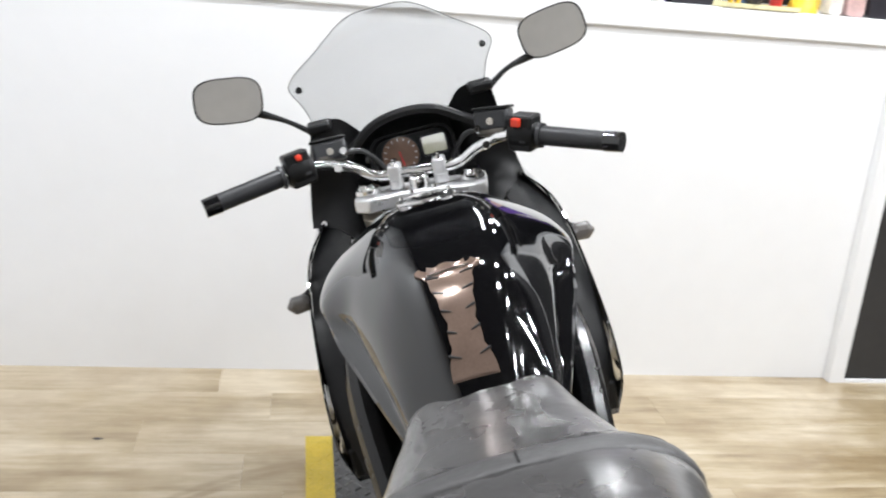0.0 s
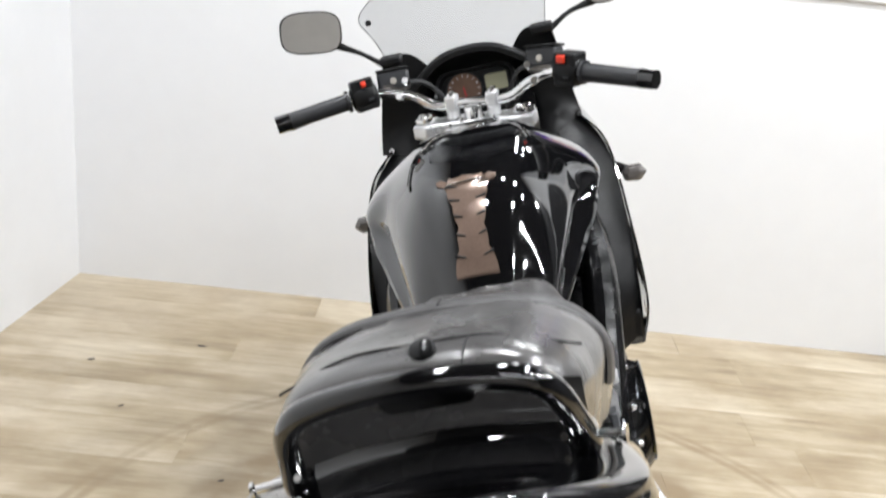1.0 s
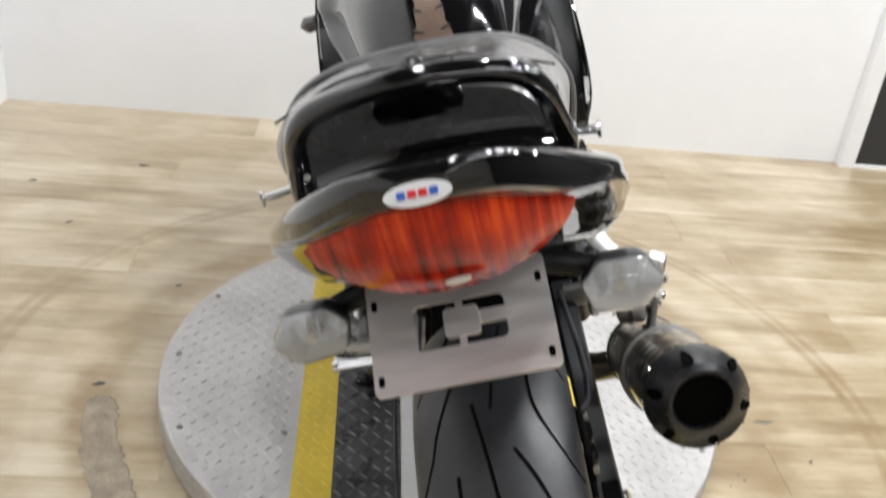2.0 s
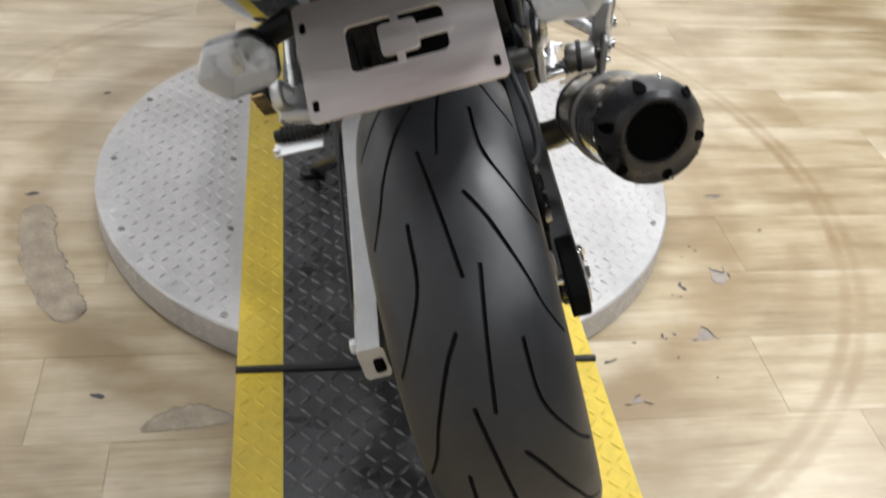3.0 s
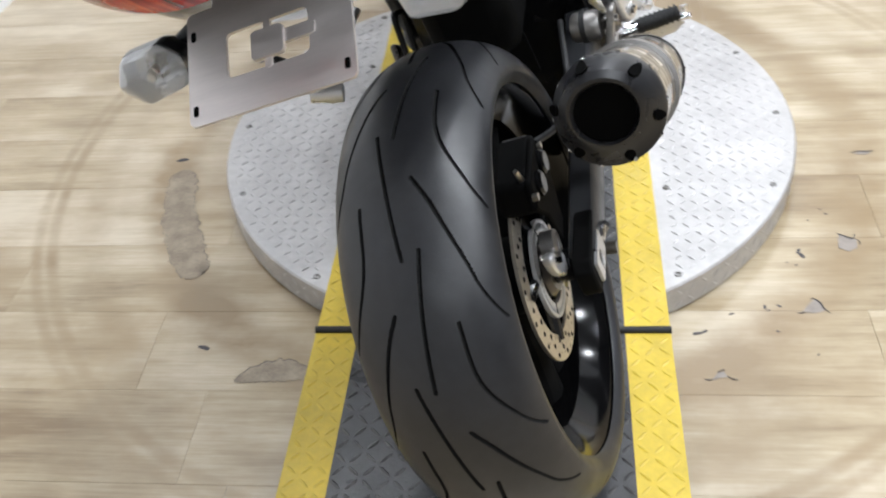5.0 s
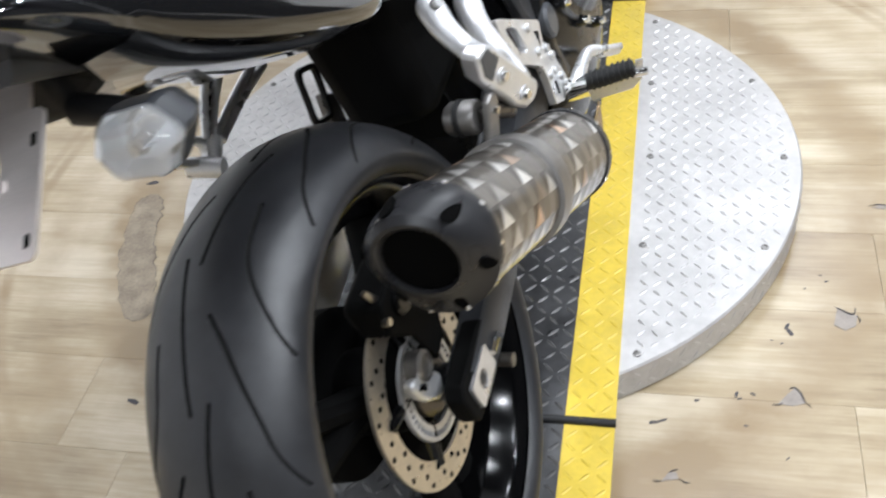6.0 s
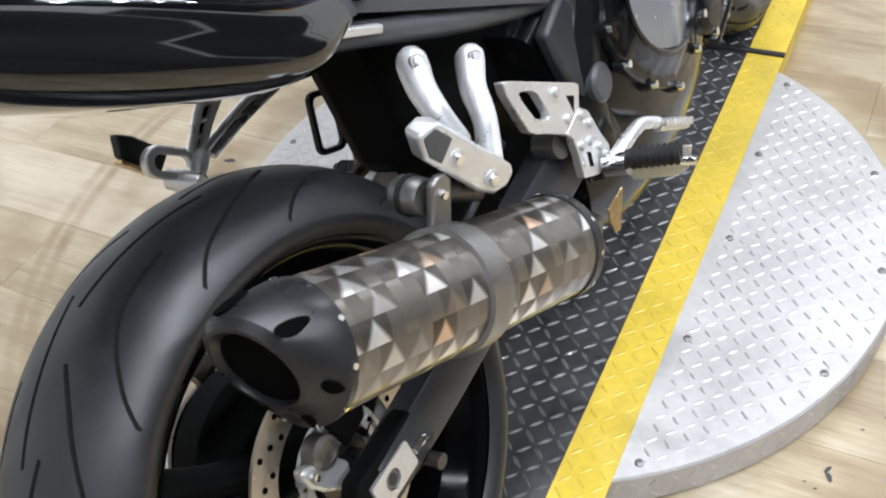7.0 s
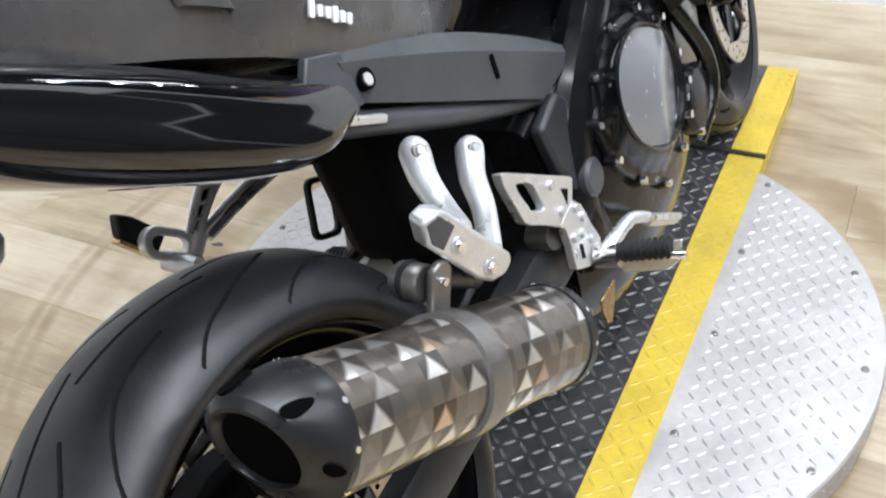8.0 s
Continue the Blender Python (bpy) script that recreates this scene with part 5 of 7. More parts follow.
for side in (-1, 1):
    bm = bmesh.new()
    tube(bm, [(side * 0.11, 0.84, 0.8), (side * 0.17, 0.65, 0.7), (side * 0.155, 0.46, 0.56), (side * 0.13, 0.36, 0.42), (side * 0.13, 0.34, 0.28)], [0.03, 0.032, 0.032, 0.036, 0.03], 12, 5, 1.2)
    fr = part("frame_spar", bm, FRAME_BLACK, bike, "black frame spar")
    part("pivot_cap", lathe(bmesh.new(), [(0.025, 0.0), (0.025, 0.01), (0.02, 0.014), (0.0, 0.014)], (side * 0.156, 0.352, 0.398), (side, 0, 0), 28), PANEL, fr, "grey pivot cap")
    bm = bmesh.new()
    prism(bm, [(0.29, 0.5), (0.35, 0.52), (0.43, 0.44), (0.432, 0.36), (0.42, 0.29), (0.355, 0.3), (0.33, 0.38), (0.3, 0.44)], 0.02, axes((side * 0.146, 0, 0), (0, 1, 0), (0, 0, 1)))
    part("pivot_plate", bm, MATTE, fr, "dark grey frame pivot plate", bevel=0.006)
    bm = bmesh.new()
    tube(bm, [(side * 0.13, 0.38, 0.505), (side * 0.135, 0.2, 0.575), (side * 0.135, 0.05, 0.645), (side * 0.115, -0.15, 0.74), (side * 0.09, -0.36, 0.85)], 0.013, 12, 4)
    rail = part("seat_rail", bm, PANEL, bike, "dark grey tubular seat rail")
    if side > 0:
        bm = bmesh.new()
        box(bm, (0, 0, 0), (0.058, 0.009, 0.009), axes((0.148, 0.03, 0.657), (0, 0.9, -0.43), (0.3, 0.4, 0.85)))
        part("rail_clip", bm, ALLOY, rail, bevel=0.002)
    # matte side panel under the seat
    bm = bmesh.new()
    g = [[(side * u, v, w) for u, v, w in row] for row in (
        ((0.134, 0.012, 0.738), (0.138, 0.107, 0.701), (0.142, 0.215, 0.66), (0.148, 0.335, 0.598), (0.153, 0.425, 0.541)),
        ((0.156, 0.021, 0.717), (0.158, 0.104, 0.684), (0.16, 0.19, 0.647), (0.16, 0.29, 0.6), (0.156, 0.42, 0.537)),
        ((0.15, 0.034, 0.672), (0.152, 0.111, 0.632), (0.154, 0.207, 0.583), (0.155, 0.27, 0.551), (0.152, 0.322, 0.524)))]
    shell(bm, g, 0.004 * side, 1, 4)
    sp = part("side_panel", bm, PANEL, bike, "dark grey satin side panel", smooth=25)
    part("bolt_recess", rod(bmesh.new(), (side * 0.15, 0.044, 0.689), (side * 0.1585, 0.0445, 0.6905), 0.0105, 0.0105, 16), HOLE_SHADE, sp)
    part("panel_bolt", rod(bmesh.new(), (side * 0.152, 0.043, 0.688), (side * 0.1605, 0.0435, 0.69), 0.0068, 0.006, 14), ALLOY, sp)
    bm = bmesh.new()
    prism(bm, rounded(0.007, 0.03, 0.003), 0.006, axes((side * 0.1572, 0.239, 0.606), (0, 1, 0.1), (0.1 * side, -0.1, 1)))
    part("panel_slot", bm, HOLE_SHADE, sp)
    bm = bmesh.new()
    prism(bm, [(0.03, 0.724), (-0.012, 0.738), (-0.034, 0.712), (-0.012, 0.677), (0.033, 0.671)], 0.01, axes((side * 0.1495, 0, 0), (0, 1, 0), (0, 0, 1)))
    part("panel_infill", bm, PANEL, sp, bevel=0.002)
bm = bmesh.new()
prism(bm, [(0.168, 0.316), (0.178, 0.31), (0.184, 0.318), (0.196, 0.333), (0.206, 0.35), (0.164, 0.35), (0.163, 0.332)], 0.003, axes((0.2, 0, 0), (0, 1, 0), (0.1, 0, 1)))
part("heat_tab", bm, TAN_PIPE, bike, "heat-tinted flat metal tab", bevel=0.001)
# this box fills the shaded hollow under the seat with black
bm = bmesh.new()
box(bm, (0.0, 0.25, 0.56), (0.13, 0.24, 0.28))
part("underseat_tray", bm, VOID, bike, "black underseat tray, coloured as the shaded hollow", bevel=0.03)
bm = bmesh.new()
framed(bm, rounded(0.05, 0.078, 0.012), rounded(0.037, 0.063, 0.008), 0.009, axes((-0.1, 0.165, 0.49), (0, 1, -0.4), (0, 0.4, 1)))
part("footboard_bracket", bm, SATIN, bike, "black heel guard bracket", bevel=0.002)

# ---- tank ----
def tank_profile(top, su, cu, cw, flare):
    """Half section of the tank: crown and flank of half width su, a crease at (cu, cw), the lip below it and the undercut."""
    low = top - 0.026
    return [(0, top), (0.26 * su, top - 0.001), (0.45 * su, top - 0.008), (0.6 * su, low + 0.002), (0.8 * su, 0.5 * low + 0.5 * cw + 0.014), (0.5 * (0.96 * su + 0.96 * cu), cw + 0.024), (cu, cw),
            (cu + flare, cw - 0.016), (0.84 * (cu + flare), cw - 0.06), (0.72 * cu, cw - 0.13)]


tank = part("fuel_tank", loft([(v, tank_profile(top, su, cu, cw, flare)) for v, top, su, cu, cw, flare in (
    (0.295, 0.785, 0.098, 0.098, 0.728, 0.002), (0.355, 0.858, 0.118, 0.112, 0.755, 0.012), (0.415, 0.909, 0.138, 0.126, 0.777, 0.02), (0.475, 0.931, 0.157, 0.14, 0.796, 0.026), (0.535, 0.941, 0.173, 0.156, 0.816, 0.03),
    (0.595, 0.945, 0.184, 0.199, 0.835, -0.004), (0.655, 0.944, 0.188, 0.202, 0.84, -0.008), (0.715, 0.936, 0.178, 0.183, 0.843, -0.008), (0.77, 0.918, 0.152, 0.15, 0.842, -0.006), (0.815, 0.885, 0.108, 0.106, 0.832, -0.005))], 6, 4), GLOSS, bike, "gloss black fuel tank")
bm = bmesh.new()
lathe(bm, [(0.052, 0.0), (0.052, 0.006), (0.046, 0.01), (0.03, 0.011), (0.0, 0.011)], (0, 0.735, 0.928), (0, 0.2, 1), 40)
filler = part("filler_cap", bm, CHROME, tank, "polished ring filler cap")
for k in range(6):
    a = 2 * math.pi * k / 6
    part("cap_bolt", rod(bmesh.new(), (0.04 * math.cos(a), 0.735 + 0.04 * math.sin(a), 0.935), (0.04 * math.cos(a), 0.737 + 0.04 * math.sin(a), 0.942), 0.004, n=10), CHROME, filler)


def tank_top(v):
    c = spline(np.array([(0.295, 0.785), (0.345, 0.85), (0.42, 0.912), (0.52, 0.938), (0.605, 0.945), (0.69, 0.94)]), 10)
    return float(np.interp(v, c[:, 0], c[:, 1]))


def pad_width(t):
    """Half width of the spine-shaped pad, t from its rear tip to its front edge."""
    return float(np.interp(t, (0, 0.1, 0.2, 0.4, 0.65, 0.85, 0.93, 1), (0.031, 0.026, 0.021, 0.018, 0.025, 0.032, 0.04, 0.047))) + 0.0025 * abs(math.sin(t * math.pi * 5.0))


bm = bmesh.new()
rows = []
for k in range(49):
    t = k / 48
    v = 0.31 + 0.125 * t
    hwid = pad_width(t)
    rows.append([(x * hwid, v + 0.009 * max(0.0, (t - 0.86) / 0.14) * math.cos(x * 9.5 + 0.4) * (0.4 + 0.6 * abs(x)), tank_top(v) + 0.0022 - 0.9 * (x * hwid) ** 2) for x in np.linspace(-1, 1, 21)])
sheet(bm, rows)
low = [[(x, v, w - 0.0035) for x, v, w in r] for r in rows]
sheet(bm, low)
pad = part("tank_pad", bm, PAD, tank, "glossy brown spine-shaped tank pad")
for k in range(5):
    v = 0.325 + 0.022 * k
    for sg in (-1, 1):
        hwid = pad_width((v - 0.31) / 0.125)
        bm = bmesh.new()
        tube(bm, [(sg * hwid * 0.45, v, tank_top(v) + 0.003 - 0.9 * (hwid * 0.45) ** 2), (sg * hwid * 1.02, v + 0.004, tank_top(v + 0.004) + 0.0025 - 0.9 * hwid ** 2)], [0.001, 0.0022], 8, 1)
        part("pad_slit", bm, SEAM, pad)
bm = bmesh.new()
tube(bm, [(-0.03, 0.418, tank_top(0.418) + 0.003), (0.0, 0.42, tank_top(0.42) + 0.0036), (0.03, 0.422, tank_top(0.422) + 0.003)], 0.0016, 8)
part("pad_line", bm, CHROME, pad)

# ---- seat ----
def seat_profile(top, u, edge, low):
    return [(0, top), (0.5 * u, top - 0.004), (0.82 * u, 0.62 * top + 0.38 * edge), (u, edge), (0.965 * u, 0.45 * edge + 0.55 * low), (0.91 * u, low)]


SEAT = ((0.335, 0.792, 0.098, 0.757, 0.7), (0.25, 0.79, 0.125, 0.745, 0.655), (0.15, 0.8, 0.147, 0.76, 0.678), (0.06, 0.822, 0.155, 0.785, 0.71), (0.0, 0.85, 0.158, 0.81, 0.733),
    (-0.045, 0.9, 0.157, 0.84, 0.757), (-0.1, 0.935, 0.152, 0.872, 0.782), (-0.2, 0.955, 0.14, 0.9, 0.828), (-0.27, 0.968, 0.124, 0.918, 0.86), (-0.296, 0.955, 0.114, 0.91, 0.862))

seat = part("seat", loft([(v, seat_profile(top, u, edge, low)) for v, top, u, edge, low in SEAT], 6, 5), VINYL, bike, "dark grey vinyl stepped touring seat")


def seat_point(v, k, lift):
    """A point on the seat's skin at v, k from -1 (left edge) to 1 (right edge), lifted outwards."""
    table = np.array(SEAT)[::-1]
    top, u, edge, low = (float(np.interp(v, table[:, 0], table[:, n])) for n in (1, 2, 3, 4))
    half = spline(np.array(seat_profile(top, u, edge, low)), 6)[:25]
    at = abs(k) * 24
    x, z = (float(np.interp(at, range(25), half[:, n])) for n in (0, 1))
    return ((x + lift * abs(k)) * math.copysign(1, k), v, z + lift * (1.15 - abs(k)))


for vert in seat.data.vertices:
    bell = math.exp(-((vert.co.y + 0.055) / 0.03) ** 2) + 0.35 * math.exp(-((vert.co.y + 0.16) / 0.06) ** 2)
    vert.co += vert.normal * (0.003 * noise.noise(vert.co * 15) + 0.0006 * noise.noise(Vector((vert.co.x * 34, vert.co.y * 12, vert.co.z * 20))))
    if vert.co.z > 0.82:
        vert.co.z += 0.0042 * bell * math.sin(vert.co.x * 95 + 3 * math.sin(vert.co.x * 37))
for k, pts in enumerate(([(-0.158, -0.06, 0.85), (-0.13, -0.075, 0.9), (-0.07, -0.085, 0.927), (0, -0.09, 0.932), (0.07, -0.085, 0.927), (0.13, -0.075, 0.9), (0.158, -0.06, 0.85)],
                         [(-0.145, 0.16, 0.757), (-0.155, 0.08, 0.775), (-0.16, 0.0, 0.805), (-0.16, -0.06, 0.845)],
                         [(0.145, 0.16, 0.757), (0.155, 0.08, 0.775), (0.16, 0.0, 0.805), (0.16, -0.06, 0.845)],
                         [(0.155, 0.01, 0.8), (0.157, -0.02, 0.8), (0.151, 0.02, 0.765), (0.146, 0.05, 0.73)],
                         [(0.0, -0.088, 0.932), (0, -0.12, 0.941)],
                         [(-0.13, -0.225, 0.93), (-0.06, -0.245, 0.962), (0.0, -0.25, 0.966), (0.06, -0.245, 0.962), (0.132, -0.225, 0.93)],
                         [(0.045, -0.247, 0.964), (0.042, -0.275, 0.966), (0.04, -0.296, 0.953)])):
    part("seam", tube(bmesh.new(), pts, 0.0013, 8), SEAM, seat, "stitched seat seam")
# passenger strap across the seat's step, with a stitched joint
bm = bmesh.new()
shell(bm, [[seat_point(-0.088 + 0.03 * k * k - d, k, lift) for k in np.linspace(-1, 1, 17)] for d, lift in ((0.0, 0.001), (0.004, 0.0055), (0.02, 0.006), (0.04, 0.0055), (0.046, 0.001))], 0.004, 3, 2)
strap = part("seat_strap", bm, STRAP, seat, "flat grey vinyl passenger strap")
part("strap_stitch", tube(bmesh.new(), [seat_point(-0.088 - d, 0.02, 0.0068) for d in (0.004, 0.02, 0.04)], 0.0009, 6, 2), SEAM, strap)
for k, tall in enumerate((0.015, 0.01, 0.01, 0.014, 0.01, 0.01)):
    v = 0.013 + 0.0085 * k
    w = 0.77 - 0.634 * (v - 0.013)
    side_u = float(np.interp(w, (0.69, 0.73, 0.76, 0.79), (0.148, 0.152, 0.157, 0.158))) + 0.0025
    bm = bmesh.new()
    prism(bm, rounded(0.0058, tall, 0.0015, 3), 0.003, axes((side_u, v, w), (0, 0.85, -0.53), (0.05, 0.53, 0.85)))
    part("maker_mark", bm, WHITE_PRINT, seat, "small pale maker's mark as plain bars")
bm = bmesh.new()
lathe(bm, [(0.0115, 0.0), (0.0115, 0.005), (0.0095, 0.008), (0.005, 0.0095), (0.0, 0.0095)], (0.01, -0.27, 0.966), (0, -0.45, 0.9), 24)
part("seat_lock", bm, FRAME_BLACK, seat, "round black seat lock")

# ---- tail ----
tail = part("tail_cowl", loft([(v, [(0, top), (0.72 * u, top), (0.94 * u, 0.7 * top + 0.3 * mid), (u, mid), (0.92 * u, low), (0, low - 0.003)]) for v, top, mid, low, u in (
    (0.012, 0.722, 0.7, 0.675, 0.136), (-0.06, 0.756, 0.715, 0.67, 0.146), (-0.17, 0.818, 0.775, 0.722, 0.15), (-0.28, 0.874, 0.842, 0.79, 0.148), (-0.36, 0.906, 0.886, 0.858, 0.147),
    (-0.42, 0.936, 0.914, 0.902, 0.131), (-0.475, 0.97, 0.938, 0.932, 0.097), (-0.51, 0.99, 0.966, 0.96, 0.055), (-0.524, 0.986, 0.976, 0.97, 0.02))], 6, 5), GLOSS, bike, "gloss black tail cowl")
bm = bmesh.new()
shell(bm, [[(x, v, w + 0.012 * (1 - (x / 0.11) ** 2)) for x in (-0.11, -0.06, 0, 0.06, 0.11)] for v, w in ((-0.29, 0.94), (-0.31, 0.905), (-0.345, 0.9), (-0.39, 0.913))], 0.004)
part("tail_deck", bm, GLOSS, tail, "gloss black recessed deck under the grab rail")
half = [(x, w) for x, w in seat_profile(0.951, 0.111, 0.907, 0.868)]
bm = prism(bmesh.new(), half + [(-x, w) for x, w in half[:0:-1]], 0.006, axes((0, -0.2985, 0), (1, 0, 0), (0, 0, 1)))
part("seat_back_panel", bm, GLOSS, tail, "gloss black panel closing the seat's rear", bevel=0.002)
bm = bmesh.new()
prism(bm, rounded(0.078, 0.044, 0.02), 0.006, axes((-0.008, -0.309, 0.957), (1, 0, 0), (0, -0.4, 0.9)))
part("deck_tongue", bm, GLOSS, tail, "gloss black tongue under the seat's rear edge", bevel=0.002)
bm = bmesh.new()
path = [(-0.112, -0.28, 0.887), (-0.113, -0.32, 0.9), (-0.107, -0.338, 0.932), (-0.095, -0.357, 0.97), (-0.066, -0.367, 0.989), (0, -0.371, 0.997)]
path = path + [(-x, v, w) for x, v, w in path[-2::-1]]
tube(bm, path, [0.0105, 0.0105, 0.01, 0.0095, 0.009, 0.009, 0.009, 0.0095, 0.01, 0.0105, 0.0105], 16, 7, 1.15)
grab = part("grab_rail", bm, GLOSS, bike, "gloss black passenger grab rail hoop")
for side in (-1, 1):
    bm = bmesh.new()
    end = 0.141 if side > 0 else 0.147
    rod(bm, (side * 0.105, -0.326, 0.912), (side * end, -0.33, 0.909), 0.0036, n=14)
    rod(bm, (side * (end - 0.002), -0.3298, 0.909), (side * (end + 0.001), -0.3305, 0.909), 0.0068, n=16)
    part("luggage_peg", bm, CHROME, grab, "polished luggage peg")
    bm = bmesh.new()
    for dv in (0, 0.012):
        rod(bm, (side * 0.098, -0.352 - dv, 0.925 - dv), (side * 0.098, -0.358 - dv, 0.931 - dv), 0.003, n=10)
    part("rail_bolt", bm, CHROME, grab)

# tail light: a pointed red lens wrapped round the tail end
bm = bmesh.new()
grid = []
for i in range(41):
    s = -1 + 2 * i / 40
    f = (1 - s * s)
    top = Vector((0.1 * s, -0.456 - 0.058 * f, 0.918 + 0.049 * f))
    low = Vector((0.1 * s, -0.456 - 0.01 * f, 0.914 - 0.047 * f ** 0.7))
    row = []
    for j in range(13):
        t = j / 12
        p = top.lerp(low, t) + Vector((0, -0.014, -0.003)) * (4 * t * (1 - t)) * f
        row.append(p)
    grid.append(row)
rows = sheet(bm, grid)
back = [[p + Vector((0, 0.02, 0.004)) for p in r] for r in grid]
sheet(bm, back)
light = part("tail_light", bm, RED_LENS, bike, "wide red ribbed tail light lens")
bm = bmesh.new()
prism(bm, [(0.0095 * math.cos(a), 0.005 * math.sin(a)) for a in np.arange(24) * 2 * math.pi / 24], 0.003, axes((0.008, -0.4845, 0.886), (1, 0, 0.05), (0, -0.5, 0.87)))
part("plate_lamp", bm, WHITE_PRINT, light, "small pale window in the lens")
bm = bmesh.new()
oval = [(0.022 * math.cos(a), 0.0078 * math.sin(a)) for a in np.arange(32) * 2 * math.pi / 32]
badge_m = axes((-0.002, -0.527, 0.977), (1, 0, 0), (0, 0.55, 0.84))
prism(bm, oval, 0.004, badge_m)
# the tail stands a little to the right of the bike's middle plane
badge = part("badge", bm, WHITE_PRINT, tail, "white oval badge with plain red and blue bars")
for k, mat in enumerate((BLUE_PRINT, RED_PRINT, RED_PRINT, BLUE_PRINT)):
    bm = bmesh.new()
    prism(bm, rounded(0.0055, 0.005, 0.001, 2), 0.001, badge_m @ pose(-0.0105 + 0.007 * k, 0, 0.0024))
    part("badge_bar", bm, mat, badge)

# ---- plate bracket and rear indicators ----
pm = axes((-0.002, -0.402, 0.796), (1, 0, 0), (0, 0.84, 0.54))
bm = bmesh.new()
framed(bm, [(x - 0.0045, y) for x, y in rounded(0.155, 0.104, 0.006)], [(x - 0.005, y + 0.002) for x, y in rounded(0.078, 0.041, 0.006)], 0.003, pm)
plate = part("plate_bracket", bm, PLATE, bike, "bare metal plate bracket with a cut-out window", smooth=30)
bm = bmesh.new()
prism(bm, [(-0.06, 0.03), (0.055, 0.03), (0.05, 0.08), (-0.055, 0.08)], 0.003, pm @ pose(0, 0.015, -0.004))
part("upper_tongue", bm, PLATE, plate)
for x in (-0.0755, 0.0655):
    for y in (-0.0385, 0.03):
        bm = bmesh.new()
        prism(bm, rounded(0.005, 0.0095, 0.002), 0.0036, pm @ pose(x, y, 0))
        part("bolt_slot", bm, HOLE_SHADE, plate)
bm = bmesh.new()
prism(bm, rounded(0.03, 0.026, 0.004), 0.004, pm @ pose(-0.003, 0.001, 0.003))
prism(bm, rounded(0.006, 0.044, 0.002), 0.003, pm @ pose(-0.004, 0.002, 0.001))
prism(bm, rounded(0.04, 0.012, 0.003), 0.003, pm @ pose(0.02, 0.003, 0.001))
part("window_tab", bm, PLATE, plate)
bm = bmesh.new()
box(bm, (0, -0.275, 0.815), (0.14, 0.12, 0.05))
under = part("undertail", bm, SATIN, bike, "black plastic undertail", bevel=0.012)


for ob, off in ((tail, (0.018, 0.009, -0.01)), (grab, (0.012, 0.002, -0.006)), (light, (0.016, 0.009, -0.01)), (plate, (0.016, 0.009, -0.012)), (under, (0.012, 0.009, -0.006))):
    ob.location = off


def indicator(at, side, lens_mat, body_mat, stem_to, back, label, scale=1.0):
    """A faceted indicator pod on a rubber stem; back: the way that its lens faces."""
    c = Vector(at)
    d = Vector(back).normalized()
    x = Vector((side, 0, 0))
    m = axes(c, x, d.cross(x) if d.cross(x).z > 0 else -d.cross(x))
    hexa = [(0.034, 0.0), (0.02, 0.021), (-0.016, 0.022), (-0.03, 0.006), (-0.026, -0.016), (0.014, -0.021)]
    z = (m.to_3x3() @ Vector((0, 0, 1))).dot(d)
    sg = 1 if z > 0 else -1

    def ring(k, h):
        return [m @ Vector((a * k * scale, b * k * scale, sg * h * scale)) for a, b in hexa]

    bm = bmesh.new()
    rows = sheet(bm, [ring(1.0, 0.0), ring(0.92, 0.012), ring(0.55, 0.02)], closed=True)
    bm.faces.new(rows[-1])
    pod = part("indicator", rod(bmesh.new(), Vector(stem_to), c - d * 0.03 * scale, 0.012, 0.01, 12), SATIN, bike, label)
    part("lens", bm, lens_mat, pod, smooth=20, bevel=0.004 * scale)
    if lens_mat is CLEAR_LENS:
        bm = bmesh.new()
        rows = sheet(bm, [ring(0.9, 0.001), ring(0.45, -0.012), ring(0.2, -0.014)], closed=True)
        bm.faces.new(rows[-1])
        part("reflector", bm, REFLECTOR, pod, "bright faceted inner reflector", smooth=0)
        part("bulb", rod(bmesh.new(), c - d * 0.012, c + d * 0.004, 0.005, 0.004, 12), STEEL, pod)
    bm = bmesh.new()
    rows = sheet(bm, [ring(1.0, 0.0), ring(1.0, -0.01), ring(0.9, -0.02), ring(0.66, -0.034), ring(0.2, -0.04)], closed=True)
    bm.faces.new(rows[-1])
    part("housing", bm, body_mat, pod, smooth=40, bevel=0.003 * scale)
    return pod


for side in (-1, 1):
    indicator((-0.123, -0.355, 0.778) if side < 0 else (0.148, -0.36, 0.773), side, CLEAR_LENS, CLEAR_BODY, (side * 0.075, -0.32, 0.79), (0, -1, 0.1), "clear-lens rear indicator on a black stem", 1.12)
    indicator((side * 0.285, 0.965, 0.72), side, SMOKE_LENS, SATIN, (side * 0.235, 1.02, 0.735), (0, -1, 0.1), "small dark front indicator on the fairing", 0.8)

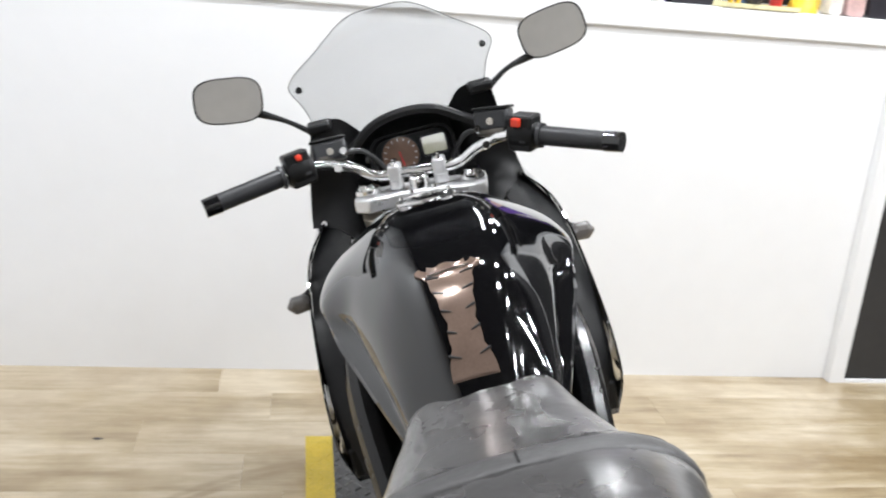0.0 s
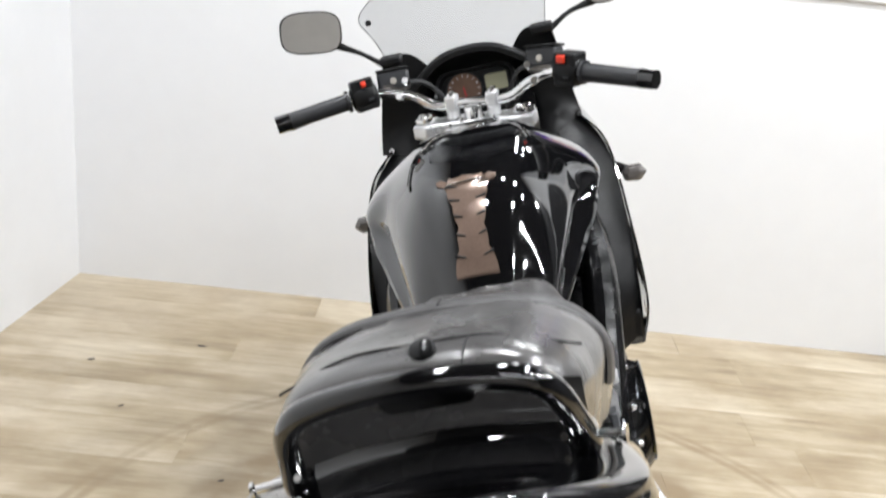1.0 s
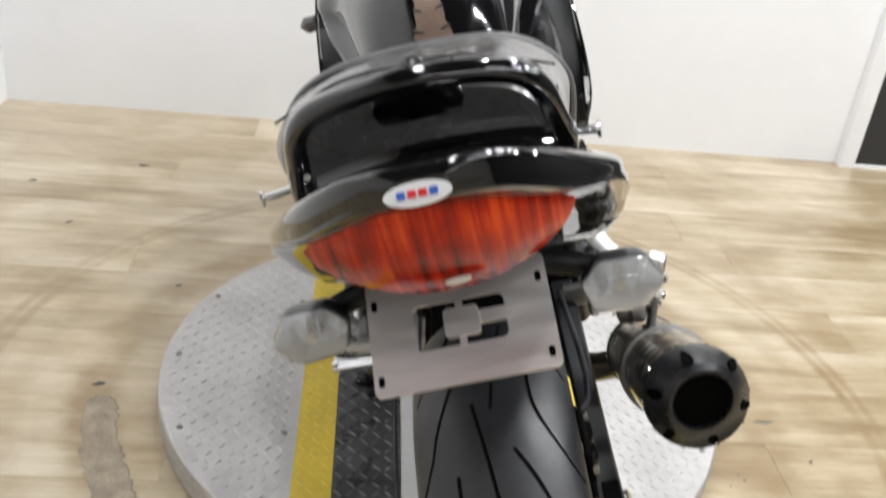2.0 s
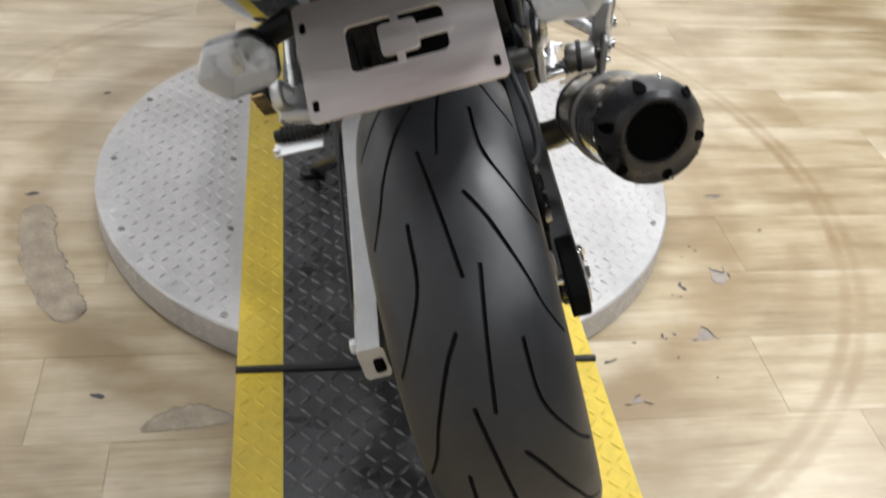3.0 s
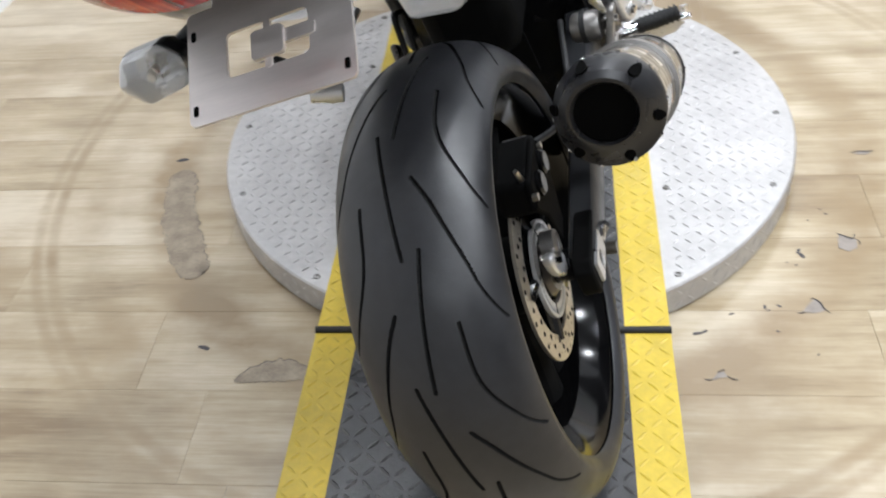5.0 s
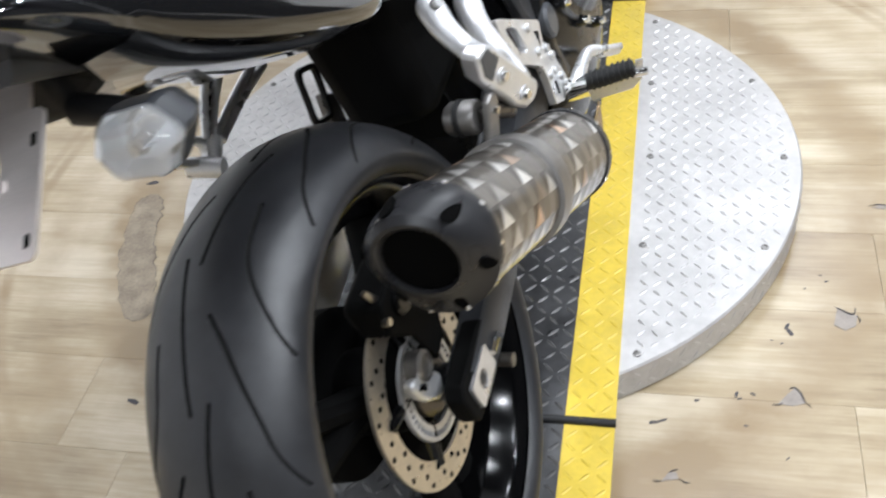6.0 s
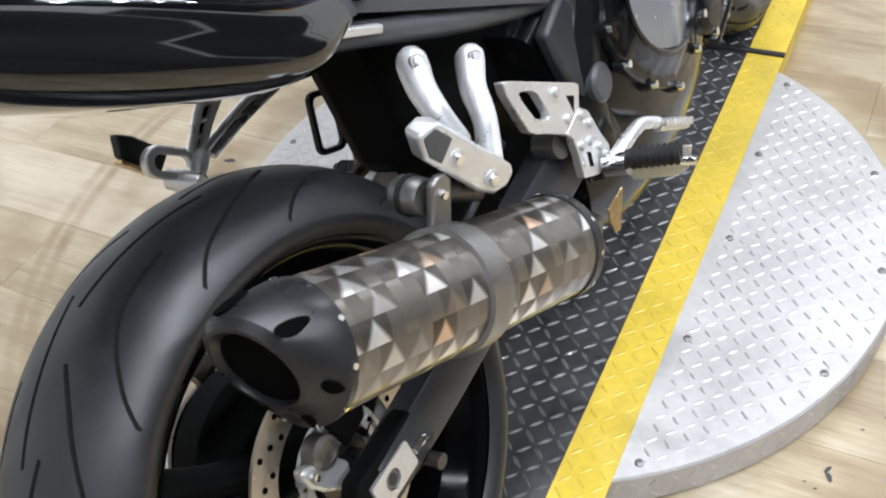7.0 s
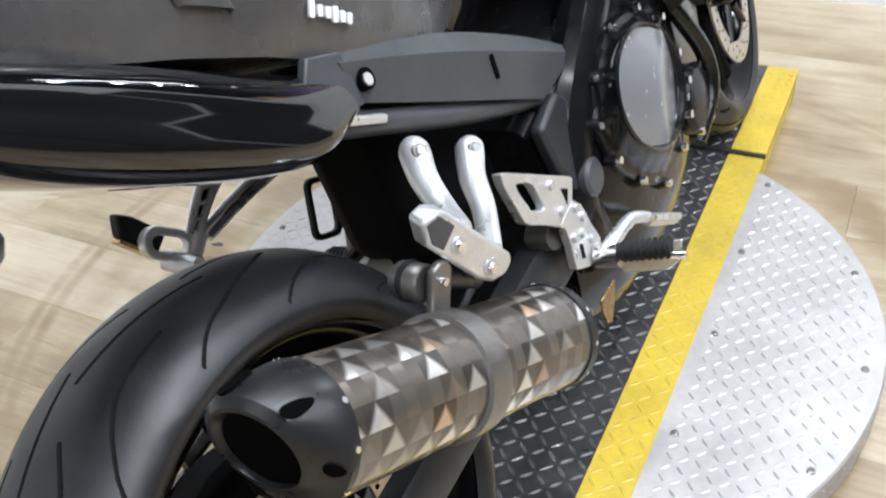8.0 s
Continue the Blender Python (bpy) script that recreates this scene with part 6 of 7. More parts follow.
# ---- fairing ----
for side in (-1, 1):
    bm = bmesh.new()
    g = [[(side * u, v, w) for v, u, w in row] for row in (
        ((0.99, 0.196, 0.865), (1.1, 0.196, 0.872), (1.22, 0.17, 0.87), (1.36, 0.1, 0.86)),
        ((0.88, 0.24, 0.815), (1.03, 0.238, 0.8), (1.2, 0.21, 0.78), (1.42, 0.11, 0.76)),
        ((0.71, 0.25, 0.69), (0.93, 0.262, 0.67), (1.15, 0.24, 0.66), (1.4, 0.14, 0.64)),
        ((0.655, 0.252, 0.57), (0.86, 0.262, 0.56), (1.08, 0.235, 0.545), (1.3, 0.15, 0.53)),
        ((0.675, 0.235, 0.48), (0.8, 0.232, 0.49), (0.95, 0.22, 0.49), (1.16, 0.16, 0.48)))]
    shell(bm, g, 0.004 * side, 5, 5)
    fairing = part("side_fairing", bm, GLOSS, bike, "gloss black side fairing")
    bm = bmesh.new()
    prism(bm, [(0.655, 0.555), (0.71, 0.56), (0.725, 0.48), (0.69, 0.47), (0.66, 0.5)], 0.03, axes((side * 0.222, 0, 0), (0, 1, 0), (0, 0, 1)))
    part("fairing_end", bm, SATIN, fairing, "black fairing end moulding", bevel=0.006)
    # inner side of the cockpit, from the mirror base down past the screw
    wide = 0.023 if side < 0 else 0.006
    bm = bmesh.new()
    g = [[(side * u, v, w) for u, v, w in row] for row in (
        ((0.172, 0.985, 1.035), (0.15, 1.0, 1.05), (0.115, 1.01, 1.045), (0.085, 1.02, 1.01)),
        ((0.18 + wide * 0.6, 1.0, 0.97), (0.15, 1.01, 0.97), (0.115, 1.015, 0.965), (0.09, 1.03, 0.95)),
        ((0.19 + wide, 1.01, 0.9), (0.16, 1.01, 0.9), (0.125, 1.01, 0.89), (0.095, 1.02, 0.87)),
        ((0.2 + wide, 1.01, 0.85), (0.175, 0.97, 0.85), (0.14, 0.93, 0.83), (0.11, 0.9, 0.8)))]
    shell(bm, g, -0.004 * side, 4, 4)
    inner = part("cockpit_panel", bm, SATIN, bike, "satin black inner cockpit panel")
    bm = bmesh.new()
    g = [[(side * u, v, w) for u, v, w in row] for row in (
        ((0.198, 1.02, 0.855), (0.175, 0.97, 0.852), (0.15, 0.9, 0.85)),
        ((0.235, 0.9, 0.81), (0.21, 0.87, 0.8), (0.17, 0.82, 0.79)),
        ((0.243, 0.76, 0.73), (0.22, 0.74, 0.71), (0.18, 0.7, 0.69)),
        ((0.242, 0.68, 0.62), (0.225, 0.66, 0.6), (0.19, 0.64, 0.58)),
        ((0.238, 0.67, 0.52), (0.22, 0.66, 0.5), (0.19, 0.65, 0.48)))]
    shell(bm, g, -0.004 * side, 4, 4)
    infill = part("fairing_infill", bm, SATIN, bike, "dark grey fairing infill panel")
    part("infill_screw", rod(bmesh.new(), (side * 0.197, 1.0, 0.856), (side * 0.1975, 0.986, 0.861), 0.007, 0.0055, 12), CHROME, infill)
    # mirror
    base = Vector((side * 0.172, 0.985, 1.04))
    head = Vector((0.309, 1.0, 1.11) if side > 0 else (-0.303, 1.0, 1.131))
    mm = axes(head, (side, -0.08 * side * side, 0.16), (-0.12 * side, 0.12, 1))
    bm = bmesh.new()
    tube(bm, [base, base.lerp(head, 0.3) + Vector((0, 0.004, 0.002)), head + mm.to_3x3() @ Vector((-0.05, -0.03, 0)) + Vector((0, 0.01, 0))], [0.0062, 0.0048, 0.0085], 12, 5)
    mirror = part("mirror", bm, SATIN, bike, "black rear-view mirror on a slim stalk")
    face = [(0.065 * (1.0 if x > 0 else 0.95) * math.copysign(abs(x) ** 0.62, x), 0.0425 * math.copysign(abs(y) ** 0.62, y)) for x, y in ((math.cos(a), math.sin(a)) for a in np.arange(40) * 2 * math.pi / 40)]
    sgn = -1 if (mm.to_3x3() @ Vector((0, 0, 1))).y > 0 else 1
    bm = bmesh.new()
    prism(bm, [(x * 0.95, y * 0.94) for x, y in face], 0.002, mm @ pose(0, 0, sgn * 0.003))
    part("glass", bm, MIRROR, mirror, "clear mirror glass")
    bm = bmesh.new()
    rows = sheet(bm, [[mm @ Vector((x * k, y * k, sgn * h)) for x, y in face] for k, h in ((0.95, 0.0015), (0.96, 0.005), (1.0, 0.004), (0.98, -0.01), (0.8, -0.03), (0.4, -0.04))], closed=True)
    bm.faces.new(rows[-1])
    part("mirror_shell", bm, SATIN, mirror)
    bm = bmesh.new()
    box(bm, (side * 0.155, 0.99, 1.045), (0.045, 0.05, 0.018))
    part("mirror_foot", bm, SATIN, mirror, bevel=0.005)

# nose and headlamp block ahead of the dash
part("nose_cowl", loft([(1.04, [(0, 0.93), (0.08, 0.93), (0.14, 0.92), (0.165, 0.9), (0.18, 0.86), (0.17, 0.8)]),
                        (1.15, [(0, 0.955), (0.08, 0.95), (0.14, 0.93), (0.17, 0.9), (0.18, 0.85), (0.16, 0.76)]),
                        (1.3, [(0, 0.93), (0.07, 0.925), (0.12, 0.905), (0.15, 0.87), (0.15, 0.8), (0.12, 0.72)]),
                        (1.43, [(0, 0.86), (0.04, 0.855), (0.07, 0.83), (0.09, 0.8), (0.09, 0.75), (0.07, 0.7)])], 5, 4), GLOSS, bike, "gloss black nose cowl")
# windscreen
bm = bmesh.new()
half = (((0.0, 1.15, 0.985), (0.08, 1.12, 0.99), (0.157, 1.03, 1.005)),
        ((0.0, 1.03, 1.085), (0.085, 1.0, 1.088), (0.168, 0.925, 1.095)),
        ((0.0, 0.95, 1.15), (0.08, 0.925, 1.15), (0.177, 0.86, 1.148)),
        ((0.0, 0.87, 1.205), (0.06, 0.858, 1.202), (0.118, 0.838, 1.194)),
        ((0.0, 0.812, 1.243), (0.03, 0.812, 1.242), (0.055, 0.814, 1.237)))
shell(bm, [[(-u, v, w) for u, v, w in r[:0:-1]] + list(r) for r in half], 0.003, 5, 4)
screen = part("windscreen", bm, SCREEN, bike, "clear windscreen with a light smoke tint")
screen.visible_shadow = False
edge = [(-0.157, 1.03, 1.005), (-0.168, 0.925, 1.095), (-0.177, 0.86, 1.148), (-0.118, 0.838, 1.194), (-0.055, 0.814, 1.237), (0, 0.812, 1.243)]
part("screen_edge", tube(bmesh.new(), edge + [(-x, v, w) for x, v, w in edge[-2::-1]], 0.0009, 6, 5), MATTE, screen, "dark screen edge")
for side in (-1, 1):
    bm = bmesh.new()
    lathe(bm, [(0.005, -0.003), (0.0062, 0.0), (0.0062, 0.002), (0.004, 0.004), (0.0, 0.004)], (side * 0.163, 0.872, 1.135), (side * 0.4, -0.75, 0.45), 18)
    part("screen_screw", bm, SATIN, screen)

# ---- dash ----
dash_m = axes((0.004, 0.992, 0.952), (1, 0, 0), (0, 0.35, 0.94))
bm = bmesh.new()
rows = sheet(bm, [[dash_m @ Vector((x * k, y * k + o, -h)) for x, y in rounded(0.165, 0.085, 0.03, 8)] for k, h, o in ((0.86, 0.0, 0), (0.92, -0.012, 0), (1.0, -0.012, 0), (1.05, 0.03, 0), (0.9, 0.06, 0))], closed=True)
bm.faces.new(rows[0])
bm.faces.new(rows[-1])
dash = part("instrument_panel", bm, SATIN, bike, "black instrument panel with a round dial and a screen")
out = 1 if (dash_m.to_3x3() @ Vector((0, 0, 1))).y < 0 else -1
bm = bmesh.new()
prism(bm, [(0.035 * math.cos(a), 0.035 * math.sin(a)) for a in np.arange(36) * 2 * math.pi / 36], 0.006, dash_m @ pose(-0.025, 0, out * 0.004))
dial = part("tachometer", bm, DIAL, dash, "brown-tinted round tachometer")
bm = bmesh.new()
for k in range(13):
    a = radians(225 - k * 22.5)
    prism(bm, rounded(0.0012, 0.005, 0.0005, 2), 0.001, dash_m @ pose(-0.025 + 0.0295 * math.cos(a), 0.0295 * math.sin(a), out * 0.0076, 0, 0, math.degrees(a) - 90))
part("dial_marks", bm, WHITE_PRINT, dial)
bm = bmesh.new()
prism(bm, rounded(0.0018, 0.034, 0.0008, 2), 0.001, dash_m @ pose(-0.024, -0.01, out * 0.0082, 0, 0, 8))
part("needle", bm, RED_PRINT, dial)
bm = bmesh.new()
framed(bm, [(0.0375 * math.cos(a), 0.0375 * math.sin(a)) for a in np.arange(36) * 2 * math.pi / 36], [(0.035 * math.cos(a), 0.035 * math.sin(a)) for a in np.arange(36) * 2 * math.pi / 36], 0.008, dash_m @ pose(-0.025, 0, out * 0.005))
part("bezel", bm, ROD, dial)
bm = bmesh.new()
prism(bm, rounded(0.045, 0.034, 0.004), 0.004, dash_m @ pose(0.042, 0.006, out * 0.003))
lcd = part("display", bm, LCD, dash, "pale greenish display")
bm = bmesh.new()
framed(bm, rounded(0.052, 0.041, 0.006), rounded(0.045, 0.034, 0.004), 0.007, dash_m @ pose(0.042, 0.006, out * 0.003))
part("display_frame", bm, ROD, lcd)
bm = bmesh.new()
hood = [(-0.148, 0.975), (-0.115, 0.993), (-0.06, 1.031), (0, 1.043), (0.06, 1.035), (0.115, 1.003), (0.148, 0.985)]
shell(bm, [[(x * k, v, w + d) for x, w in hood] for v, k, d in ((0.951, 0.95, -0.011), (0.955, 1.0, 0.0), (1.0, 1.02, -0.016), (1.08, 1.04, -0.07))], 0.005)
part("dash_hood", bm, SATIN, bike, "satin black arched dash hood")
bm = bmesh.new()
shell(bm, [[(-0.115, v, w), (-0.05, v + 0.01, w - 0.004), (0.05, v + 0.01, w - 0.004), (0.115, v, w)] for v, w in ((1.03, 0.93), (0.99, 0.89), (0.94, 0.855), (0.86, 0.83))], 0.004)
part("dash_apron", bm, SATIN, bike, "satin black panel below the dash")

# ---- bars, clamps and controls, turned a little to the right ----
steer = Matrix.Translation((0, 0.852, 0.945)) @ Matrix.Rotation(radians(-11.0), 4, Vector((0, -0.42, 0.906))) @ Matrix.Rotation(radians(-1.6), 4, "Y")


def S(x, y, z):
    return steer @ Vector((x, y, z))


path = [(0.0, 0, 0.008), (0.07, 0, 0.008), (0.11, -0.004, 0.03), (0.155, -0.022, 0.048), (0.2, -0.048, 0.05), (0.28, -0.09, 0.04), (0.34, -0.122, 0.032)]
bm = bmesh.new()
tube(bm, [S(-x, y, z) for x, y, z in path[:0:-1]] + [S(*p) for p in path], 0.0098, 16, 5)
bars = part("handlebar", bm, CHROME, bike, "bare alloy tubular handlebar")
for side in (-1, 1):
    grip0, grip1, tip = S(side * 0.222, -0.0595, 0.0475), S(side * 0.325, -0.114, 0.0338), S(side * 0.35, -0.127, 0.0308)
    bm = bmesh.new()
    rod(bm, grip0, grip1, 0.0165, 0.0158, 20)
    grip = part("grip", bm, RUBBER, bars, "black rubber grip")
    part("grip_flange", rod(bmesh.new(), grip0, grip0.lerp(grip1, 0.05), 0.021, n=20), RUBBER, grip)
    part("bar_end", rod(bmesh.new(), grip1, tip, 0.0172, 0.0165, 20), GLOSS, grip, "gloss black bar end weight")
    # switch housing
    c = S(side * 0.197, -0.043, 0.05)
    d = (grip1 - grip0).normalized()
    hm = axes(c, d * side, (0, 0.1, 1))
    bm = bmesh.new()
    lathe(bm, [(0.02, -0.026), (0.026, -0.02), (0.027, 0.012), (0.021, 0.026)], c, d, 18)
    box(bm, (0, 0.004, 0.0), (0.044, 0.06, 0.042), hm)
    house = part("switch_housing", bm, SATIN, bars, "black switch housing", bevel=0.004)
    bm = bmesh.new()
    box(bm, (-0.004 if side > 0 else 0.002, 0.024, -0.022 * (1 if side > 0 else 1) * (1 if (hm.to_3x3() @ Vector((0, 0, 1))).y > 0 else -1)), (0.016, 0.014, 0.012) if side > 0 else (0.01, 0.01, 0.01), hm)
    part("red_switch", bm, RED_SWITCH, house, "red rocker switch", bevel=0.002)
    bm = bmesh.new()
    box(bm, (0.008, -0.006, 0.022 if (hm.to_3x3() @ Vector((0, 0, 1))).y < 0 else -0.022), (0.012, 0.008, 0.008), hm)
    part("button", bm, MATTE, house, bevel=0.002)
    # fluid reservoir and lever
    rc = S(side * 0.148, 0.0, 0.066 if side < 0 else 0.074)
    rm = axes(rc, S(side, -0.3, 0) - S(0, 0, 0), (0, 0.25, 1))
    bm = bmesh.new()
    box(bm, (0, 0, 0), (0.062, 0.036, 0.042), rm)
    res = part("fluid_reservoir", bm, MATTE, bars, "dark grey fluid reservoir", bevel=0.006)
    bm = bmesh.new()
    box(bm, (0, 0.02, 0), (0.064, 0.005, 0.044), rm)
    part("reservoir_lid", bm, SATIN, res, bevel=0.002)
    zf = -1 if (rm.to_3x3() @ Vector((0, 0, 1))).y > 0 else 1
    part("sight_glass", rod(bmesh.new(), rm @ Vector((0, -0.002, zf * 0.02)), rm @ Vector((0, -0.002, zf * 0.024)), 0.0062, n=16), STEEL, res)
    bm = bmesh.new()
    rod(bm, S(side * 0.12, 0.0, 0.06), S(side * 0.165, -0.02, 0.055), 0.012, n=12)
    part("master_cylinder", bm, DARK_STEEL, res)
    for px_, py_, pz_ in ((0.118, -0.014, 0.062), (0.13, -0.03, 0.036)):
        bm = bmesh.new()
        rod(bm, S(side * px_, py_, pz_), S(side * px_, py_ - 0.01, pz_ + 0.006), 0.0065, n=10)
        part("clamp_bolt", bm, CHROME, bars)
    bm = bmesh.new()
    tube(bm, [S(side * 0.175, 0.012, 0.045), S(side * 0.22, 0.0, 0.035), S(side * 0.29, -0.04, 0.022), S(side * 0.348, -0.075, 0.012)], [0.009, 0.007, 0.006, 0.008], 10, 5, 0.7)
    part("hand_lever", bm, SATIN, bars, "black hand lever")
    # riser
    bm = bmesh.new()
    rod(bm, S(side * 0.04, -0.004, -0.022), S(side * 0.04, 0, 0.0), 0.013, n=18)
    box(bm, (side * 0.04, 0, 0.01), (0.022, 0.034, 0.03), steer)
    part("riser", bm, ALLOY, bars, "polished bar riser", bevel=0.004)
    bm = bmesh.new()
    for yy in (-0.01, 0.01):
        rod(bm, S(side * 0.04, yy, 0.024), S(side * 0.04, yy, 0.031), 0.0055, n=8)
    part("riser_bolt", bm, CHROME, bars)
    bm = bmesh.new()
    tube(bm, [S(side * 0.12, 0.0, 0.06), S(side * 0.09, 0.02, 0.05), S(side * 0.06, 0.05, 0.0), S(side * 0.05, 0.07, -0.06)], 0.0045, 8, 5)
    part("hose", bm, ROD, bars, "black rubber hose")
yoke_out = [(-0.118, -0.03), (-0.09, -0.045), (-0.03, -0.03), (0.03, -0.03), (0.09, -0.045), (0.118, -0.03), (0.118, 0.022), (0.08, 0.034), (0.0, 0.045), (-0.08, 0.034), (-0.118, 0.022)]
bm = bmesh.new()
prism(bm, yoke_out, 0.026, steer @ pose(0, 0, -0.035))
turned = [front_wheel]
yoke = part("top_yoke", bm, ALLOY, bike, "bare alloy top fork yoke", bevel=0.004)
for side in (-1, 1):
    bm = bmesh.new()
    lathe(bm, [(0.023, -0.02), (0.023, -0.012), (0.018, -0.01), (0.012, -0.004), (0.0, -0.004)], S(side * 0.095, 0, 0), steer.to_3x3() @ Vector((0, 0, 1)), 28)
    part("fork_cap", bm, CHROME, yoke, "polished fork cap")
    bm = bmesh.new()
    a, b = Vector((side * 0.095, 0.856, 0.9)), Vector((side * 0.095, 1.225, 0.3))
    rod(bm, a, a.lerp(b, 0.5), 0.0215, n=20)
    rod(bm, a.lerp(b, 0.45), b, 0.028, n=20)
    turned.append(part("fork_leg", bm, STEEL, bike, "steel fork leg"))
bm = bmesh.new()
lathe(bm, [(0.018, -0.024), (0.018, -0.004), (0.014, 0.0), (0.0, 0.0)], S(0, -0.005, 0), steer.to_3x3() @ Vector((0, 0, 1)), 24)
part("ignition_lock", bm, CHROME, yoke, "polished ignition lock")
bm = bmesh.new()
grid = []
for k in range(13):
    a = radians(20 + 150 * k / 12)
    grid.append([(x, FRONT[1] + (0.305 - 0.03 * abs(x) / 0.07) * math.cos(a), FRONT[2] + (0.305 - 0.03 * abs(x) / 0.07) * math.sin(a)) for x in (-0.07, -0.045, 0, 0.045, 0.07)])
shell(bm, grid, 0.003, 2, 3)
turned.append(part("front_mudguard", bm, GLOSS, bike, "gloss black front mudguard"))
for side in (-1, 1):
    bm = bmesh.new()
    box(bm, (side * 0.085, FRONT[1] - 0.11, FRONT[2] + 0.06), (0.045, 0.05, 0.1))
    turned.append(part("front_caliper", bm, FRAME_BLACK, bike, "black front brake caliper", bevel=0.01))
head = Vector((0, 0.852, 0.945))
for ob in turned:
    ob.matrix_basis = Matrix.Translation(head) @ Matrix.Rotation(radians(6.0), 4, Vector((0, -0.42, 0.906))) @ Matrix.Translation(-head)

# ---- floor: a dark bed and separate planks, each an object on a shared mesh ----
floor = block("floor", (-2.6, -4.75, -0.06), (4.65, 6.4, -0.0045), ROD, "pale oak plank floor with worn tyre rings", bevel=0)


def plank_mesh(length, width):
    vs, c = [], 0.0003
    for z, k in ((-0.0045, 0), (-0.0008, 0), (0.0, c)):
        vs += [(k, k, z), (length - k, k, z), (length - k, width - k, z), (k, width - k, z)]
    fs = [(8, 9, 10, 11)] + [(4 * a + i, 4 * a + (i + 1) % 4, 4 * a + 4 + (i + 1) % 4, 4 * a + 4 + i) for a in (0, 1) for i in range(4)]
    me = bpy.data.meshes.new("plank")
    me.from_pydata(vs, [], fs)
    me.materials.append(PLANK)
    return me


PL, PW = 1.22, 0.182
plank = plank_mesh(PL - 0.0002, PW - 0.0002)
rng = random.Random(4)
for j in range(37):
    y = 2.11 - (j + 1) * PW
    x = -2.7 - rng.random() * PL
    while x < 4.6:
        x0, x1 = max(x, -2.59), min(x + PL, 4.64)
        if x1 - x0 > 0.03:
            ob = new("plank", plank if x1 - x0 > PL - 0.001 else plank_mesh(x1 - x0 - 0.0002, PW - 0.0002))
            ob.location = (x0, y, 0)
            ob.parent = floor
        x += PL

# chipped places: pale grey flakes with a broken dark edge, and small dark specks
def floor_flake(outline, edges):
    bm = bmesh.new()
    prism(bm, [(x, y) for x, y in outline], 0.0008, pose(0, 0, 0.0005))
    chip = part("floor_chip", bm, FLAKE, floor, "grey chip in the floor with a dark broken edge", smooth=0)
    for line in edges:
        pts = [(x, y, 0.0011) for x, y in line]
        part("chip_edge", tube(bmesh.new(), pts, [0.0005] + [0.0016 if k % 2 else 0.0011 for k in range(len(pts) - 2)] + [0.0004], 5, 2), SCUFF, chip)


floor_flake([(0.516, 0.103), (0.528, 0.119), (0.541, 0.134), (0.55, 0.122), (0.556, 0.108), (0.538, 0.101)],
            [[(0.534, 0.132), (0.541, 0.135), (0.55, 0.124), (0.553, 0.112), (0.562, 0.1)], [(0.508, 0.102), (0.517, 0.101), (0.523, 0.106)]])
floor_flake([(0.608, 0.262), (0.616, 0.297), (0.631, 0.287), (0.645, 0.284), (0.64, 0.262), (0.624, 0.252)],
            [[(0.613, 0.3), (0.62, 0.296), (0.633, 0.287), (0.641, 0.288), (0.643, 0.301)], [(0.644, 0.284), (0.648, 0.276), (0.646, 0.269)]])
floor_flake([(0.352, -0.044), (0.362, -0.029), (0.372, -0.027), (0.376, -0.038)],
            [[(0.34, -0.043), (0.347, -0.045), (0.353, -0.043)], [(0.362, -0.029), (0.37, -0.024), (0.374, -0.024)], [(0.376, -0.037), (0.384, -0.043), (0.392, -0.043)]])
floor_flake([(0.695, 0.538), (0.712, 0.546), (0.73, 0.541), (0.716, 0.534)], [[(0.69, 0.541), (0.705, 0.546), (0.718, 0.544), (0.736, 0.547)]])
rng = random.Random(9)
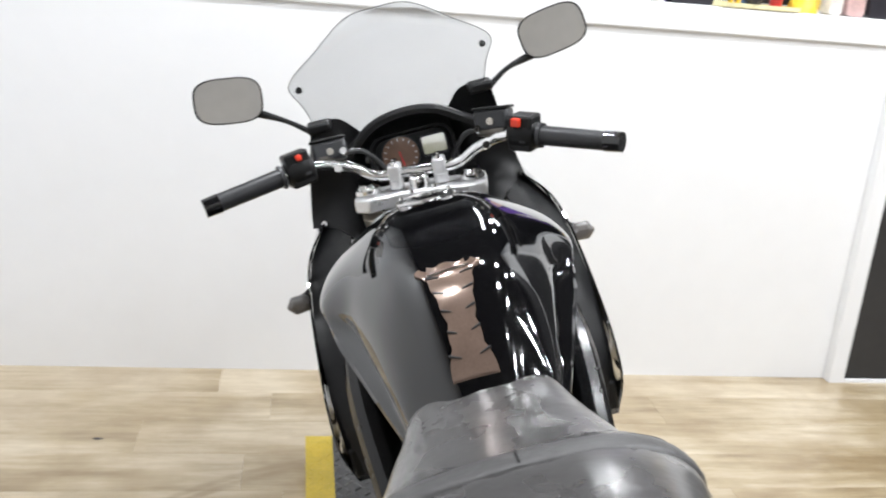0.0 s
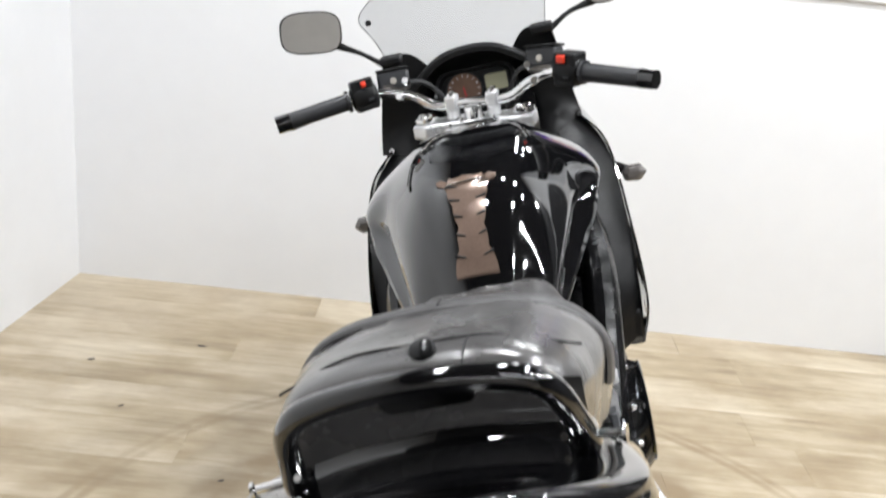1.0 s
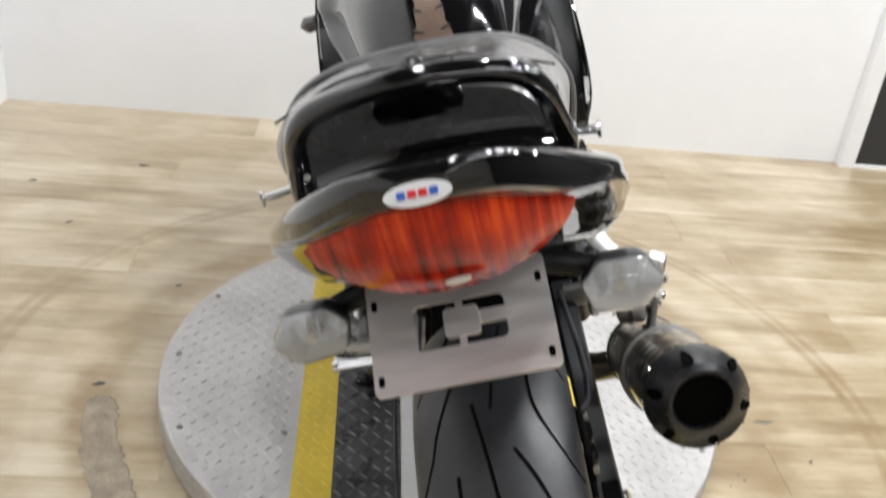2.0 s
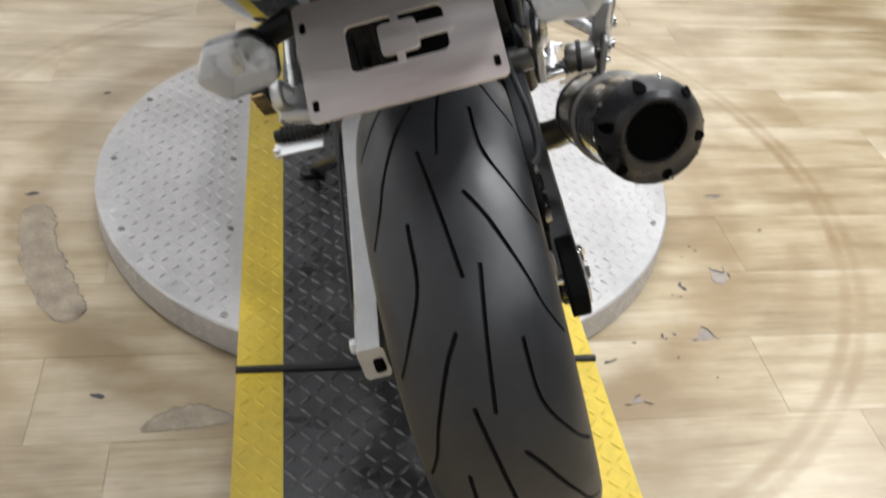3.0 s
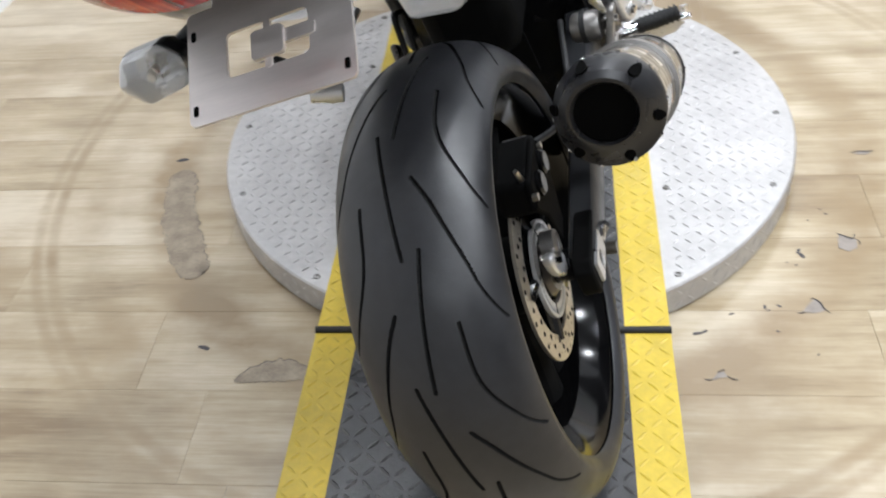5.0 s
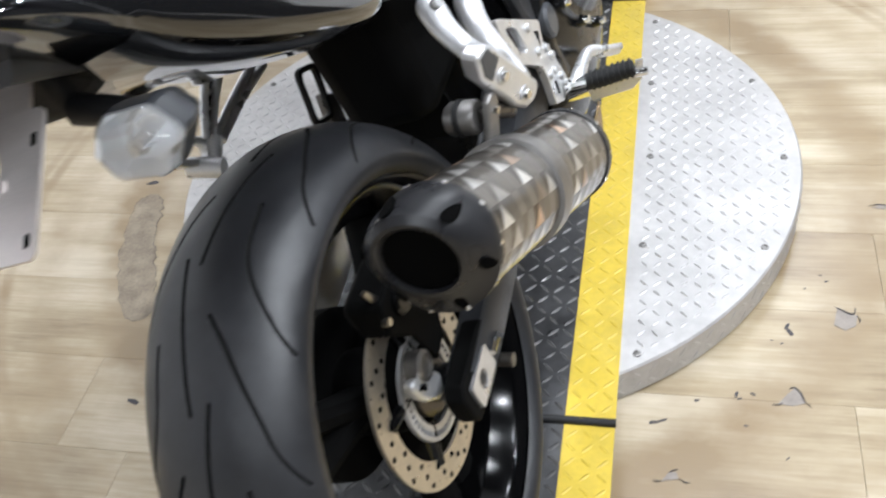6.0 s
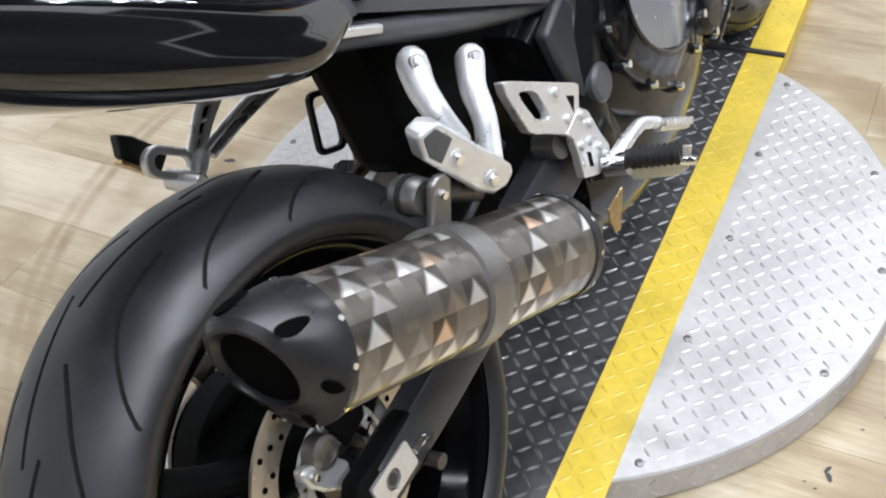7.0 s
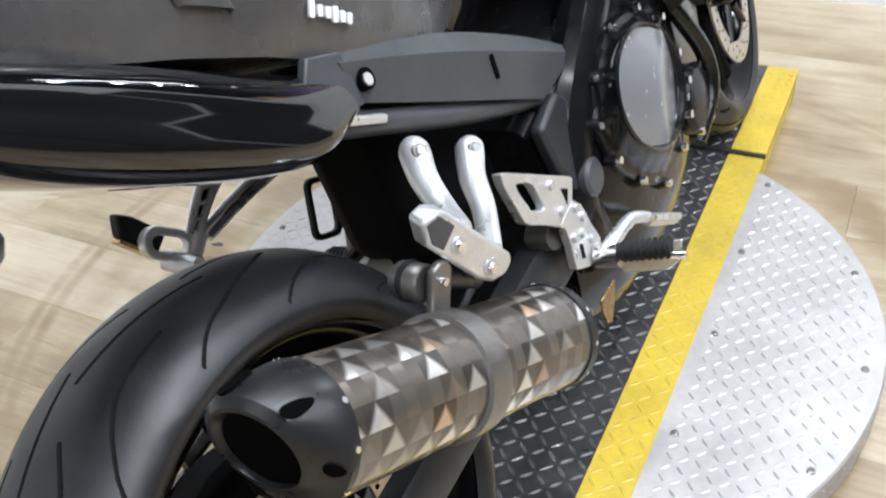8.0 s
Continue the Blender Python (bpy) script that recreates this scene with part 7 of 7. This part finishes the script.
for x, y, size, turn in ((0.538, 0.255, 0.016, 60), (0.541, 0.243, 0.02, -65), (0.513, 0.225, 0.006, 0), (0.528, 0.219, 0.007, 30), (0.458, 0.116, 0.013, 80), (0.462, 0.108, 0.008, 20), (0.482, 0.118, 0.01, -30), (0.339, 0.055, 0.018, 10), (0.352, 0.06, 0.013, 25), (0.524, 0.01, 0.007, 40),
                         (0.597, 0.369, 0.006, 0), (0.605, 0.356, 0.008, 0), (0.57, 0.338, 0.006, 30), (0.47, 0.06, 0.008, 0), (0.4, 0.1, 0.01, 15), (0.77, 0.42, 0.012, 30),
                         (-0.847, 1.64, 0.03, 0), (-1.124, 1.49, 0.025, 20), (-0.956, 1.255, 0.02, 40), (-0.703, 0.567, 0.03, 15), (-0.503, 0.02, 0.025, -20), (-0.618, 0.966, 0.02, 30)):
    bm = bmesh.new()
    ring = [(size * 0.5 * math.cos(a) * (0.7 + 0.5 * rng.random()), size * (0.13 + 0.12 * rng.random()) * math.sin(a)) for a in (0.0, 0.8, 1.6, 2.4, 3.1, 3.9, 4.7, 5.5)]
    prism(bm, ring, 0.0006, pose(x, y, 0.0004, 0, 0, turn))
    part("floor_speck", bm, SCUFF, floor, "small dark speck in the floor", smooth=0)


def worn_patch(points, seed, label):
    """A shallow worn patch with a ragged outline round a middle line of (x, y, half width)."""
    r = random.Random(seed)
    c = spline(np.array(points, float), 8)
    d = np.gradient(c[:, :2], axis=0)
    d /= np.maximum(np.linalg.norm(d, axis=1, keepdims=True), 1e-9)
    n = np.stack([-d[:, 1], d[:, 0]], axis=1)
    left = [(p[0] + q[0] * p[2] * (0.85 + 0.3 * r.random()), p[1] + q[1] * p[2] * (0.85 + 0.3 * r.random())) for p, q in zip(c, n)]
    right = [(p[0] - q[0] * p[2] * (0.85 + 0.3 * r.random()), p[1] - q[1] * p[2] * (0.85 + 0.3 * r.random())) for p, q in zip(c, n)]
    bm = bmesh.new()
    lo, hi = [bm.verts.new((x, y, 0.0009)) for x, y in left], [bm.verts.new((x, y, 0.0009)) for x, y in right]
    for k in range(len(lo) - 1):
        bm.faces.new((hi[k], hi[k + 1], lo[k + 1], lo[k]))
    worn = part("worn_patch", bm, WORN, floor, label, smooth=0)
    for k, side in enumerate((left, right)):
        edge = [(x, y, 0.001) for x, y in side]
        part("patch_edge", tube(bmesh.new(), edge[1:-1], 0.0005 if k == 0 else 0.0002, 5, 1), SCUFF, worn)


arc = lambda r, a: (r * math.cos(radians(a)), 0.592 + r * math.sin(radians(a)))
worn_patch([(*arc(0.69, a), w) for a, w in ((-175, 0.008), (-172, 0.03), (-163, 0.034), (-154, 0.036), (-147, 0.03), (-145, 0.006))], 1, "long worn patch rubbed grey by tyres")
worn_patch([(-0.43, -0.055, 0.004), (-0.4, -0.04, 0.018), (-0.36, -0.03, 0.024), (-0.32, -0.035, 0.016), (-0.29, -0.04, 0.004)], 2, "small dark worn patch beside the runway")
